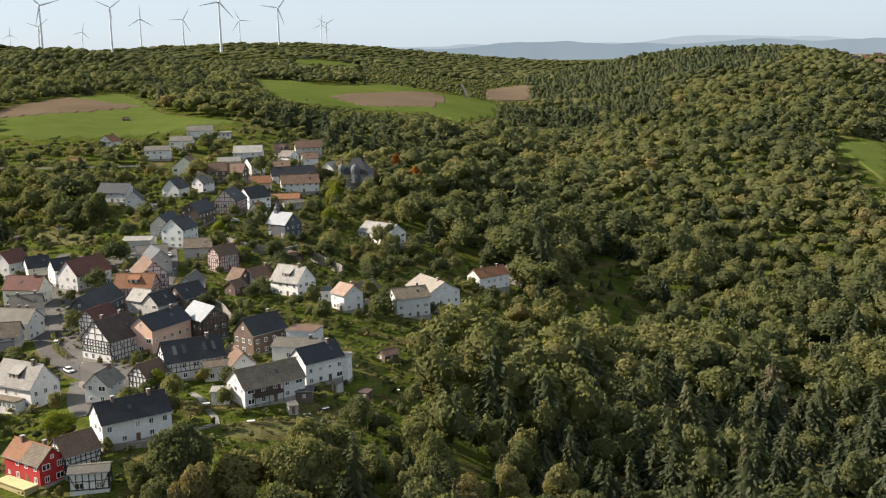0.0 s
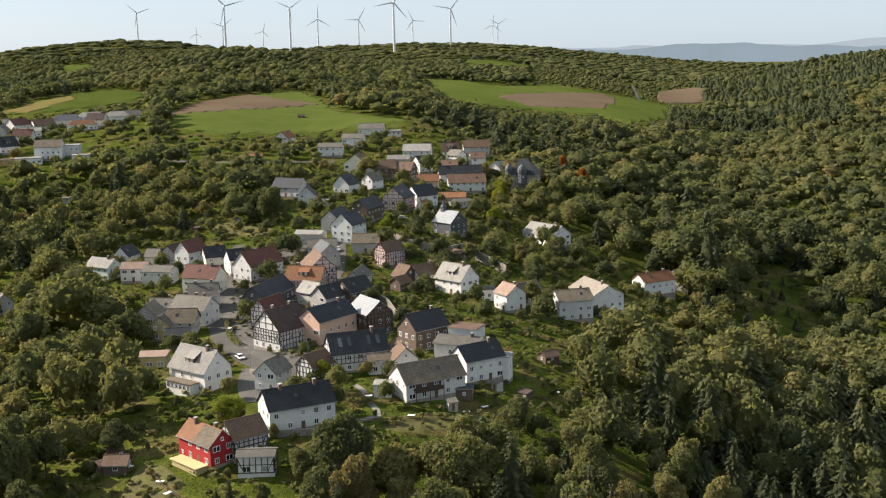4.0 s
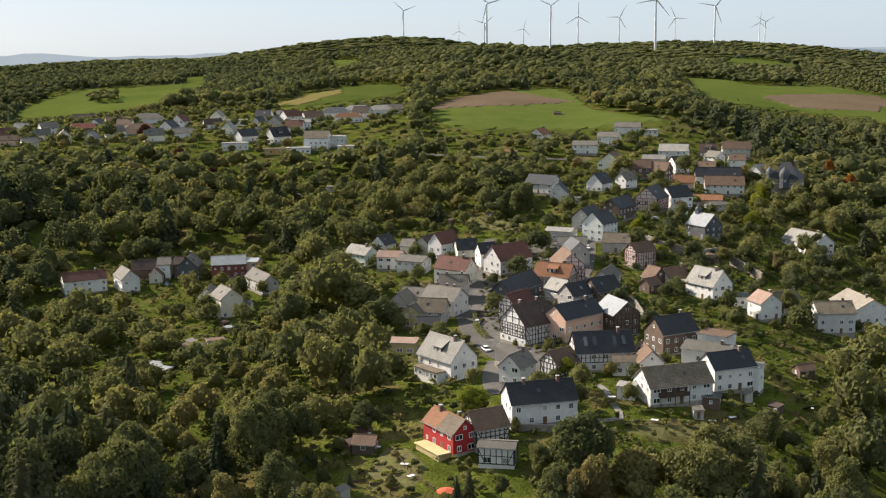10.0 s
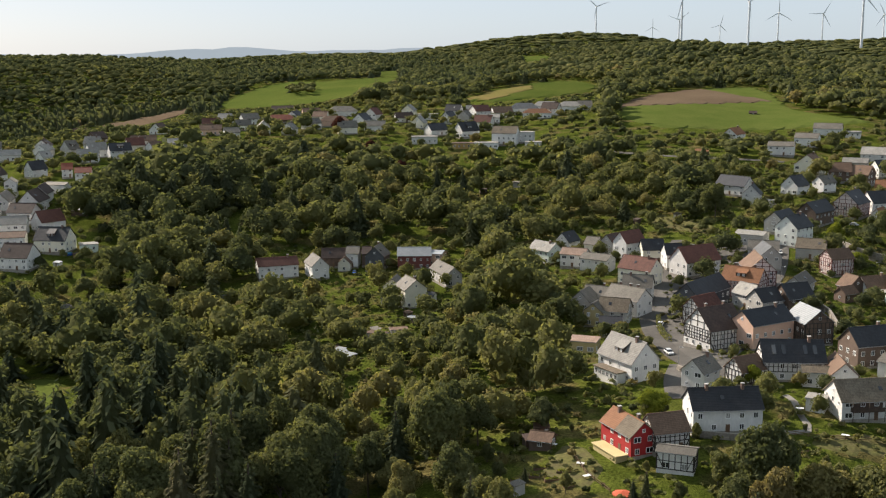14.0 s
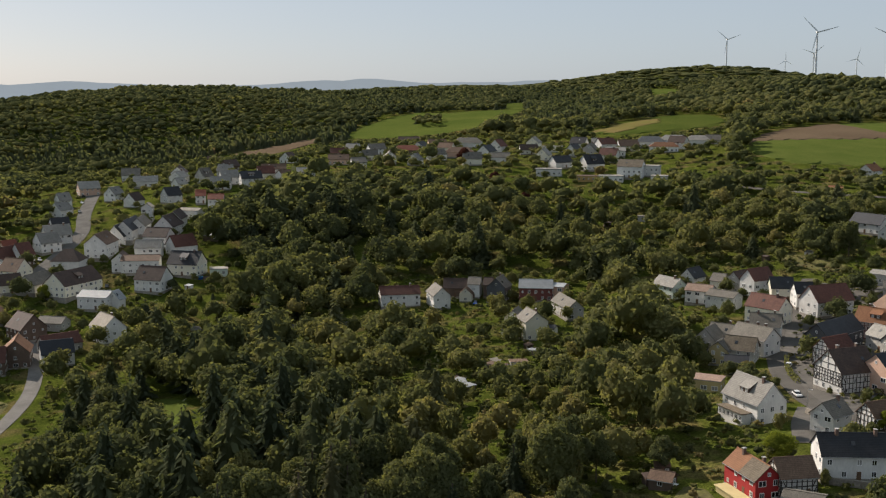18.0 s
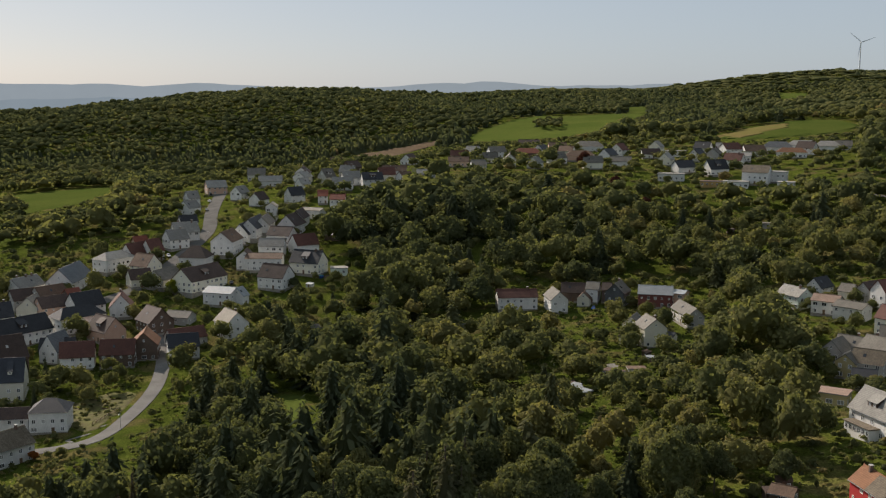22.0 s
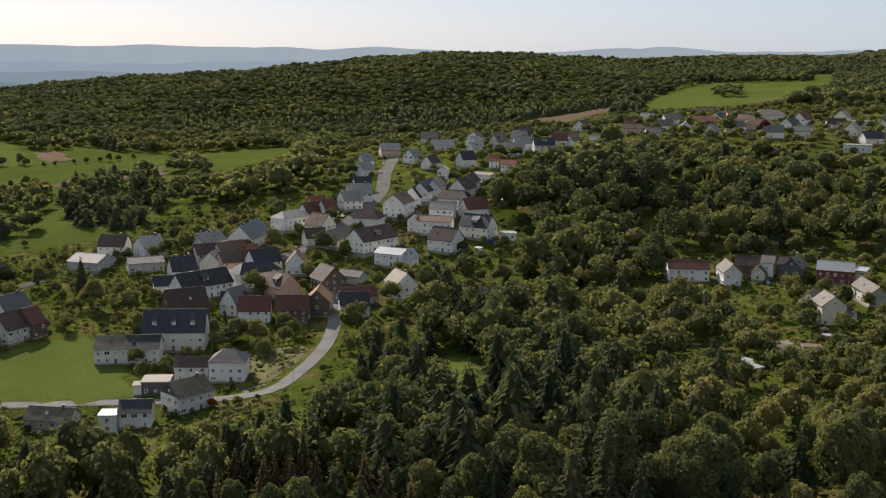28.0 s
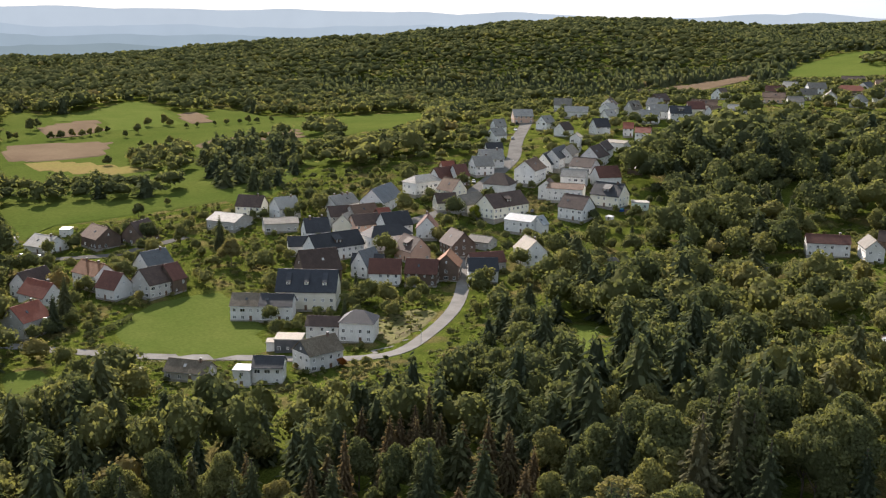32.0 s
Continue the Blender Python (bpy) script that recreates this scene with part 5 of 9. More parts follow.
house(-99.4, 518.9, 25.66, 79.2, 14.0, 11.0, 6.5, 11.5, "wall_rose", "roof_black", "red half-timbered house with black slate gable roof", timber="timber_red", chimneys=1)
house(-90.5, 532.3, 25.46, 47.0, 12.1, 10.0, 6.0, 10.5, "wall_white", "roof_black", "white rendered house with black slate gable roof")
house(-78.7, 551.5, 24.81, 4.2, 15.2, 8.0, 3.0, 5.0, "wall_pink", "roof_orange", "salmon rendered outbuilding with orange tile gable roof")
house(-73.3, 546.1, 23.42, 40.7, 9.1, 7.0, 2.8, 4.0, "wall_grey", "roof_grey", "grey rendered outbuilding with grey slate gable roof")
house(-86.8, 516.1, 23.58, 80.9, 8.0, 7.0, 3.0, 7.0, "wall_white", "roof_orange", "white rendered house with orange tile gable roof")
house(-157.0, 534.0, 30.23, -17.0, 16.3, 9.0, 5.0, 9.0, "wall_white", "roof_navy", "white rendered house with blue-black slate gable roof")
house(-144.8, 520.7, 28.17, 98.9, 9.0, 8.0, 5.0, 9.0, "wall_white", "roof_navy", "white rendered house with blue-black slate gable roof", chimneys=1)
house(-314.6, 376.5, 1.23, 49.0, 17.6, 9.0, 6.0, 8.8, "wall_white", "roof_wine", "white rendered house with wine-red tile gable roof", chimneys=1)
house(-298.0, 383.8, 1.71, -37.8, 13.5, 7.5, 6.0, 9.5, "wall_white", "roof_grey", "white rendered house with grey slate gable roof")
house(-300.7, 400.1, 3.65, 34.4, 10.4, 9.0, 4.5, 8.0, "wall_brown", "roof_dark", "brown timber-clad barn with dark brown tile gable roof")
house(-291.9, 396.8, 2.82, 116.8, 7.0, 5.5, 4.0, 6.5, "wall_cream", "roof_brown", "cream rendered house with brown tile gable roof")
house(-291.5, 402.6, 3.91, 26.4, 5.4, 8.0, 6.5, 9.0, "wall_white", "roof_grey", "white rendered house with grey slate gable roof")
house(-286.0, 405.7, 4.34, 26.4, 3.8, 8.0, 6.0, 8.5, "wall_brown", "roof_dark", "brown timber-clad barn with dark brown tile gable roof")
house(-278.3, 402.8, 3.55, 107.8, 10.0, 8.5, 7.0, 11.0, "wall_slate", "roof_grey", "dark slate-clad house with grey slate gable roof", chimneys=1)
house(-262.4, 408.4, 5.35, 32.1, 14.5, 11.0, 6.0, 8.8, "wall_brick", "roof_metal", "dark brick-red house with bright metal gable roof")
house(-253.5, 413.1, 6.44, 14.0, 6.5, 8.0, 5.5, 6.4, "wall_pink", "roof_metal", "salmon rendered house with bright metal gable roof")
house(-234.0, 388.3, 4.81, -38.3, 19.2, 7.0, 5.0, 8.0, "wall_grey", "roof_grey", "grey rendered house with grey slate gable roof")
house(-229.6, 354.8, 2.29, -36.3, 10.9, 9.0, 7.5, 11.0, "wall_cream", "roof_grey", "cream rendered house with grey slate gable roof", chimneys=1)
house(-240.9, 360.2, 1.60, 110.3, 9.0, 7.0, 7.0, 10.0, "wall_cream", "roof_grey", "cream rendered house with grey slate gable roof")
house(-222.6, 356.7, 3.00, 14.0, 4.6, 5.0, 4.0, 5.0, "wall_white", "roof_black", "white rendered outbuilding with black slate gable roof")
house(-237.2, 353.7, 1.61, -2.6, 8.2, 6.0, 3.0, 3.4, "wall_cream", "roof_brown", "cream rendered outbuilding with brown tile flat roof", kind="flat")
house(-453.4, 78.8, -12.13, 125.8, 13.2, 8.0, 5.0, 8.5, "wall_white", "roof_dark", "white rendered house with dark brown tile gable roof")
house(-435.1, 78.5, -12.81, 25.3, 13.5, 8.5, 5.0, 8.5, "wall_white", "roof_red", "white rendered house with red tile gable roof", chimneys=1)
house(-402.9, 66.8, -14.08, 124.2, 11.3, 10.0, 6.0, 9.5, "wall_grey", "roof_red", "grey rendered house with red tile gable roof", chimneys=1)
house(-450.9, 102.4, -11.33, 23.1, 12.9, 9.0, 6.0, 9.0, "wall_white", "roof_orange", "white rendered house with orange tile gable roof", chimneys=2)
house(-433.1, 106.0, -12.04, 30.0, 8.9, 9.0, 4.5, 8.5, "wall_white", "roof_wine", "white rendered house with wine-red tile gable roof")
house(-429.1, 120.3, -11.70, 113.9, 11.4, 10.0, 5.5, 9.5, "wall_grey", "roof_dark", "grey rendered house with dark brown tile gable roof")
house(-430.1, 127.8, -11.32, 115.8, 6.3, 9.0, 5.5, 9.5, "wall_brown", "roof_wine", "brown timber-clad barn with wine-red tile gable roof")
house(-452.3, 127.2, -10.09, 113.1, 11.5, 9.0, 5.5, 9.5, "wall_white", "roof_blue", "white rendered house with blue-grey slate gable roof", chimneys=1)
house(-383.3, 143.3, -12.90, 57.9, 10.6, 9.5, 5.5, 8.0, "wall_white", "roof_moss", "white rendered house with weathered grey-brown tile gable roof")
house(-377.0, 152.1, -12.73, 57.9, 10.6, 9.5, 5.5, 8.0, "wall_white", "roof_black", "white rendered house with black slate gable roof")
house(-384.5, 168.0, -11.71, 57.3, 20.1, 13.0, 7.0, 12.0, "wall_cream", "roof_navy", "cream rendered house with blue-black slate gable roof", dormers=3)
house(-409.2, 183.0, -9.93, 83.9, 14.0, 12.0, 6.5, 12.0, "wall_brown", "roof_dark", "brown timber-clad barn with dark brown tile gable roof")
house(-435.4, 202.5, -6.16, 97.9, 22.1, 9.5, 5.5, 9.5, "wall_white", "roof_black", "white rendered house with black slate gable roof", dormers=1)
house(-460.3, 205.0, -4.01, 80.1, 9.8, 9.0, 5.5, 9.5, "wall_white", "roof_black", "white rendered house with black slate gable roof", chimneys=2)
house(-449.6, 192.1, -5.93, 71.7, 8.5, 8.0, 4.0, 6.5, "wall_white", "roof_black", "white rendered house with black slate gable roof")
house(-487.5, 198.8, -2.69, 75.8, 14.0, 9.0, 4.0, 5.5, "wall_grey", "roof_grey", "grey rendered house with grey slate gable roof")
house(-507.9, 181.0, -3.16, 37.2, 13.8, 14.0, 4.0, 6.0, "wall_grey", "roof_light", "grey rendered house with light grey gable roof")
house(-506.4, 209.1, -0.66, 94.6, 10.0, 10.0, 5.5, 9.0, "wall_white", "roof_light", "white rendered house with light grey gable roof", chimneys=1)
house(-494.2, 233.7, 1.16, 110.9, 14.1, 9.0, 5.5, 8.5, "wall_white", "roof_light", "white rendered house with light grey gable roof", chimneys=3)
house(-490.5, 254.6, 3.22, 131.5, 23.6, 11.0, 5.0, 9.5, "wall_white", "roof_blue", "white rendered house with blue-grey slate gable roof")
house(-477.7, 225.5, -0.79, 81.3, 10.4, 9.0, 5.0, 8.0, "wall_grey", "roof_dark", "grey rendered house with dark brown tile gable roof")
house(-473.6, 235.4, -0.08, 95.3, 12.1, 9.0, 5.0, 8.0, "wall_grey", "roof_brown", "grey rendered house with brown tile gable roof")
house(-466.6, 223.9, -2.38, 133.1, 10.0, 9.0, 4.5, 8.0, "wall_cream", "roof_tan", "cream rendered house with pale tan tile gable roof")
house(-458.4, 229.0, -1.91, 86.2, 11.4, 9.0, 5.0, 8.0, "wall_pink", "roof_dark", "salmon rendered house with dark brown tile gable roof")
house(-461.7, 240.3, -0.50, 95.8, 5.8, 8.0, 5.0, 8.0, "wall_brown", "roof_red", "brown timber-clad barn with red tile gable roof")
house(-449.1, 239.8, -1.60, 91.9, 12.4, 9.0, 5.0, 9.0, "wall_white", "roof_black", "white rendered house with black slate gable roof")
house(-433.1, 227.5, -4.15, 90.4, 18.4, 9.5, 6.5, 9.5, "wall_white", "roof_black", "white rendered house with black slate hipped roof", kind="hip")
house(-414.4, 230.3, -5.42, 4.7, 11.5, 9.0, 4.5, 8.5, "wall_pink", "roof_dark", "salmon rendered house with dark brown tile gable roof", dormers=1)
house(-407.2, 204.5, -8.58, 118.6, 10.0, 7.0, 5.0, 9.5, "wall_white", "roof_blue", "white rendered house with blue-grey slate gable roof")
house(-408.6, 206.0, -7.89, 52.0, 11.6, 8.0, 4.5, 7.0, "wall_grey", "roof_black", "grey rendered house with black slate gable roof")
house(-393.2, 206.0, -8.86, 57.4, 11.1, 9.0, 5.0, 8.5, "wall_white", "roof_wine", "white rendered house with wine-red tile gable roof")
house(-384.2, 218.3, -8.44, 52.3, 11.4, 9.0, 5.0, 8.5, "wall_brown", "roof_wine", "brown timber-clad barn with wine-red tile gable roof")
house(-385.4, 231.1, -7.88, 142.5, 11.0, 9.0, 6.0, 9.5, "wall_brown", "roof_orange", "brown timber-clad barn with orange tile gable roof")
house(-373.2, 240.4, -7.29, 62.9, 10.4, 9.0, 5.0, 8.0, "wall_white", "roof_navy", "white rendered house with blue-black slate gable roof")
house(-408.6, 249.8, -4.12, -4.4, 11.0, 10.0, 5.0, 9.0, "wall_brown", "roof_dark", "brown timber-clad barn with dark brown tile gable roof")
house(-411.2, 264.2, -2.53, 27.8, 11.1, 8.0, 3.0, 5.0, "wall_grey", "roof_grey", "grey rendered outbuilding with grey slate gable roof")
house(-385.3, 249.7, -5.86, 77.6, 13.2, 8.0, 3.5, 6.0, "wall_grey", "roof_wine", "grey rendered house with wine-red tile gable roof")
house(-380.1, 268.9, -4.58, -12.0, 11.1, 9.0, 6.0, 9.5, "wall_white", "roof_tan", "white rendered house with pale tan tile gable roof", chimneys=1)
house(-418.2, 291.4, 0.87, 27.0, 12.2, 10.0, 5.5, 7.0, "wall_white", "roof_metal", "white rendered house with bright metal gable roof")
house(-411.5, 296.0, 0.67, 109.1, 4.0, 6.0, 4.5, 7.0, "wall_white", "roof_metal", "white rendered house with bright metal gable roof")
house(-442.9, 295.8, 3.86, 103.1, 21.5, 11.0, 5.5, 9.5, "wall_cream", "roof_dark", "cream rendered house with dark brown tile gable roof", dormers=1)
SKYLIGHT = house(-418.6, 322.4, 4.30, 20.9, 12.0, 10.0, 5.5, 9.5, "wall_white", "roof_dark", "white rendered house with dark brown tile gable roof")
house(-424.3, 347.1, 7.87, 23.1, 13.7, 10.0, 5.5, 9.5, "wall_cream", "roof_black", "cream rendered house with black slate gable roof", chimneys=1, dormers=1)
house(-412.5, 356.6, 7.61, 52.3, 8.2, 7.0, 3.2, 3.5, "wall_mint", "roof_light", "pale mint rendered outbuilding with light grey flat roof", kind="flat")
house(-443.5, 334.7, 8.58, 43.7, 15.7, 9.0, 6.0, 7.5, "wall_white", "roof_brown", "white rendered house with brown tile gable roof")
house(-453.1, 330.2, 8.41, 133.5, 8.0, 7.0, 6.0, 8.5, "wall_white", "roof_dark", "white rendered house with dark brown tile gable roof")
house(-458.1, 350.7, 12.25, 43.0, 11.2, 9.0, 5.5, 8.0, "wall_white", "roof_light", "white rendered house with light grey gable roof")
house(-468.9, 365.5, 15.40, 27.3, 11.2, 10.0, 5.5, 8.5, "wall_white", "roof_dark", "white rendered house with dark brown tile gable roof")
house(-470.2, 312.3, 8.53, 36.9, 12.0, 11.0, 6.0, 10.0, "wall_white", "roof_dark", "white rendered house with dark brown tile hipped roof", kind="hip")
house(-479.3, 337.5, 12.65, 125.0, 15.7, 10.0, 7.0, 10.5, "wall_white", "roof_brown", "white rendered house with brown tile gable roof")
house(-489.3, 355.0, 15.11, 126.3, 10.0, 8.0, 5.5, 9.5, "wall_white", "roof_black", "white rendered house with black slate gable roof")
house(-493.5, 365.7, 17.75, 128.8, 23.0, 8.0, 5.5, 9.0, "wall_white", "roof_black", "white rendered house with black slate gable roof")
house(-512.0, 392.1, 22.24, 133.8, 8.0, 6.0, 9.0, 11.0, "wall_white", "roof_tan", "white rendered house with pale tan tile gable roof")
house(-496.5, 375.1, 19.31, 132.5, 20.4, 8.0, 5.0, 9.0, "wall_white", "roof_tan", "white rendered house with pale tan tile gable roof")
house(-480.3, 381.2, 18.72, 122.1, 15.5, 9.0, 5.5, 9.5, "wall_white", "roof_dark", "white rendered house with dark brown tile gable roof")
house(-489.0, 393.7, 21.27, 127.7, 15.8, 8.0, 5.5, 9.5, "wall_white", "roof_dark", "white rendered house with dark brown tile gable roof")
house(-498.1, 412.2, 24.61, 22.2, 12.4, 10.0, 4.0, 5.0, "wall_white", "roof_tan", "white rendered outbuilding with pale tan tile gable roof")
house(-517.8, 435.4, 29.04, 49.9, 5.9, 9.0, 5.0, 8.0, "wall_white", "roof_red", "white rendered house with red tile gable roof")
house(-500.1, 432.0, 27.45, 44.2, 8.8, 9.0, 6.0, 8.5, "wall_white", "roof_red", "white rendered house with red tile gable roof")
house(-535.3, 427.6, 28.83, 81.4, 9.7, 9.0, 5.0, 9.5, "wall_white", "roof_black", "white rendered house with black slate gable roof")
house(-550.9, 412.2, 26.58, 108.4, 10.0, 8.0, 4.5, 8.5, "wall_white", "roof_dark", "white rendered house with dark brown tile gable roof")
house(-578.9, 418.5, 27.62, 109.4, 10.0, 8.0, 5.0, 9.0, "wall_white", "roof_light", "white rendered house with light grey gable roof")
house(-619.0, 427.9, 28.14, 65.3, 12.9, 12.0, 5.0, 9.0, "wall_pink", "roof_light", "salmon rendered house with light grey gable roof")
house(-596.2, 393.9, 24.71, 81.5, 7.7, 8.0, 5.0, 9.0, "wall_white", "roof_light", "white rendered house with light grey gable roof")
house(-575.1, 378.3, 22.17, 102.0, 10.0, 9.0, 4.5, 8.5, "wall_white", "roof_light", "white rendered house with light grey gable roof")
house(-538.7, 352.9, 18.64, 71.8, 9.6, 8.0, 4.5, 8.0, "wall_white", "roof_black", "white rendered house with black slate gable roof")
house(-518.7, 337.7, 15.59, 71.9, 11.8, 9.0, 5.0, 8.5, "wall_white", "roof_light", "white rendered house with light grey gable roof", chimneys=2)
house(-509.8, 326.1, 13.46, 82.4, 9.6, 9.0, 5.0, 8.5, "wall_white", "roof_light", "white rendered house with light grey gable roof", chimneys=1)
house(-501.3, 306.7, 10.32, 88.5, 6.6, 9.0, 5.0, 9.0, "wall_white", "roof_wine", "white rendered house with wine-red tile gable roof")
house(-516.1, 308.2, 11.41, 79.2, 6.2, 9.0, 4.5, 8.0, "wall_pink", "roof_red", "salmon rendered house with red tile gable roof")
house(-504.5, 298.2, 9.42, 103.3, 10.4, 8.0, 4.5, 8.5, "wall_white", "roof_wine", "white rendered house with wine-red tile gable roof")
house(-481.0, 290.2, 6.72, 13.3, 9.9, 9.0, 5.0, 9.0, "wall_cream", "roof_brown", "cream rendered house with brown tile gable roof")
house(-501.1, 284.2, 7.42, 102.6, 16.2, 9.0, 6.0, 8.5, "wall_white", "roof_light", "white rendered house with light grey hipped roof", kind="hip")
house(-468.3, 278.6, 4.26, 75.2, 9.0, 8.0, 4.0, 7.0, "wall_cream", "roof_dark", "cream rendered house with dark brown tile gable roof")
house(-459.6, 287.3, 4.50, 110.7, 14.2, 9.0, 4.0, 7.0, "wall_grey", "roof_grey", "grey rendered house with grey slate gable roof")
house(-568.8, 481.8, 35.49, 84.7, 7.9, 10.0, 4.5, 9.5, "wall_grey", "roof_grey", "grey rendered house with grey slate gable roof", dormers=1)
house(-561.2, 455.1, 32.70, 81.0, 6.4, 9.0, 4.5, 8.0, "wall_white", "roof_light", "white rendered house with light grey gable roof")
house(-545.5, 482.4, 35.52, 63.5, 11.5, 10.0, 5.0, 9.0, "wall_white", "roof_light", "white rendered house with light grey gable roof")
house(-603.1, 534.5, 38.48, 88.5, 10.7, 10.0, 3.5, 7.5, "wall_brown", "roof_dark", "brown timber-clad barn with dark brown tile gable roof")
house(-527.3, 484.4, 35.28, 59.4, 13.1, 9.0, 5.5, 9.5, "wall_white", "roof_black", "white rendered house with black slate gable roof", dormers=1)
house(-543.4, 520.2, 39.01, 46.2, 16.1, 9.0, 4.5, 7.5, "wall_white", "roof_brown", "white rendered house with brown tile gable roof")
house(-520.7, 507.7, 37.41, 75.7, 8.1, 9.0, 4.0, 7.0, "wall_white", "roof_brown", "white rendered house with brown tile gable roof")
house(-503.5, 496.2, 35.46, 65.4, 10.8, 9.0, 4.0, 7.0, "wall_cream", "roof_tan", "cream rendered house with pale tan tile gable roof")
house(-594.0, 584.1, 41.42, 105.7, 10.0, 10.0, 3.5, 8.0, "wall_white", "roof_dark", "white rendered house with dark brown tile gable roof")
house(-539.3, 579.4, 43.15, 42.9, 14.5, 10.0, 4.0, 7.0, "wall_pink", "roof_brown", "salmon rendered house with brown tile gable roof")
house(-519.2, 526.0, 39.05, 44.6, 12.1, 8.0, 3.5, 6.0, "wall_grey", "roof_light", "grey rendered house with light grey gable roof")
house(-513.6, 571.6, 42.48, 51.9, 9.9, 10.0, 4.0, 7.0, "wall_white", "roof_grey", "white rendered house with grey slate gable roof")
house(-601.4, 459.8, 32.42, 52.6, 15.5, 9.0, 4.0, 7.0, "wall_white", "roof_light", "white rendered house with light grey gable roof")
house(-897.6, 773.5, 17.52, 49.2, 12.1, 8.0, 4.0, 7.0, "wall_grey", "roof_brown", "grey rendered house with brown tile gable roof")
house(-518.6, 97.3, -8.75, 30.6, 12.0, 12.0, 3.0, 6.0, "wall_white", "roof_light", "white rendered house with light grey gable roof", chimneys=1)
house(-512.6, 120.3, -7.52, 15.3, 12.8, 11.0, 4.5, 8.0, "wall_brown", "roof_brown", "brown timber-clad barn with brown tile gable roof")
house(-509.4, 137.6, -6.97, 129.2, 12.0, 10.0, 4.0, 8.5, "wall_brown", "roof_dark", "brown timber-clad barn with dark brown tile gable roof")
house(-543.1, 111.4, -7.12, 63.4, 4.8, 7.0, 3.2, 3.5, "wall_white", "roof_metal", "white rendered outbuilding with bright metal flat roof", kind="flat")
house(-540.5, 83.9, -8.88, 51.8, 6.7, 9.0, 3.0, 3.4, "wall_grey", "roof_light", "grey rendered outbuilding with light grey flat roof", kind="flat")
house(-317.7, 141.8, -13.15, 99.6, 13.0, 10.0, 6.0, 10.0, "wall_white", "roof_moss", "white and slate-clad house with weathered grey-brown tile gable roof", gable_wall="wall_slate", chimneys=1)
house(-313.4, 123.3, -13.66, 58.3, 9.4, 8.0, 5.5, 8.0, "wall_white", "roof_black", "white rendered house with black slate gable roof")
house(-314.8, 115.3, -14.13, 55.8, 5.3, 6.0, 5.5, 5.8, "wall_white", "roof_metal", "white rendered outbuilding with bright metal flat roof", kind="flat")
house(-340.5, 141.5, -13.46, 57.8, 9.1, 8.0, 4.5, 4.8, "wall_slate", "roof_tan", "black-clad outbuilding with pale tan tile flat roof", kind="flat")
house(-344.1, 136.4, -13.69, 62.0, 3.1, 5.0, 3.0, 3.3, "wall_white", "roof_tan", "white rendered outbuilding with pale tan tile flat roof", kind="flat")
house(-337.3, 166.4, -12.32, 52.0, 11.9, 11.0, 7.0, 10.5, "wall_white", "roof_navy", "white rendered house with blue-black slate hipped roof", kind="hip")
house(-345.3, 156.6, -12.88, 54.8, 11.5, 7.5, 5.5, 8.0, "wall_white", "roof_dark", "white rendered house with dark brown tile gable roof")
house(-330.9, 103.5, -14.90, 45.2, 14.3, 8.0, 3.2, 6.0, "wall_grey", "roof_moss", "grey rendered house with weathered grey-brown tile gable roof", chimneys=1)
house(-561.9, 646.0, 45.53, 61.0, 13.0, 9.0, 5.0, 8.5, "wall_white", "roof_grey", "white rendered house with grey slate gable roof")
house(-531.3, 646.1, 46.54, 39.4, 20.6, 10.0, 4.0, 7.5, "wall_brown", "roof_red", "brown timber-clad barn with red tile hipped roof", kind="hip")
house(-660.0, 807.5, 43.64, 39.3, 22.8, 10.0, 4.0, 7.0, "wall_grey", "roof_dark", "grey rendered house with dark brown tile gable roof")
house(-553.0, 710.3, 48.27, 47.9, 14.0, 10.0, 4.0, 7.0, "wall_pink", "roof_brown", "salmon rendered house with brown tile gable roof")
house(-488.4, 627.0, 45.61, 62.9, 11.6, 9.0, 4.5, 8.0, "wall_white", "roof_grey", "white rendered house with grey slate gable roof")
house(-522.3, 710.7, 49.58, 36.3, 22.8, 12.0, 4.0, 8.0, "wall_white", "roof_grey", "white rendered house with grey slate hipped roof", kind="hip")
house(-484.0, 648.1, 46.83, 36.8, 20.2, 10.0, 4.0, 7.5, "wall_pink", "roof_brown", "salmon rendered house with brown tile hipped roof", kind="hip")
house(-476.5, 687.0, 48.77, 94.9, 10.0, 10.0, 5.0, 9.5, "wall_white", "roof_wine", "white rendered house with wine-red tile gable roof")
house(-442.4, 639.1, 45.22, 34.7, 14.7, 9.0, 4.0, 7.0, "wall_white", "roof_grey", "white rendered house with grey slate gable roof")
house(-447.6, 684.0, 48.63, 43.2, 12.7, 9.0, 3.5, 7.0, "wall_white", "roof_dark", "white rendered house with dark brown tile gable roof")
house(-439.6, 704.3, 49.91, 32.0, 14.8, 9.0, 3.5, 4.0, "wall_white", "roof_light", "white rendered outbuilding with light grey flat roof", kind="flat")
house(-412.2, 689.2, 47.94, 91.1, 10.0, 8.0, 5.0, 9.0, "wall_white", "roof_black", "white rendered house with black slate gable roof")
house(-386.9, 615.9, 40.66, 32.1, 16.7, 9.0, 4.0, 4.5, "wall_white", "roof_light", "white rendered outbuilding with light grey flat roof", kind="flat")
house(-394.2, 642.1, 43.67, 66.5, 13.6, 9.0, 4.0, 8.0, "wall_white", "roof_black", "white rendered house with black slate gable roof")
house(-371.9, 645.0, 43.17, 65.0, 13.9, 10.0, 4.5, 10.0, "wall_white", "roof_black", "white rendered house with black slate gable roof", dormers=1)
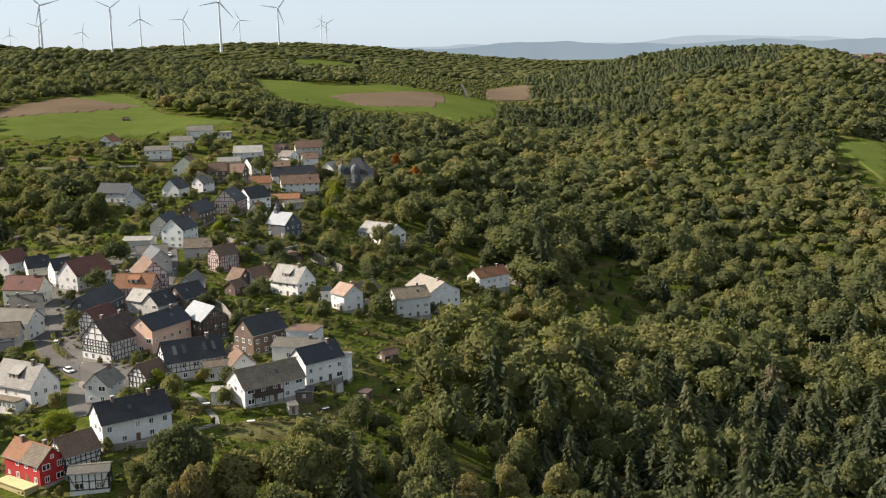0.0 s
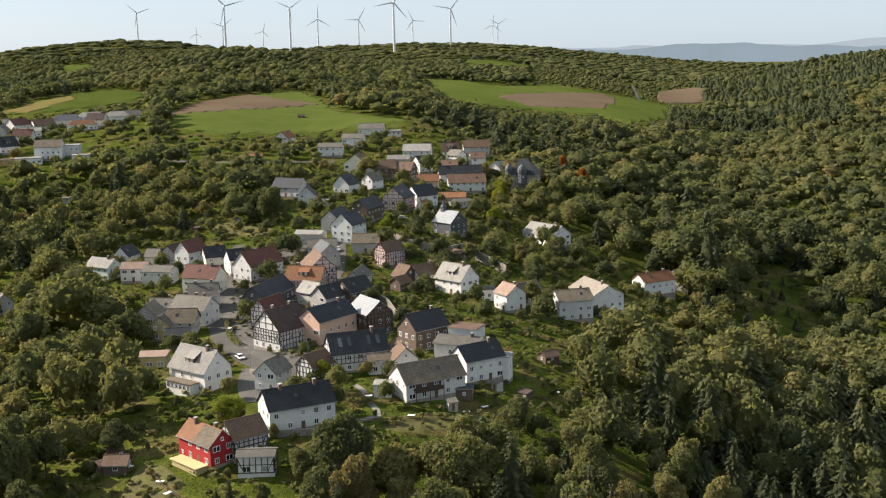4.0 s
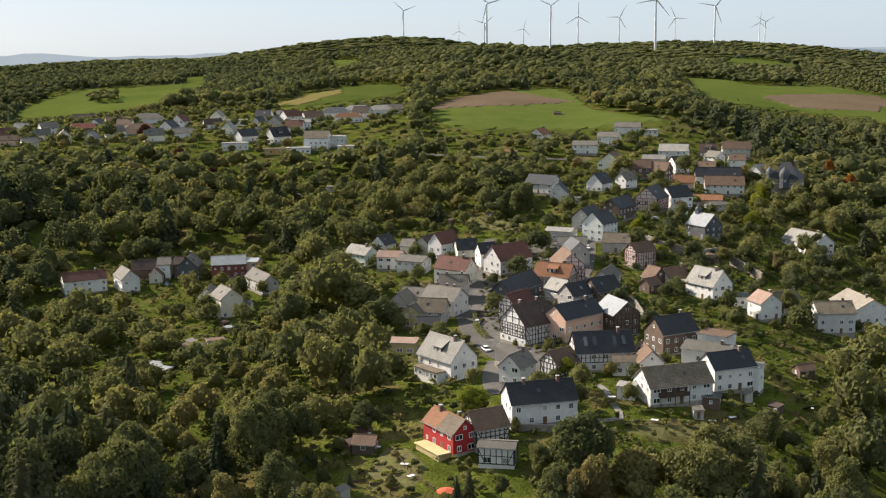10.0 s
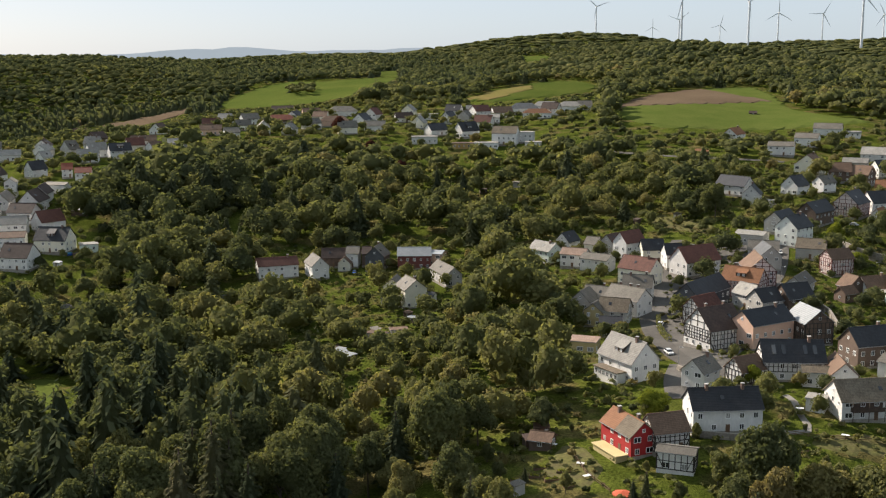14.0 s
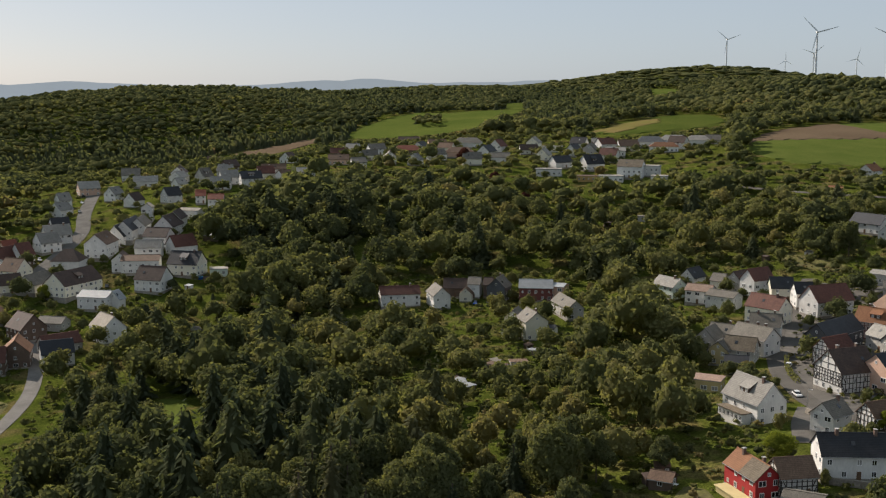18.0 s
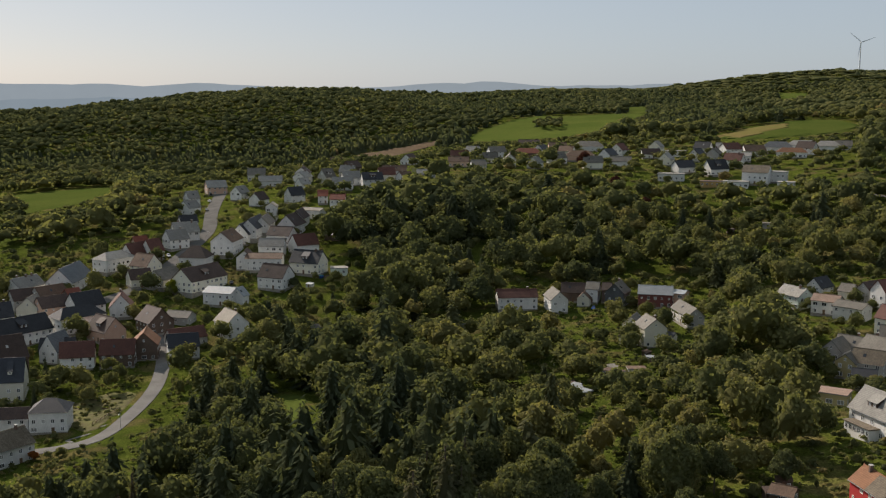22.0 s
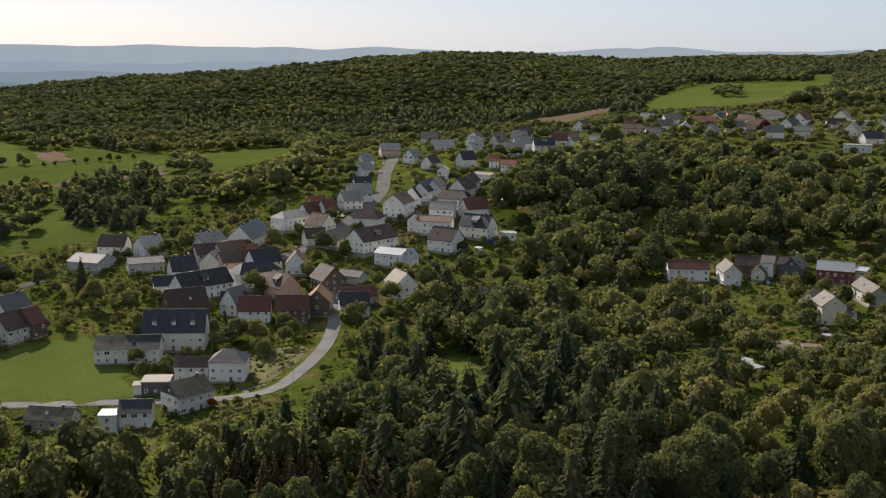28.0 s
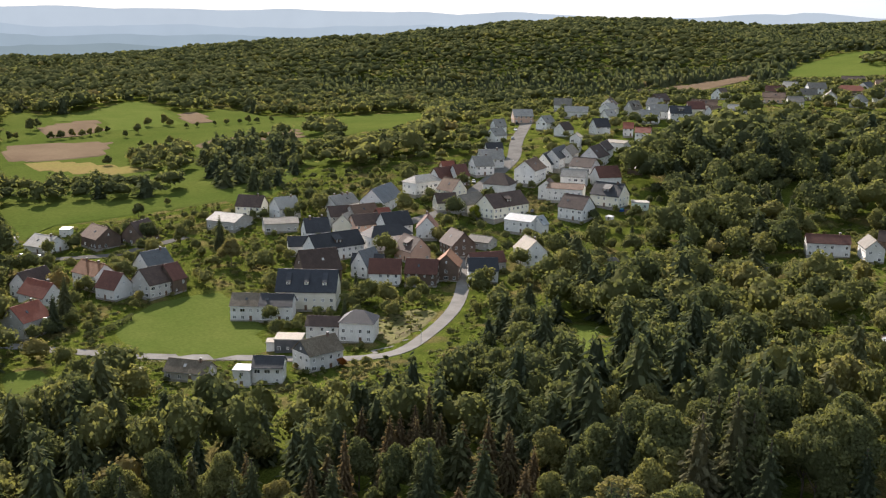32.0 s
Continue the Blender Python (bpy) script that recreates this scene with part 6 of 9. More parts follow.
house(-404.5, 721.1, 50.68, 59.3, 12.6, 11.0, 5.5, 9.5, "wall_white", "roof_wine", "white rendered house with wine-red tile gable roof")
house(-390.3, 728.5, 51.04, 48.2, 14.8, 10.0, 4.0, 8.0, "wall_white", "roof_brown", "white rendered house with brown tile gable roof")
house(-386.1, 702.6, 48.89, 28.8, 14.3, 9.0, 4.0, 6.0, "wall_white", "roof_light", "white rendered house with light grey gable roof")
house(-384.8, 754.1, 52.91, 27.0, 21.3, 12.0, 4.0, 8.0, "wall_white", "roof_blue", "white rendered house with blue-grey slate hipped roof", kind="hip")
house(-372.5, 767.8, 53.79, 25.9, 20.7, 11.0, 4.5, 8.0, "wall_white", "roof_light", "white rendered house with light grey hipped roof", kind="hip")
house(-355.3, 772.1, 53.86, 24.7, 17.7, 11.0, 4.5, 8.0, "wall_white", "roof_light", "white rendered house with light grey hipped roof", kind="hip")
house(-347.6, 782.2, 54.48, 24.0, 10.9, 10.0, 4.0, 7.5, "wall_white", "roof_grey", "white rendered house with grey slate gable roof")
house(-363.6, 733.6, 51.04, 26.4, 20.3, 10.0, 4.0, 7.0, "wall_white", "roof_orange", "white rendered house with orange tile hipped roof", kind="hip")
house(-335.3, 631.6, 40.63, 16.0, 15.7, 12.0, 7.5, 11.5, "wall_white", "roof_moss", "white rendered house with weathered grey-brown tile gable roof")
house(-325.1, 641.1, 41.53, 14.9, 9.0, 8.0, 6.5, 7.0, "wall_white", "roof_light", "white rendered outbuilding with light grey flat roof", kind="flat")
house(-341.3, 616.8, 39.00, 26.0, 15.1, 9.0, 3.5, 3.9, "wall_white", "roof_light", "white rendered outbuilding with light grey flat roof", kind="flat")
house(-355.1, 612.4, 38.92, 30.1, 14.8, 7.0, 3.2, 3.5, "wall_ochre", "roof_brown", "ochre wooden outbuilding with brown tile flat roof", kind="flat")
house(-311.8, 624.3, 39.34, 21.5, 10.0, 7.0, 4.0, 4.5, "wall_white", "roof_light", "white rendered outbuilding with light grey flat roof", kind="flat")
house(-602.9, 489.2, 35.15, 127.6, 11.7, 9.0, 5.2, 8.8, "wall_white", "roof_dark", "white rendered house with dark brown tile gable roof", chimneys=1)
house(-571.5, 502.9, 37.37, 28.8, 9.9, 8.5, 4.6, 8.6, "wall_white", "roof_light", "white rendered house with light grey gable roof", chimneys=1)
house(-828.9, 740.7, 20.66, 132.2, 10.5, 8.5, 4.0, 7.4, "wall_white", "roof_grey", "white rendered house with grey slate gable roof")
house(-535.7, 505.3, 37.57, 59.0, 10.6, 8.5, 4.6, 8.7, "wall_cream", "roof_wine", "cream rendered house with wine-red tile gable roof", chimneys=1)
house(-577.6, 621.0, 43.82, 39.6, 12.6, 9.0, 4.0, 7.5, "wall_white", "roof_wine", "white rendered house with wine-red tile gable roof", chimneys=1)
house(-615.5, 678.8, 42.95, 19.4, 11.1, 9.0, 4.0, 8.1, "wall_white", "roof_light", "white rendered house with light grey gable roof", chimneys=1)
house(-535.9, 609.2, 44.53, 40.4, 11.0, 8.5, 4.0, 7.5, "wall_cream", "roof_grey", "cream rendered house with grey slate gable roof", chimneys=1)
house(-508.2, 598.8, 43.86, 132.0, 11.2, 8.5, 5.2, 8.9, "wall_white", "roof_grey", "white rendered house with grey slate gable roof", chimneys=1)
house(-488.3, 602.7, 43.72, 111.4, 11.2, 8.5, 4.0, 7.8, "wall_white", "roof_light", "white rendered house with light grey gable roof", chimneys=1)
house(-538.0, 671.0, 47.17, 104.7, 12.4, 9.0, 4.6, 8.2, "wall_white", "roof_black", "white rendered house with black slate gable roof", chimneys=1)
house(-516.0, 674.7, 47.81, 17.7, 11.0, 9.0, 4.0, 7.5, "wall_cream", "roof_brown", "cream rendered house with brown tile gable roof", chimneys=1)
house(-452.8, 620.9, 44.25, 43.9, 12.9, 9.5, 4.6, 8.6, "wall_cream", "roof_grey", "cream rendered house with grey slate gable roof")
house(-468.3, 661.0, 47.41, 98.8, 12.8, 9.5, 4.0, 8.2, "wall_white", "roof_black", "white rendered house with black slate gable roof")
house(-462.2, 714.1, 50.49, 107.7, 10.6, 9.0, 5.2, 9.1, "wall_cream", "roof_light", "cream rendered house with light grey gable roof")
house(-420.3, 662.0, 46.51, 109.7, 12.5, 9.0, 4.0, 8.3, "wall_cream", "roof_light", "cream rendered house with light grey gable roof")
house(-429.7, 726.2, 51.12, 9.7, 11.8, 8.5, 4.6, 8.8, "wall_white", "roof_black", "white rendered house with black slate gable roof")
house(-406.8, 703.6, 48.90, 104.0, 10.3, 8.5, 4.6, 8.2, "wall_grey", "roof_grey", "grey rendered house with grey slate gable roof", chimneys=1)
house(-415.4, 732.7, 51.34, 27.9, 12.6, 9.5, 4.6, 8.0, "wall_white", "roof_light", "white rendered house with light grey gable roof")
house(-378.3, 680.1, 46.11, 11.4, 12.2, 9.0, 5.2, 9.4, "wall_white", "roof_wine", "white rendered house with wine-red tile gable roof", chimneys=1)
house(-359.8, 748.9, 52.55, 4.5, 12.5, 9.5, 5.2, 9.3, "wall_white", "roof_dark", "white rendered house with dark brown tile gable roof", chimneys=1)
house(-654.1, 487.8, 31.51, 50.0, 12.4, 8.5, 4.6, 8.9, "wall_white", "roof_grey", "white rendered house with grey slate gable roof", chimneys=1)
house(-585.6, 474.8, 34.48, 116.7, 12.5, 9.0, 4.6, 8.1, "wall_white", "roof_light", "white rendered house with light grey gable roof", chimneys=1)
house(-537.1, 468.2, 33.81, 41.9, 12.5, 9.0, 4.6, 8.1, "wall_white", "roof_light", "white rendered house with light grey gable roof")
house(-450.3, 365.1, 13.30, 77.8, 11.0, 9.5, 4.6, 8.2, "wall_white", "roof_wine", "white rendered house with wine-red tile gable roof")
house(-437.1, 250.8, -1.54, 147.4, 10.4, 8.5, 4.6, 8.6, "wall_white", "roof_wine", "white rendered house with wine-red tile gable roof", chimneys=1)
house(-521.9, 197.7, -1.05, 48.0, 11.6, 9.5, 5.2, 8.7, "wall_cream", "roof_dark", "cream rendered house with dark brown tile gable roof", chimneys=1)
house(-226.6, 807.6, 52.31, 15.7, 5.1, 4.5, 2.3, 3.4, "wall_brown", "roof_dark", "brown timber-clad outbuilding with dark brown tile gable roof")
house(-205.6, 278.2, 2.11, -7.2, 5.9, 5.0, 2.2, 2.5, "wall_brown", "roof_metal", "brown timber-clad outbuilding with bright metal flat roof", kind="flat")
house(-213.9, 331.3, 2.40, -4.4, 3.3, 3.0, 2.0, 2.3, "wall_brown", "roof_metal", "brown timber-clad outbuilding with bright metal flat roof", kind="flat")
house(-136.0, 232.7, 7.30, -29.3, 4.8, 4.0, 2.0, 2.3, "wall_white", "roof_metal", "white rendered outbuilding with bright metal flat roof", kind="flat")
house(-108.6, 223.5, 8.78, 10.1, 5.2, 5.0, 2.3, 3.6, "wall_brown", "roof_brown", "brown timber-clad outbuilding with brown tile gable roof")
house(-212.9, 306.5, 1.78, 0.7, 7.0, 5.0, 2.2, 2.6, "wall_brown", "roof_brown", "brown timber-clad outbuilding with brown tile flat roof", kind="flat")
house(-208.4, 313.9, 2.33, 42.6, 6.0, 4.0, 2.2, 2.5, "wall_grey", "roof_brown", "grey rendered outbuilding with brown tile flat roof", kind="flat")
house(-17.5, 322.4, 7.68, 38.3, 4.8, 4.0, 2.4, 3.6, "wall_brown", "roof_brown", "brown timber-clad outbuilding with brown tile gable roof")
house(-203.7, 624.7, 39.79, 18.1, 7.4, 5.0, 2.5, 3.6, "wall_brown", "roof_orange", "brown timber-clad outbuilding with orange tile gable roof")
house(-136.6, 516.7, 28.08, -24.4, 7.0, 5.0, 2.6, 2.9, "wall_grey", "roof_light", "grey rendered outbuilding with light grey flat roof", kind="flat")
house(-278.0, 538.1, 26.64, 27.3, 5.3, 5.0, 2.4, 2.7, "wall_grey", "roof_grey", "grey rendered outbuilding with grey slate flat roof", kind="flat")
house(-455.9, 390.3, 17.39, 33.3, 8.4, 6.0, 2.6, 2.9, "wall_brown", "roof_light", "brown timber-clad outbuilding with light grey flat roof", kind="flat")
house(-75.4, 221.7, 10.46, 9.6, 8.0, 5.0, 4.4, 5.0, "wall_white", "roof_grey", "black and white half-timbered outbuilding with grey slate gable roof", timber="timber_black")
house(-60.9, 448.4, 15.50, -41.5, 6.2, 4.0, 2.4, 3.4, "wall_brown", "roof_brown", "brown timber-clad outbuilding with brown tile gable roof")
house(563.1, 1555.6, 65.86, -19.7, 12.0, 9.0, 5.0, 9.0, "wall_white", "roof_brown", "white rendered house with brown tile gable roof")
house(564.0, 1526.7, 63.78, -0.1, 12.0, 9.0, 5.0, 9.0, "wall_white", "roof_black", "white rendered house with black slate gable roof")
house(594.4, 1580.9, 66.40, -40.4, 13.0, 9.0, 5.0, 9.0, "wall_cream", "roof_grey", "cream rendered house with grey slate gable roof")
house(589.9, 1539.5, 63.73, -20.8, 12.0, 9.0, 5.0, 9.0, "wall_white", "roof_wine", "white rendered house with wine-red tile gable roof")
house(624.2, 1599.5, 66.37, 8.9, 13.0, 9.0, 5.0, 9.0, "wall_white", "roof_brown", "white rendered house with brown tile gable roof")
house(537.0, 1465.7, 60.63, -9.9, 12.0, 9.0, 5.0, 9.0, "wall_white", "roof_grey", "white rendered house with grey slate gable roof")
house(553.7, 1457.8, 59.52, -30.6, 13.0, 9.0, 5.0, 9.0, "wall_white", "roof_black", "white rendered house with black slate gable roof")
house(580.5, 1478.8, 60.05, -21.2, 12.0, 9.0, 5.0, 9.0, "wall_white", "roof_brown", "white rendered house with brown tile gable roof")

# ---- trees ----
rng = np.random.default_rng(7)


def unit(v):
    return v / np.maximum(np.linalg.norm(v, axis=-1, keepdims=True), 1e-9)


def leaf_quads(pos, normal, size, g, long=1.0):
    """Four corners round each place, square to the normal, ragged."""
    n = unit(normal)
    t = unit(np.cross(n, unit(g.normal(size=n.shape))))
    b = np.cross(n, t)
    s = (size * g.uniform(0.65, 1.25, len(pos)))[:, None]
    c = []
    for u, v in ((-1, -0.55), (0.25, -1), (1, 0.5), (-0.3, 1)):
        ju, jv = g.uniform(0.75, 1.25, (2, len(pos), 1))
        c.append(pos + t * s * u * ju * long + b * s * v * jv + n * s * g.uniform(-0.25, 0.25, (len(pos), 1)))
    return np.stack(c, 1)


def lobes_of(seed):
    """Centres and radii of a broad crown's lobes: a few boughs, each with smaller clumps over it."""
    g = np.random.default_rng(seed)
    n = g.integers(7, 11)
    a = g.uniform(0, 6.28, n)
    d = np.sqrt(g.uniform(0, 1, n)) * 0.6
    centre = np.stack([np.cos(a) * d, np.sin(a) * d, g.uniform(0.45, 1.15, n) + 0.35 * (1 - d / 0.6)], 1)
    centre[0] = (0, 0, 1.3)
    rad = g.uniform(0.30, 0.48, n)
    m = 9
    way = unit(g.normal(size=(n, m, 3)) + np.array([0, 0, 0.3]))
    clump = (centre[:, None] + way * rad[:, None, None] * 0.8).reshape(-1, 3)
    small = (rad[:, None] * g.uniform(0.3, 0.5, (n, m))).reshape(-1)
    return np.concatenate([centre, clump]), np.concatenate([rad * 0.9, small])


def broad_crown(seed, count, size):
    """Leaf clumps of a lobed crown, one unit wide either way and about two high, from z 0."""
    g = np.random.default_rng(seed + 500)
    centre, rad = lobes_of(seed)
    lobes = len(rad)
    pick = g.choice(lobes, count * 3, p=rad ** 2 / (rad ** 2).sum())
    way = unit(g.normal(size=(count * 3, 3)) + np.array([0, 0, 0.35]))
    pos = centre[pick] + way * rad[pick][:, None] * g.uniform(0.86, 1.12, (count * 3, 1))
    far = np.linalg.norm(pos[:, None] - centre[None], axis=2) / rad[None]
    keep = (far.min(1) > 0.84) & (pos[:, 2] > 0.08)
    pos, way = pos[keep][:count], way[keep][:count]
    return leaf_quads(pos, way + g.normal(size=way.shape) * 0.42, size, g)


def hull(seed, spruce, around, rows):
    """Quads of the closed lumpy mass of leaves inside a crown."""
    g = np.random.default_rng(seed + 900)
    k, i = np.meshgrid(np.arange(rows + 1), np.arange(around), indexing="ij")
    a = 6.2832 * (i + 0.5 * (k % 2)) / around
    if spruce:
        h = k / rows
        r = (1 - h) ** 0.9 * (0.86 + 0.16 * np.sin(a * 5 + k * 2.1)) * g.uniform(0.8, 1.1, a.shape)
        p = np.stack([np.cos(a) * r, np.sin(a) * r, 2 * h + 0.04 - r * 0.15], 2)
    else:
        centre, rad = lobes_of(seed)
        e = np.radians(-58 + 148 * k / rows)
        d = np.stack([np.cos(a) * np.cos(e), np.sin(a) * np.cos(e), np.sin(e)], 2)
        c = centre - np.array([0, 0, 0.95])
        dc = d @ c.T
        disc = dc ** 2 - (c ** 2).sum(1) + rad ** 2
        out = np.where(disc > 0, dc + np.sqrt(np.maximum(disc, 0)), 0.2).max(2)
        p = d * (np.maximum(out, 0.35) * g.uniform(0.94, 1.02, a.shape))[..., None] + np.array([0, 0, 0.95])
    n = np.roll(p, -1, 1)
    return np.stack([p[:-1], n[:-1], n[1:], p[1:]], 2).reshape(-1, 4, 3)


def crown_quads(seed, spruce, count, size, around, rows):
    """Leaves and the mass behind them: quads, and which of them are smooth."""
    q, m = (spruce_crown if spruce else broad_crown)(seed, count, size) if count else np.zeros((0, 4, 3)), hull(seed, spruce, around, rows)
    if spruce:
        m = m * ((0.66, 0.66, 0.95) if count else (1, 1, 1))
    else:
        m = (m - (0, 0, 0.95)) * (0.87 if count else 1.0) + (0, 0, 0.95)
    return np.concatenate([q, m]), np.arange(len(q) + len(m)) >= len(q)


def spruce_crown(seed, count, size):
    """Tiers of drooping boughs, each a row of narrow twigs: one unit of radius, two high."""
    g = np.random.default_rng(seed)
    tiers = 17
    tier = np.floor((1 - np.sqrt(g.uniform(0, 1, count))) * tiers)
    boughs = np.maximum(5, np.round(13 * (1 - tier / tiers)))
    a = (np.floor(g.uniform(0, 1, count) * boughs) + 0.5 * (tier % 2)) / boughs * 6.2832 + np.sin(tier * 7.3)
    reach = (1 - tier / tiers) ** 0.9 * (0.8 + 0.2 * np.sin(a * 3 + tier * 2.1))
    f = np.sqrt(g.uniform(0.1, 1, count))
    r = reach * f + 0.015
    a = a + g.normal(0, 0.10, count) * (1.25 - f)
    z = 2 * (tier + 0.55) / tiers - 0.2 * reach * f ** 2 + 0.05 * f ** 4 + g.normal(0, 0.012, count)
    pos = np.stack([np.cos(a) * r, np.sin(a) * r, z], 1)
    turn = a + g.choice((-0.6, 0.6), count) * g.uniform(0.3, 1.2, count)
    along = np.stack([np.cos(turn), np.sin(turn), -0.25 - 0.2 * g.uniform(0, 1, count)], 1)
    side = np.stack([-np.sin(turn), np.cos(turn), g.normal(0, 0.35, count)], 1)
    ln = (size * (1.25 - 0.7 * tier / tiers) * g.uniform(0.7, 1.3, count))[:, None]
    w = ln * 0.36
    return np.stack([pos - along * ln * 0.9, pos - side * w, pos + along * ln, pos + side * w], 1)


def quads_mesh(name, quads, material, tint=None, mass=None, inner=None):
    """Leaf quads stay apart; the quads of the mass are welded and shaded smooth."""
    if mass is None:
        mass = np.zeros(len(quads), bool)
    n = len(quads)
    me = bpy.data.meshes.new(name)
    flat = quads.reshape(-1, 3).astype(np.float32)
    index = np.arange(n * 4, dtype=np.int64)
    if mass.any():
        m = np.repeat(mass, 4)
        keys = np.round(flat[m].astype(np.float64) * 200).astype(np.int64) + 2 ** 20
        code = (keys[:, 0] << 42) | (keys[:, 1] << 21) | keys[:, 2]
        _, first, back = np.unique(code, return_index=True, return_inverse=True)
        loose = int((~m).sum())
        index[~m] = np.arange(loose)
        index[m] = loose + back.reshape(-1)
        flat = np.concatenate([flat[~m], flat[m][first]])
    me.vertices.add(len(flat))
    me.vertices.foreach_set("co", flat.reshape(-1))
    me.loops.add(n * 4)
    me.loops.foreach_set("vertex_index", index.astype(np.int32))
    me.polygons.add(n)
    me.polygons.foreach_set("loop_start", np.arange(n, dtype=np.int32) * 4)
    me.polygons.foreach_set("use_smooth", mass)
    me.materials.append(material)
    me.materials.append(inner or material)
    me.polygons.foreach_set("material_index", mass.astype(np.int32))
    if tint is not None:
        me.attributes.new("tint", "FLOAT", "FACE").data.foreach_set("value", tint.astype(np.float32))
    me.validate()
    me.update(calc_edges=True)
    return me


def trunk_mesh(name, limbs, seed):
    """Tapered trunk, one unit high and thick where it meets the ground, with limbs that fork upward."""
    g = random.Random(seed)
    bm = bmesh.new()

    def tube(p, q, r1, r2):
        axis = (q - p).normalized()
        u = axis.cross(Vector((0.3, 0.9, 0.2))).normalized()
        w = axis.cross(u)
        rings = []
        for c, r in ((p, r1), (p.lerp(q, 0.15), r1 * 0.75), (q, r2)):
            rings.append([bm.verts.new(c + (u * math.cos(k * 1.0472) + w * math.sin(k * 1.0472)) * r) for k in range(6)])
        for s, t in zip(rings, rings[1:]):
            for k in range(6):
                bm.faces.new((s[k], s[(k + 1) % 6], t[(k + 1) % 6], t[k]))

    top = Vector((0.02, 0.01, 1.0))
    tube(Vector((0, 0, -0.08)), top, 0.045, 0.016)
    for k in range(limbs):
        h = g.uniform(0.35, 0.8)
        a = k * 6.28 / max(limbs, 1) + g.uniform(-0.4, 0.4)
        tube(Vector((0, 0, h)), Vector((math.cos(a) * 0.28, math.sin(a) * 0.28, h + g.uniform(0.15, 0.35))), 0.018, 0.006)
    me = bpy.data.meshes.new(name)
    bm.to_mesh(me)
    bm.free()
    me.materials.append(bark)
    return me


def tree_mesh(seed, spruce, leaf, inner):
    q, m = crown_quads(seed, spruce, 3000 if spruce else 3400, 0.10 if spruce else 0.038, 14 if spruce else 26, 10 if spruce else 16)
    return quads_mesh("crown", q, leaf, None, m, inner)


TREE_KINDS = {}
for k in range(6):
    TREE_KINDS["broad", k] = (tree_mesh(40 + k, False, leaf_one, mass_one), trunk_mesh("trunk", 5, k))
for k, m, n in (("copper", copper_leaf, copper_mass), ("amber", amber_leaf, amber_mass), ("lime", lime_leaf, lime_mass)):
    TREE_KINDS[k, 0] = (tree_mesh(60 + len(k), False, m, n), TREE_KINDS["broad", 0][1])
for k in range(4):
    TREE_KINDS["spruce", k] = (tree_mesh(70 + k, True, needle_one, needle_mass_one), trunk_mesh("trunk", 0, 20 + k))


TREE_KINDS["dry", 0] = (tree_mesh(90, True, dry_needle, dry_mass), TREE_KINDS["spruce", 0][1])


def plant(kind, x, y, radius, height, label, turn=0.0, variant=0, name=None):
    """One tree: trunk and crown under an empty at its foot."""
    crown, trunk = TREE_KINDS[kind, variant]
    z = land_at(x, y)
    base = new(name or ("spruce_tree" if kind in ("spruce", "dry") else "broadleaf_tree"))
    base.empty_display_size = 0.3
    base.matrix_basis = pose(x, y, z, 0, 0, turn)
    low = 0.06 if kind in ("spruce", "dry") else 0.16
    if height < 5:
        low = 0.03
    t = new("trunk", trunk)
    t.parent = base
    t.scale = (height * 0.35 + 1.2, height * 0.35 + 1.2, height * (0.97 if kind in ("spruce", "dry") else 0.75))
    c = new("crown", crown)
    c.parent = base
    c.location.z = height * low
    c.scale = (radius, radius, height * (1 - low) / (2.02 if kind in ("spruce", "dry") else 1.9))
    return tagged(base, label, "tree" if height > 5 else "bush")


# leaves, their size, and the mass's columns and rows, by distance
LODS = {"mid": (320, 0.072, 10, 6), "far": (52, 0.135, 8, 5), "dim": (0, 0, 5, 3), "edge": (0, 0, 5, 3), "shrub": (16, 0.26, 6, 3)}
BROAD = {lod: [crown_quads(100 + k, False, *v) for k in range(6)] for lod, v in LODS.items()}
SPRUCE = {lod: [crown_quads(130 + k, True, v[0], v[1] * 2.6, *v[2:]) for k in range(4)] for lod, v in LODS.items()}


def stand(name, spots, lod, kind, label):
    """A stretch of wood as one mesh: spots are rows of x, y, radius, height, tint."""
    if not len(spots):
        return
    shapes = BROAD[lod] if kind == "broad" else SPRUCE[lod]
    pick = rng.integers(0, len(shapes), len(spots))
    out, tints, masses = [], [], []
    z = land(spots[:, 0], spots[:, 1])
    turn = rng.uniform(0, 6.28, len(spots))
    low = {"dim": 0.3, "edge": 0.3}.get(lod, 0.12) if kind == "broad" else 0.04
    for v, (shape, mass) in enumerate(shapes):
        i = np.where(pick == v)[0]
        if not len(i):
            continue
        q = np.broadcast_to(shape, (len(i), *shape.shape)).copy()
        c, s = np.cos(turn[i])[:, None, None], np.sin(turn[i])[:, None, None]
        x, y = q[..., 0] * c - q[..., 1] * s, q[..., 0] * s + q[..., 1] * c
        r, h = spots[i, 2][:, None, None], spots[i, 3][:, None, None]
        q[..., 0], q[..., 1] = x * r + spots[i, 0][:, None, None], y * r + spots[i, 1][:, None, None]
        q[..., 2] = q[..., 2] * h * (1 - low) / 1.95 + (z[i] + spots[i, 3] * low)[:, None, None]
        out.append(q.reshape(-1, 4, 3))
        tints.append(np.repeat(spots[i, 4], shape.shape[0]))
        masses.append(np.tile(mass, len(i)))
    pair = (leaf_wood, far_leaf) if kind == "broad" else (needle_wood, far_needle)
    me = quads_mesh(name, np.concatenate(out), pair[0], np.concatenate(tints), np.concatenate(masses), pair[1])
    tagged(new(name, me), label, "woodland", kind="stuff")


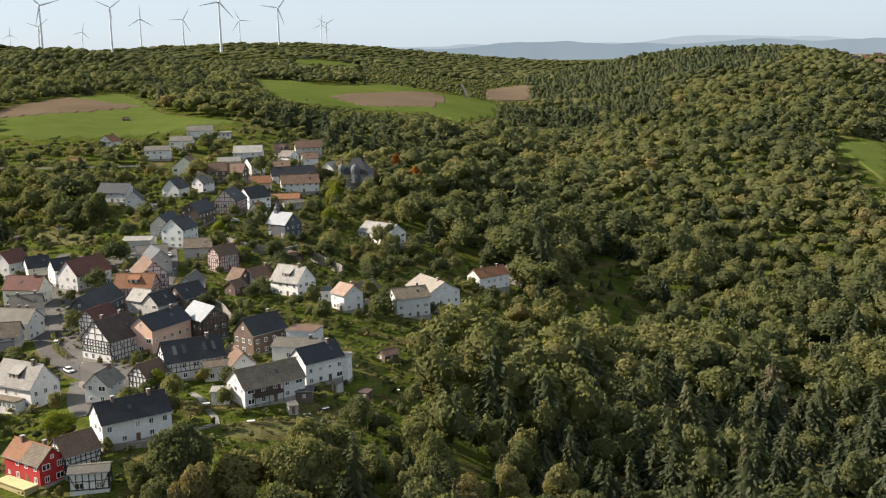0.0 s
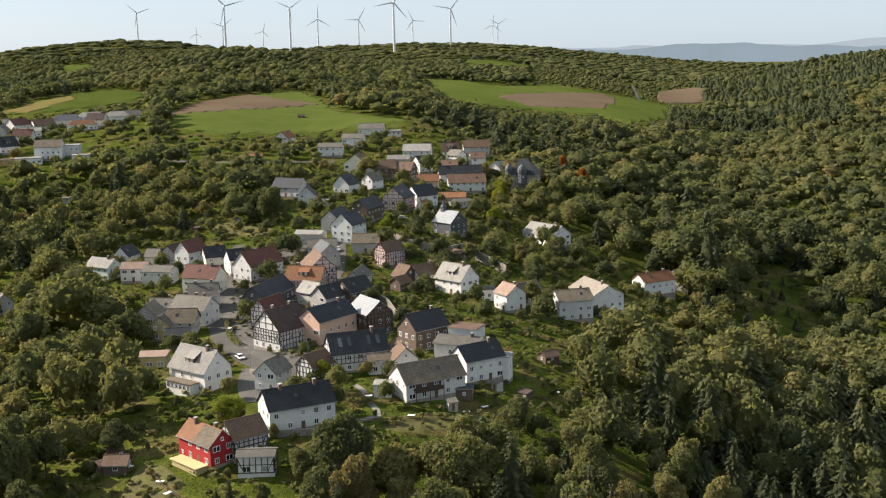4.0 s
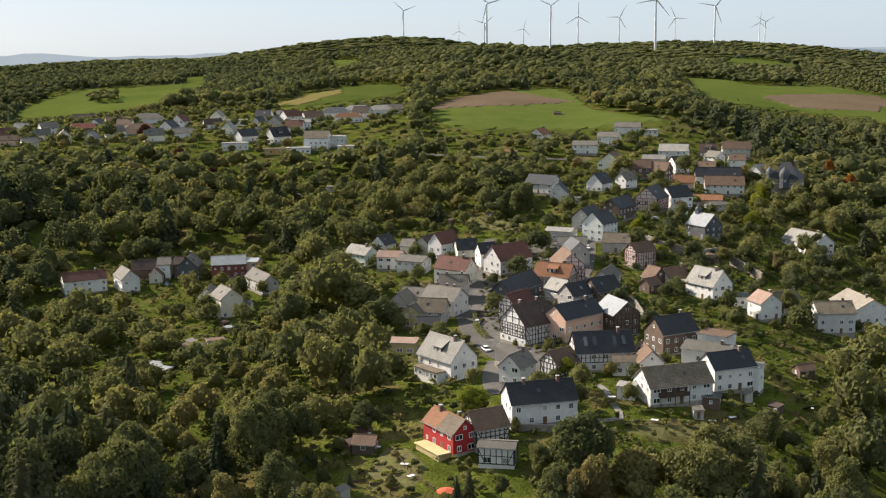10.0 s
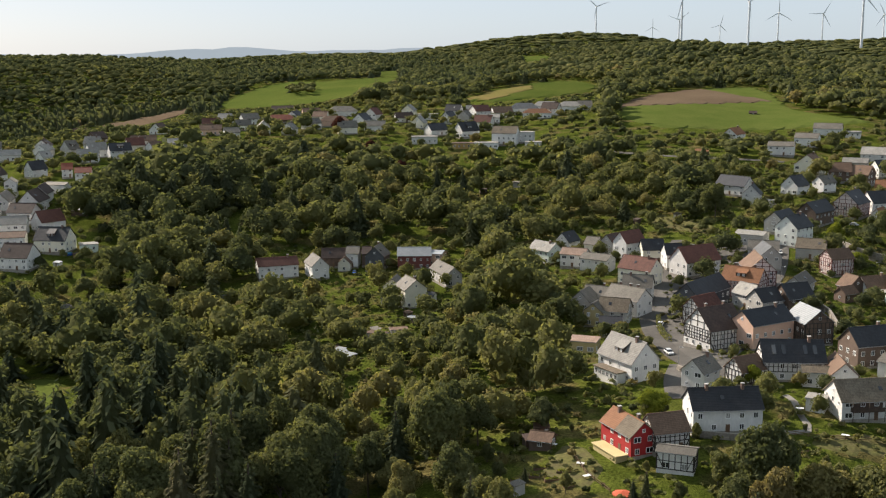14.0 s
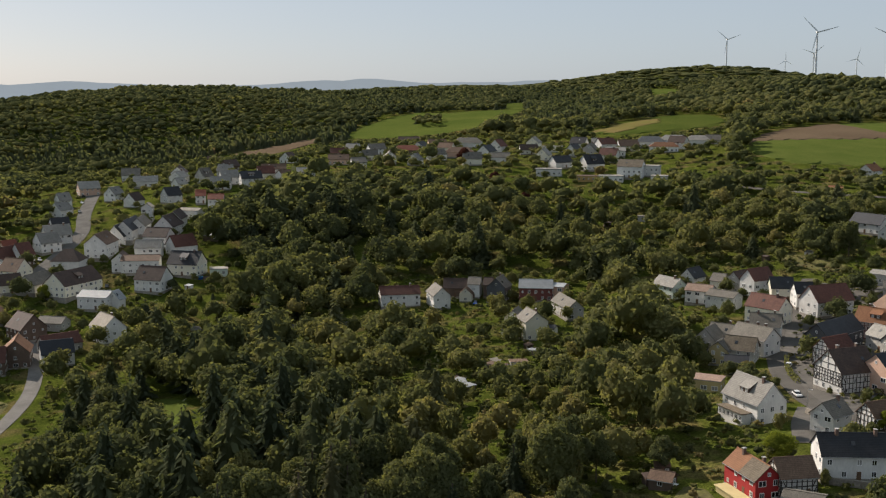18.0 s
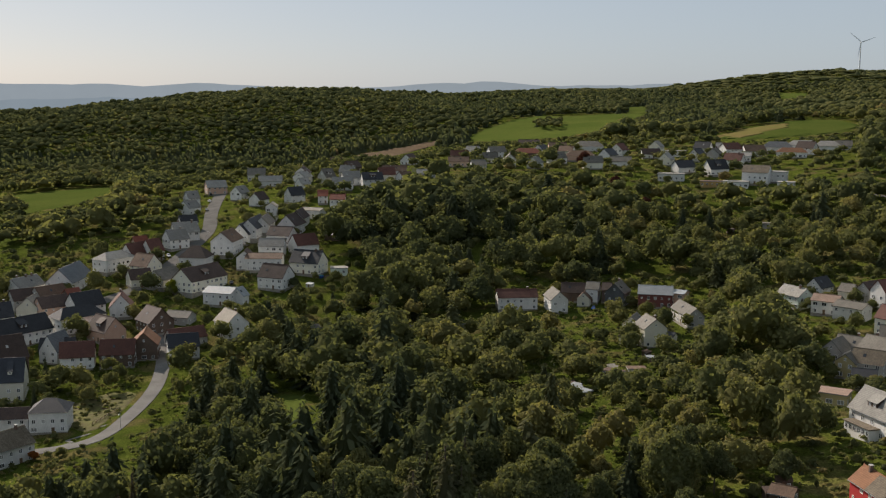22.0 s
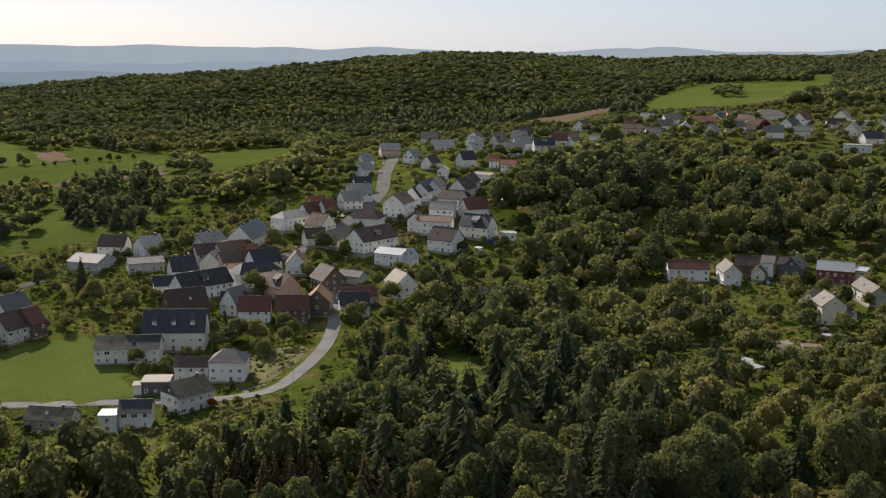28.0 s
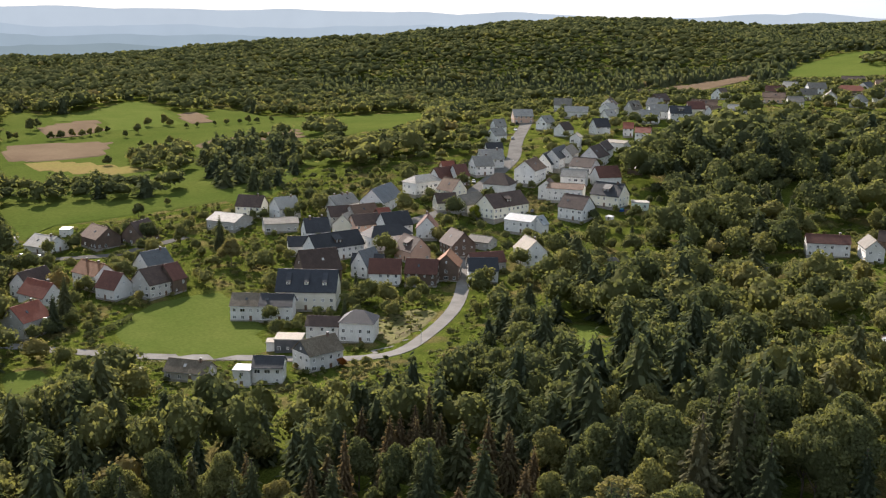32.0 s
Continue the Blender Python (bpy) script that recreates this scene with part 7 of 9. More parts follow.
def clear_of(x, y, margin=0.0):
    """True where no field, road or house stands in the way."""
    ok = np.ones(x.shape, bool)
    for poly in OPEN:
        ok &= ~inside(poly, x, y)
    for poly in GROVES:
        ok |= inside(poly, x, y)
    for line, width in ROADS:
        for p in line[::2]:
            ok &= np.hypot(x - p.x, y - p.y) > width / 2 + 3.2
    for hx, hy, hr in FOOTPRINTS:
        ok &= np.hypot(x - hx, y - hy) > hr + margin
    return ok


def heading(x, y):
    return np.degrees(np.arctan2(-x, y))


def scatter(near, far, spacing, left=86.0, right=-26.0):
    n = int(2 * far / spacing) + 2
    gx, gy = np.meshgrid(np.arange(n) * spacing - far, np.arange(n) * spacing - far)
    gx = (gx + (np.arange(n)[:, None] % 2) * spacing / 2).ravel() + rng.uniform(-0.48, 0.48, n * n) * spacing
    gy = gy.ravel() + rng.uniform(-0.48, 0.48, n * n) * spacing
    r, a = np.hypot(gx, gy), heading(gx, gy)
    k = (r > near) & (r <= far) & (a < left) & (a > right)
    return gx[k], gy[k]


def in_towns(x, y):
    t = np.zeros(x.shape, bool)
    for poly in TOWNS:
        t |= inside(poly, x, y)
    return t


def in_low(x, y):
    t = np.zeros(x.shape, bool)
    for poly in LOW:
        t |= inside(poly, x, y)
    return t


def spruce_share(x, y):
    """Where the woods are of spruce."""
    r, a = np.hypot(x, y), heading(x, y)
    s = 0.08 + 0.16 * (np.sin(x / 47.0 + 0.7) * np.sin(y / 39.0) > 0.45) * (r < 700)
    s[r > 2187] = 0.12
    s[(a < 8) & (r < 362)] = 0.5
    s[(a < -9) & (r < 412)] = 0.7
    s[(a > 41) & (r < 306)] = 0.5
    s[(a > 36) & (a < 58) & (r > 300) & (r < 500)] = 0.3
    s[(a < -4.4) & (a > -17) & (r > 1287) & (r < 1950)] = 0.9
    s[(a > 2) & (a < 9) & (r > 700) & (r < 900)] = 0.6
    s[inside(GROVES[0], x, y)] = 0.75
    s[(a < -3) & (a > -11.5) & (r > 1000) & (r < 1250)] = 0.85
    # hill foot: spruces, made denser so their dark colour stands in for edge shade
    s[(a > 40) & (a < 66) & (r > 1215) & (r < 1360)] = 0.75
    s[(a > 26.8) & (a < 33.5) & (r > 1110) & (r < 1500)] = 0.75
    s[(a > 30) & (a < 46) & (r > 1500) & (r < 2125)] = 0.6
    return s


def scrub_limit(x, y):
    """Woods run out into low scrub below the lower edges of the open fields."""
    limit = np.full(x.shape, 99.0)
    for poly in OPEN:
        px, py = np.mean([p[0] for p in poly]), np.mean([p[1] for p in poly])
        if math.hypot(px, py) < 480:
            continue
        for f in (1.02, 1.045, 1.07, 1.1, 1.13, 1.16):
            limit = np.where(inside(poly, x * f, y * f), np.minimum(limit, 72 * (f - 1)), limit)
    for poly in GROVES:
        limit = np.where(inside(poly, x, y), 99.0, limit)
    return limit


# woods and single trees
bands = (("near", 165, 330, 8.2), ("mid", 330, 620, 10.2), ("far", 620, 1150, 11.4), ("dim", 1150, 2200, 9.4), ("edge", 2200, 4100, 22))
single = {"broad": 0, "spruce": 0}
for band, near, far, spacing in bands:
    x, y = scatter(near, far, spacing)
    town = in_towns(x, y)
    drop = rng.uniform(0, 1, len(x))
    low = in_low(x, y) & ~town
    keep = clear_of(x, y, 1.6) & np.where(town, drop < (0.72 if band == "near" else 0.95), np.where(low, drop < 0.95, drop < 0.97))
    x, y, town, low = x[keep], y[keep], town[keep], low[keep]
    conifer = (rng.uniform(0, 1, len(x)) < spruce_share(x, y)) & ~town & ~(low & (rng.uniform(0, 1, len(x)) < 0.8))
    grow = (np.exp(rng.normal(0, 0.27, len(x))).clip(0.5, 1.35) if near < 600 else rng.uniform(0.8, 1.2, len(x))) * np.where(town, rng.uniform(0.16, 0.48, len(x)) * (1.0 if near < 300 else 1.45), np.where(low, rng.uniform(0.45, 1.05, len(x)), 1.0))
    grove = np.zeros(len(x), bool)
    for poly in GROVES:
        grove |= inside(poly, x, y)
    grow *= np.where(grove, 0.85, 1.0)
    grow *= np.where((heading(x, y) > -4.4) & (heading(x, y) < 4) & (np.hypot(x, y) > 1290) & (np.hypot(x, y) < 2000), 0.55, 1.0)
    for poly in SLIGHT:
        grow *= np.where(inside(poly, x, y), 0.36, 1.0)
    for poly in TALL:
        grow *= np.where(inside(poly, x, y), 1.35, 1.0)
    grow *= 1.0 + 0.25 * np.sin(x / 31.0 + 1.3) * np.cos(y / 27.0)
    radius = np.where(conifer, 5.0, 5.4 if near < 1000 else 5.6) * grow * (spacing / 7.6) ** (0.95 if near < 600 else 1.0)
    height = np.where(conifer, 17.0 if near < 600 else 15.0, 14.5 if near < 600 else 13.0) * grow * {"dim": 0.82, "edge": 0.8}.get(band, 1.0)
    height *= rng.uniform(0.82, 1.2, len(x))
    limit = scrub_limit(x, y)
    radius *= np.clip(limit / height, 0.4, 1)
    height = np.minimum(height, limit)
    tint = np.clip(rng.normal(0.42, 0.21 if near < 1000 else 0.13, len(x)) + 0.18 * np.sin(x / 55.0) * np.sin(y / 70.0 + 2), 0, 1)
    tall = (height > 1.5) & ((np.hypot(x, y) < 2600) | (heading(x, y) < 58))
    x, y, town, low, conifer, radius, height, tint = (v[tall] for v in (x, y, town, low, conifer, radius, height, tint))
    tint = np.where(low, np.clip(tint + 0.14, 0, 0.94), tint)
    rows = np.stack([x, y, radius, height, tint], 1)
    if band == "near":
        order = np.argsort(np.hypot(x, y))
        withered = inside(DRYWOOD, x, y)
        left = []
        for i in order:
            kind = "spruce" if conifer[i] else "broad"
            brown = bool(withered[i]) and rng.uniform() < 0.6
            if single[kind] < (240 if kind == "broad" else 140) and np.hypot(x[i], y[i]) > 185:
                single[kind] += 1
                lab = "dark green spruce on the wooded slope" if conifer[i] else ("small green garden bush" if town[i] else "leafy broadleaf tree on the wooded slope")
                if brown:
                    plant("dry", x[i], y[i], 3.6, height[i] * 0.9, "brown drying spruce at the wood edge", float(rng.uniform(0, 360)), 0)
                    continue
                plant(kind, x[i], y[i], radius[i], height[i], lab, float(rng.uniform(0, 360)), int(rng.integers(0, 4)))
            else:
                left.append(i)
        rows, conifer = rows[left], conifer[left]
        band = "mid"
    stand("broadleaf_wood", rows[~conifer], band, "broad", "mixed green broadleaf trees of the wood")
    stand("spruce_wood", rows[conifer], band, "spruce", "dark green spruces of the wood")

# low shrubs and garden plants between the houses and on the rough slopes
x, y = scatter(170, 640, 3.4)
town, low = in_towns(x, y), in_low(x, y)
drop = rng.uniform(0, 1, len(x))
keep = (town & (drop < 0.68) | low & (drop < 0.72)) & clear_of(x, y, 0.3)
x, y = x[keep], y[keep]
size = rng.uniform(0.35, 1.3, len(x)) ** 1.5 + 0.25
tint = np.clip(rng.normal(0.5, 0.28, len(x)), 0, 1)
stand("garden_shrubs", np.stack([x, y, size * 1.15, size * 1.5, tint], 1), "shrub", "broad", "low green shrubs and garden plants")

# ---- single trees, cars, and other things ----
plant("broad", -151.3, 485.9, 8.0, 17.0, "large round broadleaf tree below the village", 190, 2)
plant("broad", -160.8, 489.9, 6.0, 14.0, "broadleaf tree in the gardens", 340, 0)
plant("broad", -141.3, 670.2, 7.0, 13.0, "tall broadleaf tree among the upper houses", 52, 0)
plant("lime", -128.6, 436.0, 4.0, 9.0, "bright green tree between roofs", 40, 0)
plant("lime", -79.4, 431.1, 4.5, 8.0, "bright green tree beside the lane", 35, 0)
plant("lime", -90.1, 244.8, 4.8, 8.0, "bright green tree below the white house", 259, 0)
plant("broad", -129.2, 320.8, 2.8, 6.0, "small tree beside the parked car", 199, 1)
plant("lime", -74.9, 276.1, 3.0, 6.0, "green tree by the timber house", 341, 0)
plant("broad", -26.8, 387.4, 5.5, 12.0, "dense tree beside the white house", 184, 0)
plant("lime", -95.7, 472.1, 4.0, 8.0, "green tree at the timber house", 150, 0)
plant("spruce", -293.0, 504.2, 5.0, 19.0, "tall dark spruce on the terraces", 315, 1)
plant("spruce", -246.4, 523.3, 4.5, 17.0, "tall dark spruce on the terraces", 86, 2)
plant("broad", -194.1, 581.8, 5.0, 9.0, "tree beside the upper road", 270, 2)
plant("broad", -450.0, 160.5, 7.0, 13.0, "large round tree beside the farm", 336, 0)
plant("spruce", -475.5, 164.5, 4.0, 16.0, "dark spruce beside the houses", 196, 0)
plant("spruce", -378.1, 185.2, 2.6, 13.0, "slender dark spruce in the garden", 90, 2)
plant("spruce", -360.9, 172.1, 2.0, 9.0, "small dark spruce beside the white house", 310, 2)
plant("spruce", -415.7, 83.3, 5.0, 17.0, "tall dark conifer at the lawn edge", 64, 0)
plant("spruce", -401.9, 76.2, 4.5, 14.0, "dark conifer at the lawn edge", 284, 0)
plant("broad", -503.2, 140.7, 5.0, 11.0, "tree on the green island of the street", 55, 1)
plant("broad", -512.2, 127.4, 4.0, 9.0, "tree beside the street", 355, 1)
plant("broad", -493.7, 151.8, 5.0, 10.0, "tree beside the street", 66, 2)
plant("lime", -444.0, 281.7, 3.5, 8.0, "yellow-green willow in the garden", 141, 0)
plant("amber", -311.1, 147.1, 2.4, 3.5, "orange autumn shrub at the road", 268, 0)
plant("copper", -458.3, 619.5, 6.0, 12.0, "dark red beech among upper houses", 5, 0)
plant("copper", -399.4, 572.6, 4.5, 9.0, "dark red tree on the grass", 44, 0)
plant("copper", -354.8, 539.0, 4.0, 9.0, "reddish tree on the terraces", 230, 0)
plant("spruce", 62.9, 557.2, 5.0, 22.0, "tall dark spruce at the wood edge", 174, 2)
plant("lime", -53.1, 525.3, 5.0, 9.0, "bright tree below the stone villa", 135, 0)
plant("broad", -60.5, 533.1, 5.0, 10.0, "tree beside the slate chapel", 320, 0)
plant("lime", -55.0, 562.7, 5.0, 11.0, "bright tree beside the stone villa", 170, 0)
plant("amber", -26.9, 667.1, 4.5, 17.0, "rust-brown tree in the park", 220, 0)
plant("amber", -14.8, 646.0, 5.0, 16.0, "rust-brown tree in the park", 105, 0)
plant("broad", -56.3, 447.6, 4.0, 8.0, "tree on the church bank", 180, 0)
plant("broad", -24.2, 506.2, 6.0, 12.0, "tree behind the white villa", 150, 2)
plant("broad", -112.7, 231.7, 5.0, 9.0, "tree in the sloping gardens", 40, 0)
plant("broad", -37.2, 460.6, 5.0, 9.0, "bush on the church bank", 30, 2)
plant("broad", -48.7, 450.9, 5.5, 10.0, "tree on the church bank", 5, 3)
plant("broad", -57.1, 482.4, 5.0, 10.0, "tree on the church bank", 225, 3)
plant("lime", -52.3, 516.4, 5.0, 11.0, "bright tree on the castle bank", 110, 0)
plant("lime", -56.2, 578.6, 5.0, 12.0, "bright tree on the castle bank", 180, 0)
plant("dry", -237.3, 117.7, 4.2, 14.0, "brown drying spruce at the wood edge", 160, 0)
plant("dry", -225.0, 119.2, 4.2, 15.0, "brown drying spruce at the wood edge", 150, 0)
plant("dry", -226.4, 127.0, 4.2, 15.0, "brown drying spruce at the wood edge", 105, 0)
plant("dry", -215.1, 127.6, 4.2, 16.0, "brown drying spruce at the wood edge", 60, 0)
plant("dry", -208.7, 130.0, 4.2, 15.0, "brown drying spruce at the wood edge", 340, 0)
plant("dry", -205.0, 134.7, 4.2, 16.0, "brown drying spruce at the wood edge", 295, 0)
plant("dry", -196.5, 135.3, 4.2, 15.0, "brown drying spruce at the wood edge", 215, 0)
plant("dry", -204.7, 118.6, 4.2, 14.0, "brown drying spruce at the wood edge", 280, 0)
plant("dry", -193.9, 125.3, 4.2, 14.0, "brown drying spruce at the wood edge", 190, 0)
plant("dry", -211.7, 110.7, 4.2, 13.0, "brown drying spruce at the wood edge", 80, 0)
plant("dry", -182.5, 129.6, 4.2, 14.0, "brown drying spruce at the wood edge", 30, 0)
plant("spruce", -298.4, 53.3, 4.6, 18.0, "tall dark spruce in the valley wood", 200, 0)
plant("spruce", -298.7, 60.9, 4.6, 19.0, "tall dark spruce in the valley wood", 190, 2)
plant("spruce", -288.2, 65.0, 4.6, 17.0, "tall dark spruce in the valley wood", 145, 3)
plant("spruce", -290.2, 46.0, 4.6, 18.0, "tall dark spruce in the valley wood", 280, 0)
plant("spruce", -228.3, 183.2, 4.6, 19.0, "tall dark spruce in the valley wood", 150, 2)
plant("spruce", -218.1, 181.7, 4.6, 18.0, "tall dark spruce in the valley wood", 35, 1)
plant("spruce", -218.3, 188.6, 4.6, 18.0, "tall dark spruce in the valley wood", 280, 0)
plant("spruce", -217.3, 167.4, 4.6, 17.0, "tall dark spruce in the valley wood", 230, 2)
plant("spruce", -266.6, 68.9, 4.6, 17.0, "tall dark spruce in the valley wood", 240, 0)
plant("spruce", -252.6, 73.3, 4.6, 16.0, "tall dark spruce in the valley wood", 300, 0)
plant("lime", -295.0, 94.2, 4.0, 9.0, "yellow-green bush below the road", 290, 0)
plant("broad", -61.5, 224.0, 4.5, 8.0, "tree in the lower garden", 5, 3)
plant("broad", -65.3, 218.3, 4.0, 8.0, "tree in the lower garden", 50, 2)
plant("broad", -146.7, 246.3, 5.0, 10.0, "tree in the sloping wood", 0, 0)
plant("broad", -318.2, 412.0, 7.0, 13.0, "tree above the row of houses", 120, 0)
plant("broad", -319.2, 572.0, 4.0, 14.0, "tree below the large white house", 350, 2)
plant("spruce", -310.3, 506.3, 5.0, 18.0, "tall dark spruce on the terraces", 150, 2)
plant("spruce", -294.0, 505.2, 5.0, 18.0, "tall dark spruce on the terraces", 105, 3)
plant("broad", -900.8, 145.9, 4.0, 8.0, "round broadleaf tree of a meadow hedgerow", 120, 2)
plant("broad", -903.8, 152.6, 3.5, 7.0, "round broadleaf tree of a meadow hedgerow", 52, 5)
plant("broad", -940.3, 169.9, 6.0, 12.0, "round broadleaf tree of a meadow hedgerow", 202, 3)
plant("broad", -954.4, 177.0, 5.0, 10.0, "round broadleaf tree of a meadow hedgerow", 79, 0)
plant("broad", -886.4, 174.3, 4.0, 8.0, "round broadleaf tree of a meadow hedgerow", 34, 0)
plant("broad", -889.0, 182.0, 4.0, 8.0, "round broadleaf tree of a meadow hedgerow", 205, 4)
plant("broad", -894.0, 191.6, 4.0, 8.0, "round broadleaf tree of a meadow hedgerow", 148, 0)
plant("broad", -893.0, 199.1, 3.5, 7.0, "round broadleaf tree of a meadow hedgerow", 113, 4)
plant("broad", -896.1, 206.4, 3.5, 7.0, "round broadleaf tree of a meadow hedgerow", 274, 2)
plant("broad", -899.2, 213.8, 4.0, 8.0, "round broadleaf tree of a meadow hedgerow", 141, 1)
plant("broad", -908.5, 222.8, 3.0, 6.0, "round broadleaf tree of a meadow hedgerow", 54, 2)
plant("broad", -872.1, 227.6, 3.5, 7.0, "round broadleaf tree of a meadow hedgerow", 109, 0)
plant("broad", -888.9, 242.5, 4.5, 9.0, "round broadleaf tree of a meadow hedgerow", 328, 2)
plant("broad", -929.2, 261.8, 4.5, 9.0, "round broadleaf tree of a meadow hedgerow", 139, 1)
plant("broad", -933.3, 276.5, 5.0, 10.0, "round broadleaf tree of a meadow hedgerow", 84, 2)
plant("broad", -919.7, 277.2, 4.0, 8.0, "round broadleaf tree of a meadow hedgerow", 148, 5)
plant("broad", -900.8, 285.7, 2.5, 5.0, "round broadleaf tree of a meadow hedgerow", 190, 0)
plant("broad", -902.5, 295.9, 2.5, 5.0, "round broadleaf tree of a meadow hedgerow", 310, 2)
plant("broad", -901.6, 310.3, 2.5, 5.0, "round broadleaf tree of a meadow hedgerow", 343, 3)
plant("broad", -903.6, 320.9, 3.0, 6.0, "round broadleaf tree of a meadow hedgerow", 259, 1)
plant("broad", -904.1, 333.7, 2.5, 5.0, "round broadleaf tree of a meadow hedgerow", 91, 1)
plant("broad", -899.4, 339.5, 4.0, 8.0, "round broadleaf tree of a meadow hedgerow", 242, 2)
plant("broad", -898.6, 346.9, 3.0, 6.0, "round broadleaf tree of a meadow hedgerow", 45, 4)
plant("broad", -899.3, 360.0, 3.0, 6.0, "round broadleaf tree of a meadow hedgerow", 153, 0)
plant("broad", -809.4, 243.4, 4.0, 8.0, "round broadleaf tree of a meadow hedgerow", 149, 4)
plant("broad", -740.1, 180.4, 4.0, 8.0, "round broadleaf tree of a meadow hedgerow", 159, 4)
plant("broad", -726.0, 195.3, 4.5, 9.0, "round broadleaf tree of a meadow hedgerow", 99, 3)
plant("broad", -714.9, 200.3, 4.0, 8.0, "round broadleaf tree of a meadow hedgerow", 216, 4)
plant("broad", -711.8, 206.1, 4.0, 8.0, "round broadleaf tree of a meadow hedgerow", 147, 3)
plant("broad", -754.5, 199.3, 3.5, 7.0, "round broadleaf tree of a meadow hedgerow", 231, 1)
plant("broad", -786.6, 220.0, 3.0, 6.0, "round broadleaf tree of a meadow hedgerow", 119, 2)
plant("broad", -805.1, 231.6, 3.0, 6.0, "round broadleaf tree of a meadow hedgerow", 132, 0)
plant("broad", -812.9, 223.4, 3.0, 6.0, "round broadleaf tree of a meadow hedgerow", 41, 0)
plant("broad", -776.3, 237.4, 3.0, 6.0, "round broadleaf tree of a meadow hedgerow", 236, 5)
plant("broad", -758.1, 239.8, 3.0, 6.0, "round broadleaf tree of a meadow hedgerow", 143, 4)
plant("broad", -646.1, 217.9, 3.5, 7.0, "round broadleaf tree of a meadow hedgerow", 273, 5)
plant("broad", -575.1, 170.2, 2.5, 5.0, "round broadleaf tree of a meadow hedgerow", 241, 5)
plant("broad", -558.4, 150.5, 4.0, 8.0, "round broadleaf tree of a meadow hedgerow", 175, 1)

for _n, _c in (("car_white", (0.7, 0.7, 0.7)), ("car_dark", (0.02, 0.022, 0.026)), ("car_silver", (0.35, 0.36, 0.37)), ("car_blue", (0.02, 0.07, 0.25))):
    varied(_n, tuple(0.95 * k for k in _c), _c, 0.5, 2, 0.25, spread=0.03, bump=0, spec=0.6)
varied("tyre", (0.012, 0.012, 0.012), (0.022, 0.022, 0.022), 3, 9, 0.9, spread=0.1, bump=0.1)
varied("turbine_white", (0.62, 0.64, 0.66), (0.68, 0.70, 0.72), 0.05, 0.3, 0.5, spread=0.05, bump=0)
varied("rubble", (0.20, 0.175, 0.14), (0.34, 0.30, 0.25), 0.35, 1.8, 0.95, spread=0.45, bump=0.6)
varied("awning_orange", (0.42, 0.07, 0.025), (0.50, 0.10, 0.04), 0.5, 4, 0.8, spread=0.1, bump=0.05)


def car(x, y, turn, paint):
    base = new("car")
    base.empty_display_size = 0.3
    base.matrix_basis = pose(x, y, land_at(x, y) + 0.26, 0, 0, turn)
    tagged(base, {"car_white": "white", "car_dark": "dark", "car_silver": "silver", "car_blue": "blue"}[paint] + " small car parked in the street", "car", "parked cars")
    bm = bmesh.new()
    prism(bm, [(-2.05, 0.35), (-2.1, 0.75), (-1.2, 0.92), (1.75, 0.95), (2.1, 0.8), (2.05, 0.35)], -0.86, 0.86)
    bmesh.ops.bevel(bm, geom=bm.edges[:], offset=0.08, segments=2, affect="EDGES")
    part("body", bm, MATS[paint], base)
    bm = bmesh.new()
    prism(bm, [(-1.15, 0.9), (-0.45, 1.42), (1.2, 1.42), (1.75, 0.9)], -0.74, 0.74)
    part("cabin_glass", bm, glass, base)
    bm = bmesh.new()
    box(bm, -0.68, 0.68, -0.5, 1.2, 1.40, 1.48, 0.04)
    part("car_roof", bm, MATS[paint], base)
    for sx in (-1, 1):
        for sy in (-1.3, 1.3):
            bm = bmesh.new()
            cylinder(bm, 0, 0, -0.1, 0.1, 0.32, 0.32, 12)
            part("wheel", bm, MATS["tyre"], base, at=pose(sx * 0.8, sy, 0.32, 0, 90, 0))


car(-144.6, 382.5, 0, "car_white")
car(-141.0, 371.6, 0, "car_dark")
car(-136.5, 358.6, 5, "car_dark")
car(-139.2, 339.4, 0, "car_white")
car(-106.4, 302.5, 40, "car_white")
car(-110.4, 440.2, 20, "car_white")
car(-107.7, 427.7, 30, "car_dark")
car(-94.3, 501.1, 60, "car_silver")
car(-592.9, 404.8, 60, "car_white")
car(-569.2, 386.6, 60, "car_silver")
car(-615.4, 421.4, 60, "car_dark")
car(-513.0, 85.7, 150, "car_silver")
car(-506.3, 92.2, 150, "car_white")
car(-498.7, 314.3, 70, "car_white")
car(-437.7, 310.1, 50, "car_dark")
car(-283.6, 392.2, 30, "car_blue")
car(-121.5, 336.2, 10, "car_white")
car(-486.9, 267.9, 40, "car_white")
car(-110.3, 481.0, 20, "car_white")


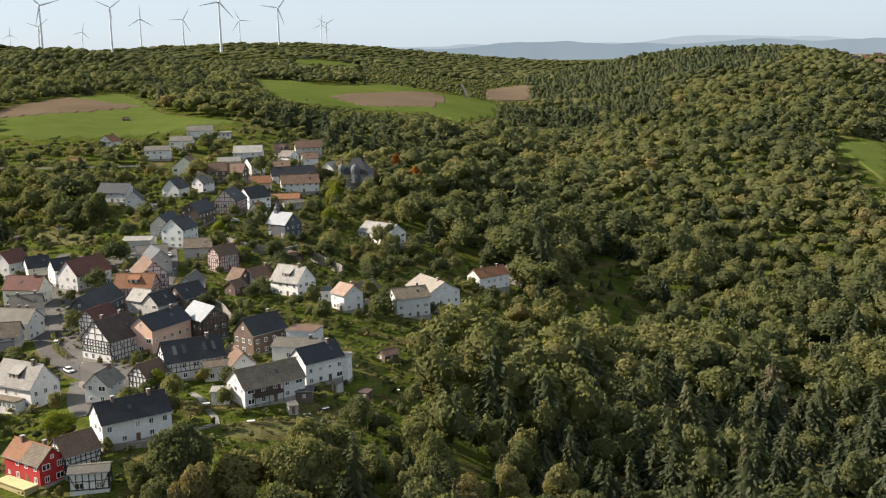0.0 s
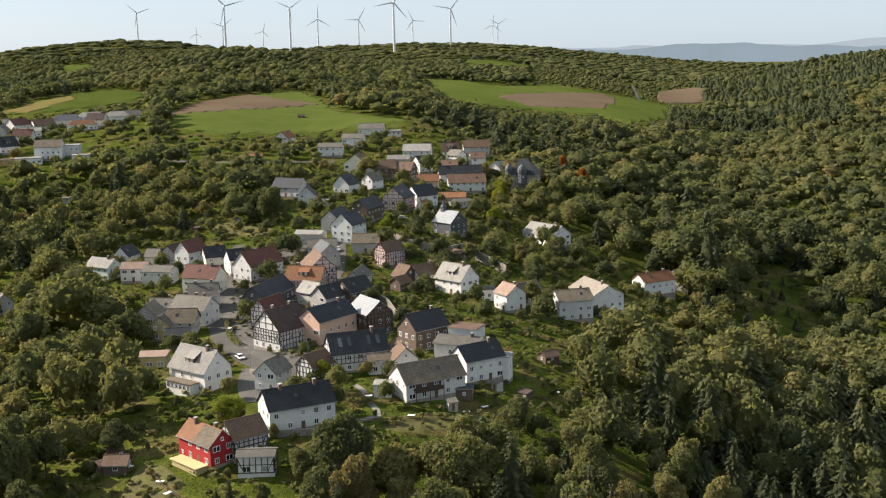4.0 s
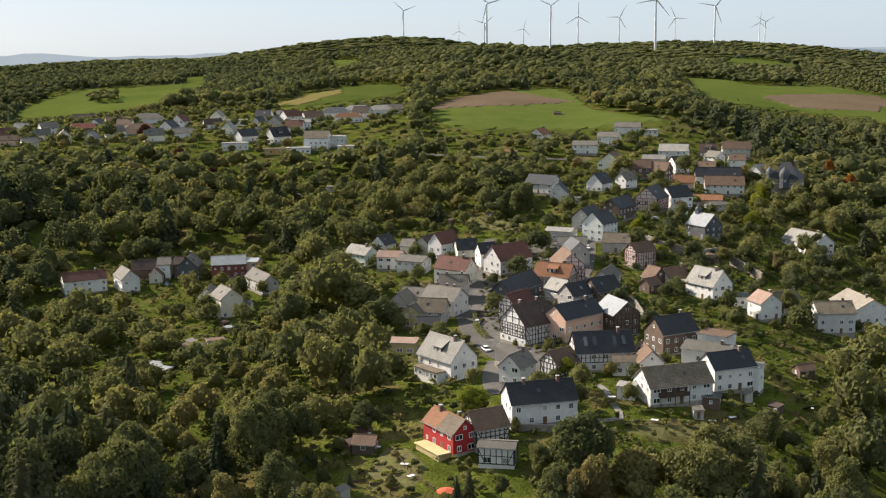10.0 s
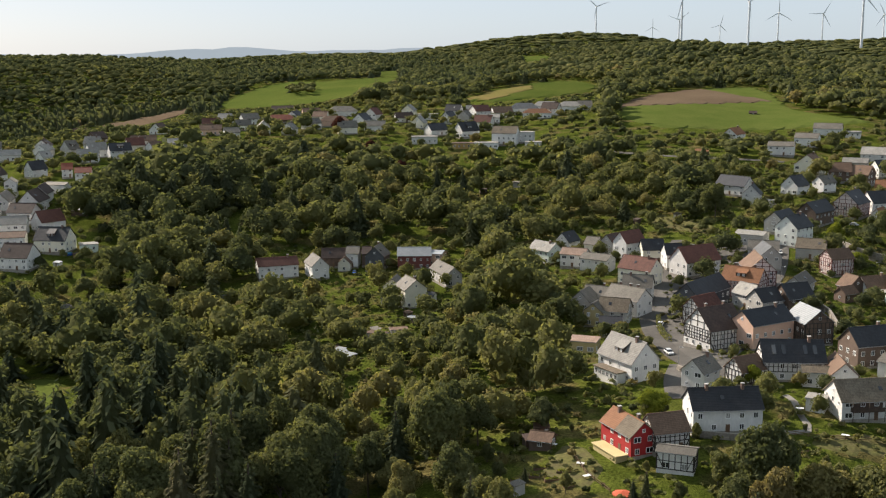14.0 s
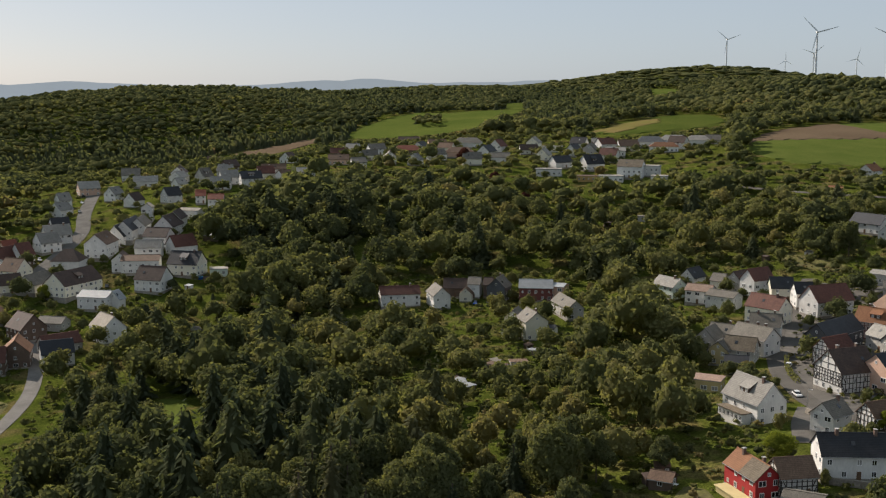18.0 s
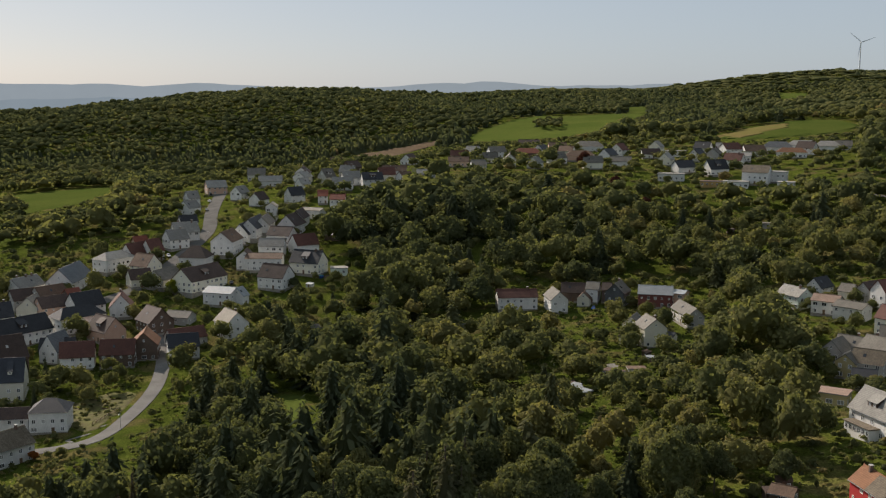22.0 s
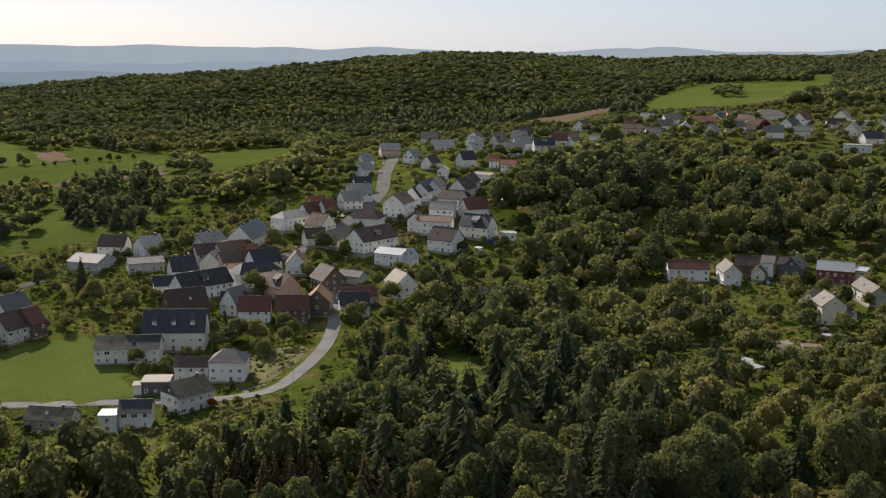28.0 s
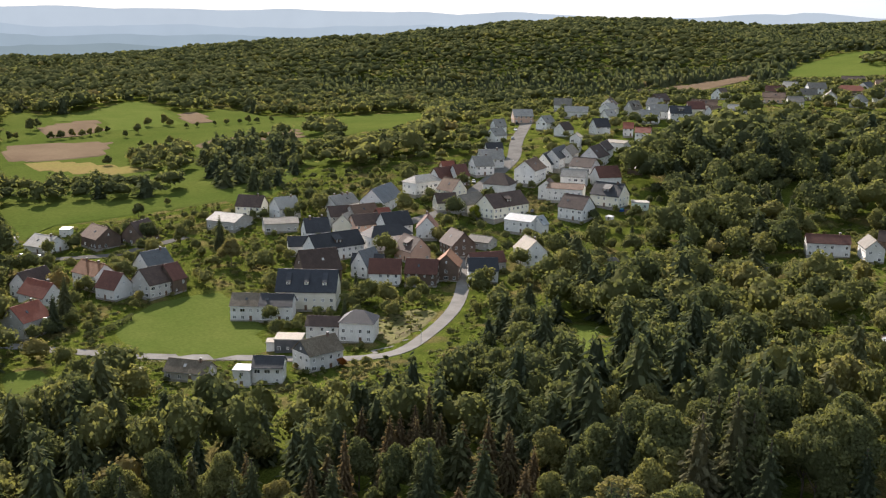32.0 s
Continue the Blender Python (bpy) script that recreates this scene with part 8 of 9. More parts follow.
def turbine(x, y, z, height, blade, phase):
    """A wind turbine that faces the valley."""
    base = new("wind_turbine")
    base.matrix_basis = pose(x, y, z, 0, 0, math.degrees(math.atan2(-x, y)) + 12)
    tagged(base, "tall white three-bladed wind turbine on the far ridge", "wind turbine", "wind turbines on the ridge")
    k = height / 100
    bm = bmesh.new()
    cylinder(bm, 0, 0, -20, height - 1.2 * k, 2.6 * k, 1.5 * k, 16)
    part("tower", bm, MATS["turbine_white"], base)
    bm = bmesh.new()
    box(bm, -2 * k, 2 * k, -4 * k, 6 * k, height - 2 * k, height + 2 * k)
    bmesh.ops.bevel(bm, geom=bm.edges[:], offset=0.7 * k, segments=2, affect="EDGES")
    part("nacelle", bm, MATS["turbine_white"], base)
    bm = bmesh.new()
    cylinder(bm, 0, 0, -1.5 * k, 2 * k, 2 * k, 1.0 * k, 12)
    part("hub", bm, MATS["turbine_white"], base, at=pose(0, -5 * k, height, 90, 0, 0))
    for b in range(3):
        bm = bmesh.new()
        sec = []
        for f, w in ((0.0, 0.025), (0.12, 0.045), (0.3, 0.038), (0.7, 0.022), (1.0, 0.008)):
            h = w * blade
            sec.append([bm.verts.new(p) for p in ((-h * 0.6, -0.1 * h, f * blade), (0, -0.3 * h, f * blade), (h, 0, f * blade), (0, 0.3 * h, f * blade))])
        for s, t in zip(sec, sec[1:]):
            for i in range(4):
                bm.faces.new((s[i], s[(i + 1) % 4], t[(i + 1) % 4], t[i]))
        bm.faces.new(sec[-1])
        part("blade", bm, MATS["turbine_white"], base, at=pose(0, -5.6 * k, height, 0, phase + 120 * b, 0))


turbine(-519, 2711, 82.4, 136.2, 51.1, 20)
turbine(-433, 3090, 91.4, 123.1, 49.1, 40)
turbine(-1003, 3831, 101.9, 116.8, 50.5, 0)
turbine(-896, 3114, 99.0, 129.9, 44.0, 55)
turbine(-930, 2662, 95.9, 123.7, 49.4, 75)
turbine(-997, 4450, 112.7, 118.6, 56.2, 30)
turbine(-816, 4679, 115.4, 114.3, 53.6, 95)
turbine(-1421, 4533, 110.6, 85.0, 42.0, 15)
turbine(-1677, 4444, 115.1, 75.1, 35.1, 0)
turbine(-1553, 4415, 109.8, 107.1, 49.3, 50)
turbine(-484, 4725, 95.3, 108.4, 45.9, 5)
turbine(-463, 4727, 99.4, 108.4, 45.9, 60)
turbine(-1290, 2972, 130.1, 90.4, 39.3, 70)


def villa(x, y, z):
    """Stone villa with a steep slate roof, a domed bay and a small round turret."""
    base = new("villa")
    turn = math.degrees(math.atan2(-x, y)) - 14
    base.matrix_basis = pose(x, y, z, 0, 0, turn) @ Matrix.Scale(1.18, 4)
    tagged(base, "old stone villa with steep slate roof and domed turrets", "house")
    FOOTPRINTS.append((x, y, 9))
    boxed("wall", (-6.5, 6.5, -5.5, 5.5, -4, 8.5), MATS["rubble"], base, "rough brown stone wall")
    bm = bmesh.new()
    v = [bm.verts.new(p) for p in ((-7, -6, 8.4), (7, -6, 8.4), (7, 6, 8.4), (-7, 6, 8.4), (-1.6, 0, 15.5), (1.6, 0, 15.5))]
    for f in ((0, 1, 5, 4), (1, 2, 5), (2, 3, 4, 5), (3, 0, 4), (3, 2, 1, 0)):
        bm.faces.new([v[i] for i in f])
    part("roof", bm, MATS["roof_black"], base)
    for tx, ty, r, h, nm in ((0.6, -6.0, 2.1, 9.5, "bay"), (-6.3, -4.6, 1.5, 10.5, "turret")):
        bm = bmesh.new()
        cylinder(bm, tx, ty, -3 if nm == "turret" else 4.5, h, r, r, 8)
        t = part(nm, bm, MATS["wall_slate"], base, "slate-clad turret")
        bm = bmesh.new()
        rings = []
        for f, k in ((0.0, 1.12), (0.35, 1.1), (0.65, 0.85), (0.85, 0.45), (1.0, 0.12), (1.35, 0.03)):
            rings.append([bm.verts.new((tx + r * k * math.cos(i * 0.5236), ty + r * k * math.sin(i * 0.5236), h + f * r * 1.9)) for i in range(12)])
        for a, b in zip(rings, rings[1:]):
            for i in range(12):
                bm.faces.new((a[i], a[(i + 1) % 12], b[(i + 1) % 12], b[i]))
        bm.faces.new(rings[-1])
        part("dome", bm, MATS["roof_blue"], t, "grey-green domed cap")
    for px in (-4.2, -2.0, 3.6, 5.2):
        for pz in (2.2, 5.6):
            add_window(base, pose(px, -5.5, pz), (1.15, 1.35))
    for px in (-3.5, 0, 3.5):
        for pz in (2.2, 5.6):
            add_window(base, pose(0, 0, 0, 0, 0, 90) @ pose(px, -6.5, pz), (1.15, 1.35))
    for px in (-0.2, 1.4):
        add_window(base, pose(px, -8.05, 7.6), (0.8, 0.9))
    chimney(base, 3.0, 1.5, 14.2, 1.6)
    return base


STONES = []
for _k in range(5):
    _g = random.Random(_k)
    _bm = bmesh.new()
    box(_bm, -0.5, 0.5, -0.5, 0.5, -0.5, 0.5)
    for _v in _bm.verts:
        _v.co += Vector((_g.uniform(-0.1, 0.1), _g.uniform(-0.06, 0.06), _g.uniform(-0.1, 0.1)))
    _me = bpy.data.meshes.new("stone")
    _bm.to_mesh(_me)
    _bm.free()
    _me.materials.append(MATS["rubble"])
    STONES.append(_me)


def stone_wall(points, height, label):
    """A retaining wall along a line: a core with rough stones proud of it."""
    g = random.Random(len(points))
    pts = [Vector(p) for p in points]
    core = bmesh.new()
    base = new("stone_wall")
    tagged(base, label, "wall", kind="structure")
    for a, b in zip(pts, pts[1:]):
        n = max(1, int((b - a).length / 2.2))
        for k in range(n):
            p, q = a.lerp(b, k / n), a.lerp(b, (k + 1) / n)
            side = Vector((-(q - p).y, (q - p).x)).normalized() * 0.35
            zp, zq = land_at(*p), land_at(*q)
            v = [core.verts.new((c.x + s.x, c.y + s.y, h)) for c, zz in ((p, zp), (q, zq)) for s in (side, -side) for h in (zz - 2.5, zz + height)]
            for f in ((0, 1, 5, 4), (2, 6, 7, 3), (1, 3, 7, 5), (0, 2, 3, 1), (4, 5, 7, 6)):
                core.faces.new([v[i] for i in f])
            if k % 2 == 0:
                m = p.lerp(q, 0.5)
                out = side if side.dot(-m) > 0 else -side
                for r in range(int(height / 1.0)):
                    s = new("stone", STONES[g.randrange(5)])
                    s.parent = base
                    c = m + out * 1.0
                    s.matrix_basis = pose(c.x, c.y, (zp + zq) / 2 + 0.5 + r * 1.0, 0, 0, math.degrees(math.atan2((q - p).y, (q - p).x))) @ Matrix.Diagonal(((q - p).length * g.uniform(0.7, 1.2), 0.3, g.uniform(0.6, 0.9), 1))
    part("core", core, MATS["rubble"], base)


def parasol(x, y):
    base = new("parasol")
    base.matrix_basis = pose(x, y, land_at(x, y))
    tagged(base, "large round orange-red garden parasol", "parasol")
    bm = bmesh.new()
    cylinder(bm, 0, 0, -0.3, 2.5, 0.04, 0.03, 8)
    part("pole", bm, MATS["dark_wood"], base)
    bm = bmesh.new()
    top = bm.verts.new((0, 0, 2.6))
    rim = [bm.verts.new((2.1 * math.cos(k * 0.5236), 2.1 * math.sin(k * 0.5236), 2.0 + 0.06 * (k % 2))) for k in range(12)]
    low = [bm.verts.new((2.1 * math.cos(k * 0.5236), 2.1 * math.sin(k * 0.5236), 1.8)) for k in range(12)]
    for k in range(12):
        bm.faces.new((top, rim[k], rim[(k + 1) % 12]))
        bm.faces.new((rim[k], low[k], low[(k + 1) % 12], rim[(k + 1) % 12]))
    part("canopy", bm, MATS["awning_orange"], base)


def hedge(points, height, width, label):
    """A clipped hedge along a line: leaf clumps over a box."""
    g = np.random.default_rng(int(abs(points[0][0])))
    pos, nrm = [], []
    for a, b in zip(points, points[1:]):
        a, b = np.array(a), np.array(b)
        ln = np.hypot(*(b - a))
        n = int(ln * (height * 2 + width) * 5)
        d = (b - a) / ln
        s = np.array([-d[1], d[0]])
        f = g.uniform(0, 1, n)
        k = g.uniform(0, height * 2 + width, n)
        off = np.where(k < height, -width / 2, np.where(k < height * 2, width / 2, k - height * 2 - width / 2))
        up = np.where(k < height, k, np.where(k < height * 2, k - height, height))
        xy = a + np.outer(f, b - a) + np.outer(off + g.normal(0, 0.06, n), s)
        pos.append(np.column_stack([xy, land(xy[:, 0], xy[:, 1]) + up + g.normal(0, 0.07, n)]))
        out = np.where(k < height, -1.0, np.where(k < height * 2, 1.0, 0.0))
        nrm.append(np.column_stack([np.outer(out, s), np.where(k < height * 2, 0.15, 1.0)]) + g.normal(0, 0.35, (n, 3)))
    q = leaf_quads(np.concatenate(pos), np.concatenate(nrm), 0.3, g)
    tagged(new("hedge", quads_mesh("hedge", q, leaf_one)), label, "hedge")


def fence(points, label):
    """Posts, two rails and slats along a line."""
    base = new("fence")
    tagged(base, label, "fence")
    for a, b in zip(points, points[1:]):
        a, b = Vector(a), Vector(b)
        n = max(1, int((b - a).length / 2.4))
        turn = math.degrees(math.atan2((b - a).y, (b - a).x))
        for k in range(n):
            p, q = a.lerp(b, k / n), a.lerp(b, (k + 1) / n)
            zp, zq = land_at(*p), land_at(*q)
            boxed("post", (-0.06, 0.06, -0.06, 0.06, -0.4, 1.15), MATS["door_wood"], base, at=pose(p.x, p.y, zp))
            ln = (q - p).length
            tilt = -math.degrees(math.atan2(zq - zp, ln))
            for h in (0.45, 0.95):
                boxed("rail", (0, ln, -0.03, 0.03, h - 0.07, h + 0.07), MATS["door_wood"], base, at=pose(p.x, p.y, zp, 0, 0, turn) @ pose(0, 0, 0, 0, tilt, 0))


def street_lamp(x, y):
    base = new("street_lamp")
    base.matrix_basis = pose(x, y, land_at(x, y), 0, 0, (x * 7) % 360)
    tagged(base, "slim grey metal street lamp beside the road", "street lamp", "street lamps")
    bm = bmesh.new()
    cylinder(bm, 0, 0, -0.4, 5.2, 0.08, 0.05, 8)
    part("pole", bm, MATS["zinc"], base)
    boxed("arm", (0, 0.9, -0.04, 0.04, 5.1, 5.2), MATS["zinc"], base)
    boxed("lamp_head", (0.6, 1.2, -0.12, 0.12, 5.0, 5.16), MATS["window_paint"], base, bevel=0.03)


def pool(x, y):
    base = new("swimming_pool")
    base.matrix_basis = pose(x, y, land_at(x, y))
    tagged(base, "small round blue garden pool on the lawn", "pool")
    bm = bmesh.new()
    cylinder(bm, 0, 0, -0.6, 0.9, 2.0, 2.0, 20)
    part("rim", bm, MATS["car_blue"], base)
    bm = bmesh.new()
    cylinder(bm, 0, 0, 0.8, 0.93, 1.85, 1.85, 20)
    part("water", bm, varied("pool_water", (0.05, 0.30, 0.45), (0.08, 0.38, 0.52), 0.5, 3, 0.08, spread=0.05, bump=0.05), base)


def garden_table(x, y, turn):
    base = new("garden_table")
    base.matrix_basis = pose(x, y, land_at(x, y), 0, 0, turn)
    tagged(base, "pale wooden garden table on the grass", "table", "garden tables")
    boxed("tabletop", (-0.9, 0.9, -0.5, 0.5, 0.72, 0.78), MATS["window_paint"], base, bevel=0.01)
    for sx in (-0.75, 0.75):
        for sy in (-0.38, 0.38):
            boxed("leg", (sx - 0.04, sx + 0.04, sy - 0.04, sy + 0.04, -0.1, 0.72), MATS["door_wood"], base)

def garden_shed(x, y, turn, w, d, h, wall, roof, label):
    """A small shed with a lean-to roof, a door and a window."""
    base = new("garden_shed")
    base.empty_display_size = 0.5
    base.matrix_basis = pose(x, y, land_at(x, y), 0, 0, turn)
    tagged(base, label, "shed", "garden sheds")
    bm = bmesh.new()
    prism(bm, [(-d / 2, -0.6), (d / 2, -0.6), (d / 2, h + 0.35), (-d / 2, h)], -w / 2, w / 2)
    part("wall", bm, MATS[wall], base)
    s = 0.35 / d
    bm = bmesh.new()
    prism(bm, [(-d / 2 - 0.3, h - s * 0.3 + 0.02), (d / 2 + 0.2, h + 0.35 + s * 0.2 + 0.02), (d / 2 + 0.2, h + 0.43 + s * 0.2), (-d / 2 - 0.3, h - s * 0.3 + 0.1)], -w / 2 - 0.2, w / 2 + 0.2)
    part("roof", bm, MATS[roof], base)
    boxed("door", (-0.4, 0.4, -d / 2 - 0.04, -d / 2 + 0.02, 0.05, min(1.9, h - 0.1)), MATS["door_wood"], base)
    if w > 2.6:
        add_window(base, pose(w / 2 - 0.75, -d / 2, h * 0.6), (0.8, 0.9))


def raised_bed(x, y, turn, ln):
    """A bed of earth and greens within boards."""
    base = new("raised_bed")
    base.matrix_basis = pose(x, y, land_at(x, y), 0, 0, turn)
    tagged(base, "wooden raised bed of dark soil and greens", "garden bed", "raised garden beds")
    for sy in (-0.6, 0.6):
        boxed("board", (-ln / 2, ln / 2, sy - 0.04, sy + 0.04, -0.4, 0.4), MATS["door_wood"], base)
    for sx in (-ln / 2, ln / 2):
        boxed("board", (sx - 0.04, sx + 0.04, -0.56, 0.56, -0.4, 0.4), MATS["door_wood"], base)
    boxed("soil", (-ln / 2 + 0.05, ln / 2 - 0.05, -0.55, 0.55, -0.4, 0.34), bed_mat, base)
    g = np.random.default_rng(int(abs(x * 10)))
    n = int(ln * 26)
    pos = np.column_stack([g.uniform(-ln / 2 + 0.1, ln / 2 - 0.1, n), g.uniform(-0.5, 0.5, n), g.uniform(0.36, 0.75, n)])
    greens = new("greens", quads_mesh("greens", leaf_quads(pos, g.normal(0, 0.5, (n, 3)) + np.array([0, 0, 1]), 0.16, g), lime_leaf))
    greens.parent = base
    tagged(greens, "low green vegetable plants", kind="stuff")


garden_shed(-21.6, 282.4, -31, 3.0, 2.4, 2.0, "wall_brown", "roof_dark", "brown wooden garden shed with dark felt roof")
garden_shed(-16.6, 327.3, -36, 3.6, 2.0, 2.0, "wall_brown", "roof_brown", "brown boarded garden hut among the shrubs")
garden_shed(-29.0, 283.9, -43, 2.4, 2.0, 2.2, "wall_grey", "roof_grey", "grey weathered garden shed with grey sheet roof")
garden_shed(-38.3, 263.4, 22, 2.4, 2.4, 2.2, "wall_grey", "roof_grey", "grey weathered garden shed with grey sheet roof")
garden_shed(-74.9, 248.0, -2, 3.0, 2.4, 2.0, "wall_grey", "roof_grey", "grey weathered garden shed with grey sheet roof")
garden_shed(-111.8, 223.3, 54, 3.0, 2.0, 2.2, "wall_brown", "roof_dark", "brown wooden garden shed with dark felt roof")
garden_shed(-103.5, 201.0, -31, 2.4, 2.4, 2.2, "wall_grey", "roof_grey", "grey weathered garden shed with grey sheet roof")
garden_shed(-211.9, 284.5, 0, 3.0, 2.0, 2.2, "wall_white", "roof_metal", "small white garden shed with bright sheet roof")
garden_shed(-218.7, 313.7, -48, 2.4, 2.4, 2.2, "wall_grey", "roof_grey", "grey weathered garden shed with grey sheet roof")
garden_shed(-138.5, 236.3, -47, 3.6, 2.0, 2.2, "wall_white", "roof_metal", "small white garden shed with bright sheet roof")
garden_shed(-219.7, 337.2, -30, 3.6, 2.0, 2.2, "wall_brown", "roof_brown", "brown boarded garden hut among the shrubs")
garden_shed(-210.7, 283.0, 55, 3.6, 2.0, 2.0, "wall_white", "roof_metal", "small white garden shed with bright sheet roof")
garden_shed(-216.2, 311.8, 17, 2.4, 2.0, 2.2, "wall_grey", "roof_grey", "grey weathered garden shed with grey sheet roof")
garden_shed(-139.9, 238.8, 29, 2.4, 2.0, 2.2, "wall_white", "roof_metal", "small white garden shed with bright sheet roof")
garden_shed(-112.0, 229.9, 33, 3.6, 2.4, 2.2, "wall_brown", "roof_brown", "brown boarded garden hut among the shrubs")
garden_shed(-342.0, 90.8, 11, 3.0, 2.4, 2.0, "wall_grey", "roof_grey", "grey weathered garden shed with grey sheet roof")
garden_shed(-215.0, 286.1, -40, 3.6, 2.0, 2.2, "wall_brown", "roof_dark", "brown wooden garden shed with dark felt roof")
garden_shed(-277.9, 86.7, 29, 3.0, 2.4, 2.0, "wall_grey", "roof_grey", "grey weathered garden shed with grey sheet roof")
garden_shed(-328.3, 286.6, -21, 2.4, 2.4, 2.2, "wall_brown", "roof_brown", "brown boarded garden hut among the shrubs")
garden_shed(-407.0, 333.5, 5, 3.6, 2.0, 2.0, "wall_white", "roof_metal", "small white garden shed with bright sheet roof")
garden_shed(-409.0, 345.8, -16, 2.4, 2.0, 2.2, "wall_brown", "roof_dark", "brown wooden garden shed with dark felt roof")
garden_shed(-184.8, 476.7, -17, 2.4, 2.4, 2.0, "wall_brown", "roof_dark", "brown wooden garden shed with dark felt roof")
garden_shed(-168.7, 485.7, -6, 3.0, 2.4, 2.2, "wall_grey", "roof_grey", "grey weathered garden shed with grey sheet roof")
garden_shed(-291.3, 523.2, 46, 3.6, 2.4, 2.0, "wall_brown", "roof_dark", "brown wooden garden shed with dark felt roof")
raised_bed(-59.7, 238.1, 42, 3.0)
raised_bed(-55.9, 236.0, 7, 2.2)
raised_bed(-53.8, 241.3, 59, 3.6)
raised_bed(-34.7, 262.4, 54, 2.2)
raised_bed(-31.4, 268.7, 12, 2.2)
raised_bed(-26.4, 273.2, 19, 2.2)
raised_bed(-17.7, 286.8, 0, 3.0)
raised_bed(-103.2, 208.6, 21, 2.2)
raised_bed(-98.9, 208.3, 36, 3.0)
raised_bed(-94.1, 206.9, 57, 2.2)
raised_bed(-105.8, 205.5, 8, 3.0)
raised_bed(-103.7, 212.6, 36, 3.0)
raised_bed(-98.0, 212.4, 26, 3.0)
raised_bed(-362.9, 192.1, 5, 3.6)
raised_bed(-353.9, 191.8, 4, 3.0)
raised_bed(-342.5, 188.9, 45, 2.2)
raised_bed(-349.7, 182.7, 2, 2.2)
raised_bed(-349.2, 196.1, 42, 2.2)
raised_bed(-293.2, 152.7, 48, 3.6)
raised_bed(-289.7, 158.3, 33, 3.0)


villa(-46.4, 615.5, 22.4)
stone_wall([(-91.0, 461.1), (-83.7, 454.2), (-76.1, 451.3), (-65.7, 451.7), (-61.2, 460.7)], 3.5, "rough stone retaining wall below the chapel")
stone_wall([(-82.0, 375.8), (-74.5, 363.9), (-68.3, 347.4)], 3, "pale stone garden wall beside the lane")
stone_wall([(-97.7, 285.6), (-90.4, 278.4), (-81.2, 274.5)], 1.6, "grey stone wall along the street")
stone_wall([(-76.0, 238.3), (-63.0, 241.3), (-57.7, 245.6)], 1.6, "low grey garden wall below the white house")
stone_wall([(-54.2, 450.8), (-46.6, 443.6), (-40.3, 435.6)], 4, "grey stone retaining wall in the bank")
parasol(-81.0, 204.6)
hedge([(-125.9, 346.3), (-121.1, 334.0), (-116.4, 325.2), (-111.6, 317.8)], 1.6, 1.2, "clipped green hedge along the street")
hedge([(-388.4, 83.8), (-393.3, 95.0), (-402.9, 104.8)], 2.2, 1.8, "tall clipped hedge at the lawn edge")
hedge([(-166.8, 664.5), (-154.1, 671.1), (-143.9, 672.7)], 1.4, 1.2, "clipped hedge at the upper road")
hedge([(-234.0, 656.1), (-205.6, 657.0), (-184.4, 656.0)], 1.5, 1.2, "clipped hedge at the upper road")
hedge([(-525.7, 278.0), (-503.8, 276.5), (-495.1, 278.4)], 1.5, 1.2, "clipped green garden hedge beside houses")
hedge([(-408.9, 325.2), (-399.5, 334.6), (-390.7, 344.4)], 1.6, 1.3, "clipped garden hedge below the pool")
hedge([(-493.7, 120.9), (-494.2, 126.6), (-487.4, 125.5)], 1.5, 2.2, "rounded hedge on the street island")
fence([(-84.8, 207.2), (-92.4, 212.5), (-100.7, 221.9)], "weathered wooden garden fence")
fence([(-62.1, 247.7), (-51.6, 250.1), (-41.9, 256.1)], "weathered wooden garden fence")
fence([(-329.1, 176.5), (-332.7, 182.9), (-336.9, 191.1)], "pale wooden fence beside the road")
fence([(-36.9, 250.5), (-25.1, 261.4), (-15.8, 280.2)], "weathered wooden garden fence")
fence([(-23.0, 288.6), (-13.7, 282.2), (-4.7, 273.7)], "weathered wooden garden fence")
fence([(-357.4, 91.3), (-345.8, 105.0), (-339.3, 120.2)], "wooden fence along the road")
street_lamp(-100.6, 405.4)
street_lamp(-71.6, 431.7)
street_lamp(-317.2, 180.0)
street_lamp(-99.7, 291.6)
street_lamp(-506.6, 343.9)
street_lamp(-471.1, 127.2)
pool(-415.4, 346.8)
garden_table(-30.6, 268.2, 45)
garden_table(-59.5, 263.5, 15)
garden_table(-13.8, 293.5, 0)
garden_table(-91.9, 211.3, 60)
garden_table(-34.6, 262.3, 10)
garden_table(-47.0, 254.2, 0)
garden_table(-95.6, 216.2, 10)
garden_table(-106.0, 224.0, 0)
road([(-65.3, 272.6), (-62.2, 268.9), (-58.2, 259.9), (-54.9, 252.8), (-62.1, 247.7), (-69.6, 244.6)], 1.6, name="path", label="pale paved garden path", material=gravel_mat, lift=0.16)


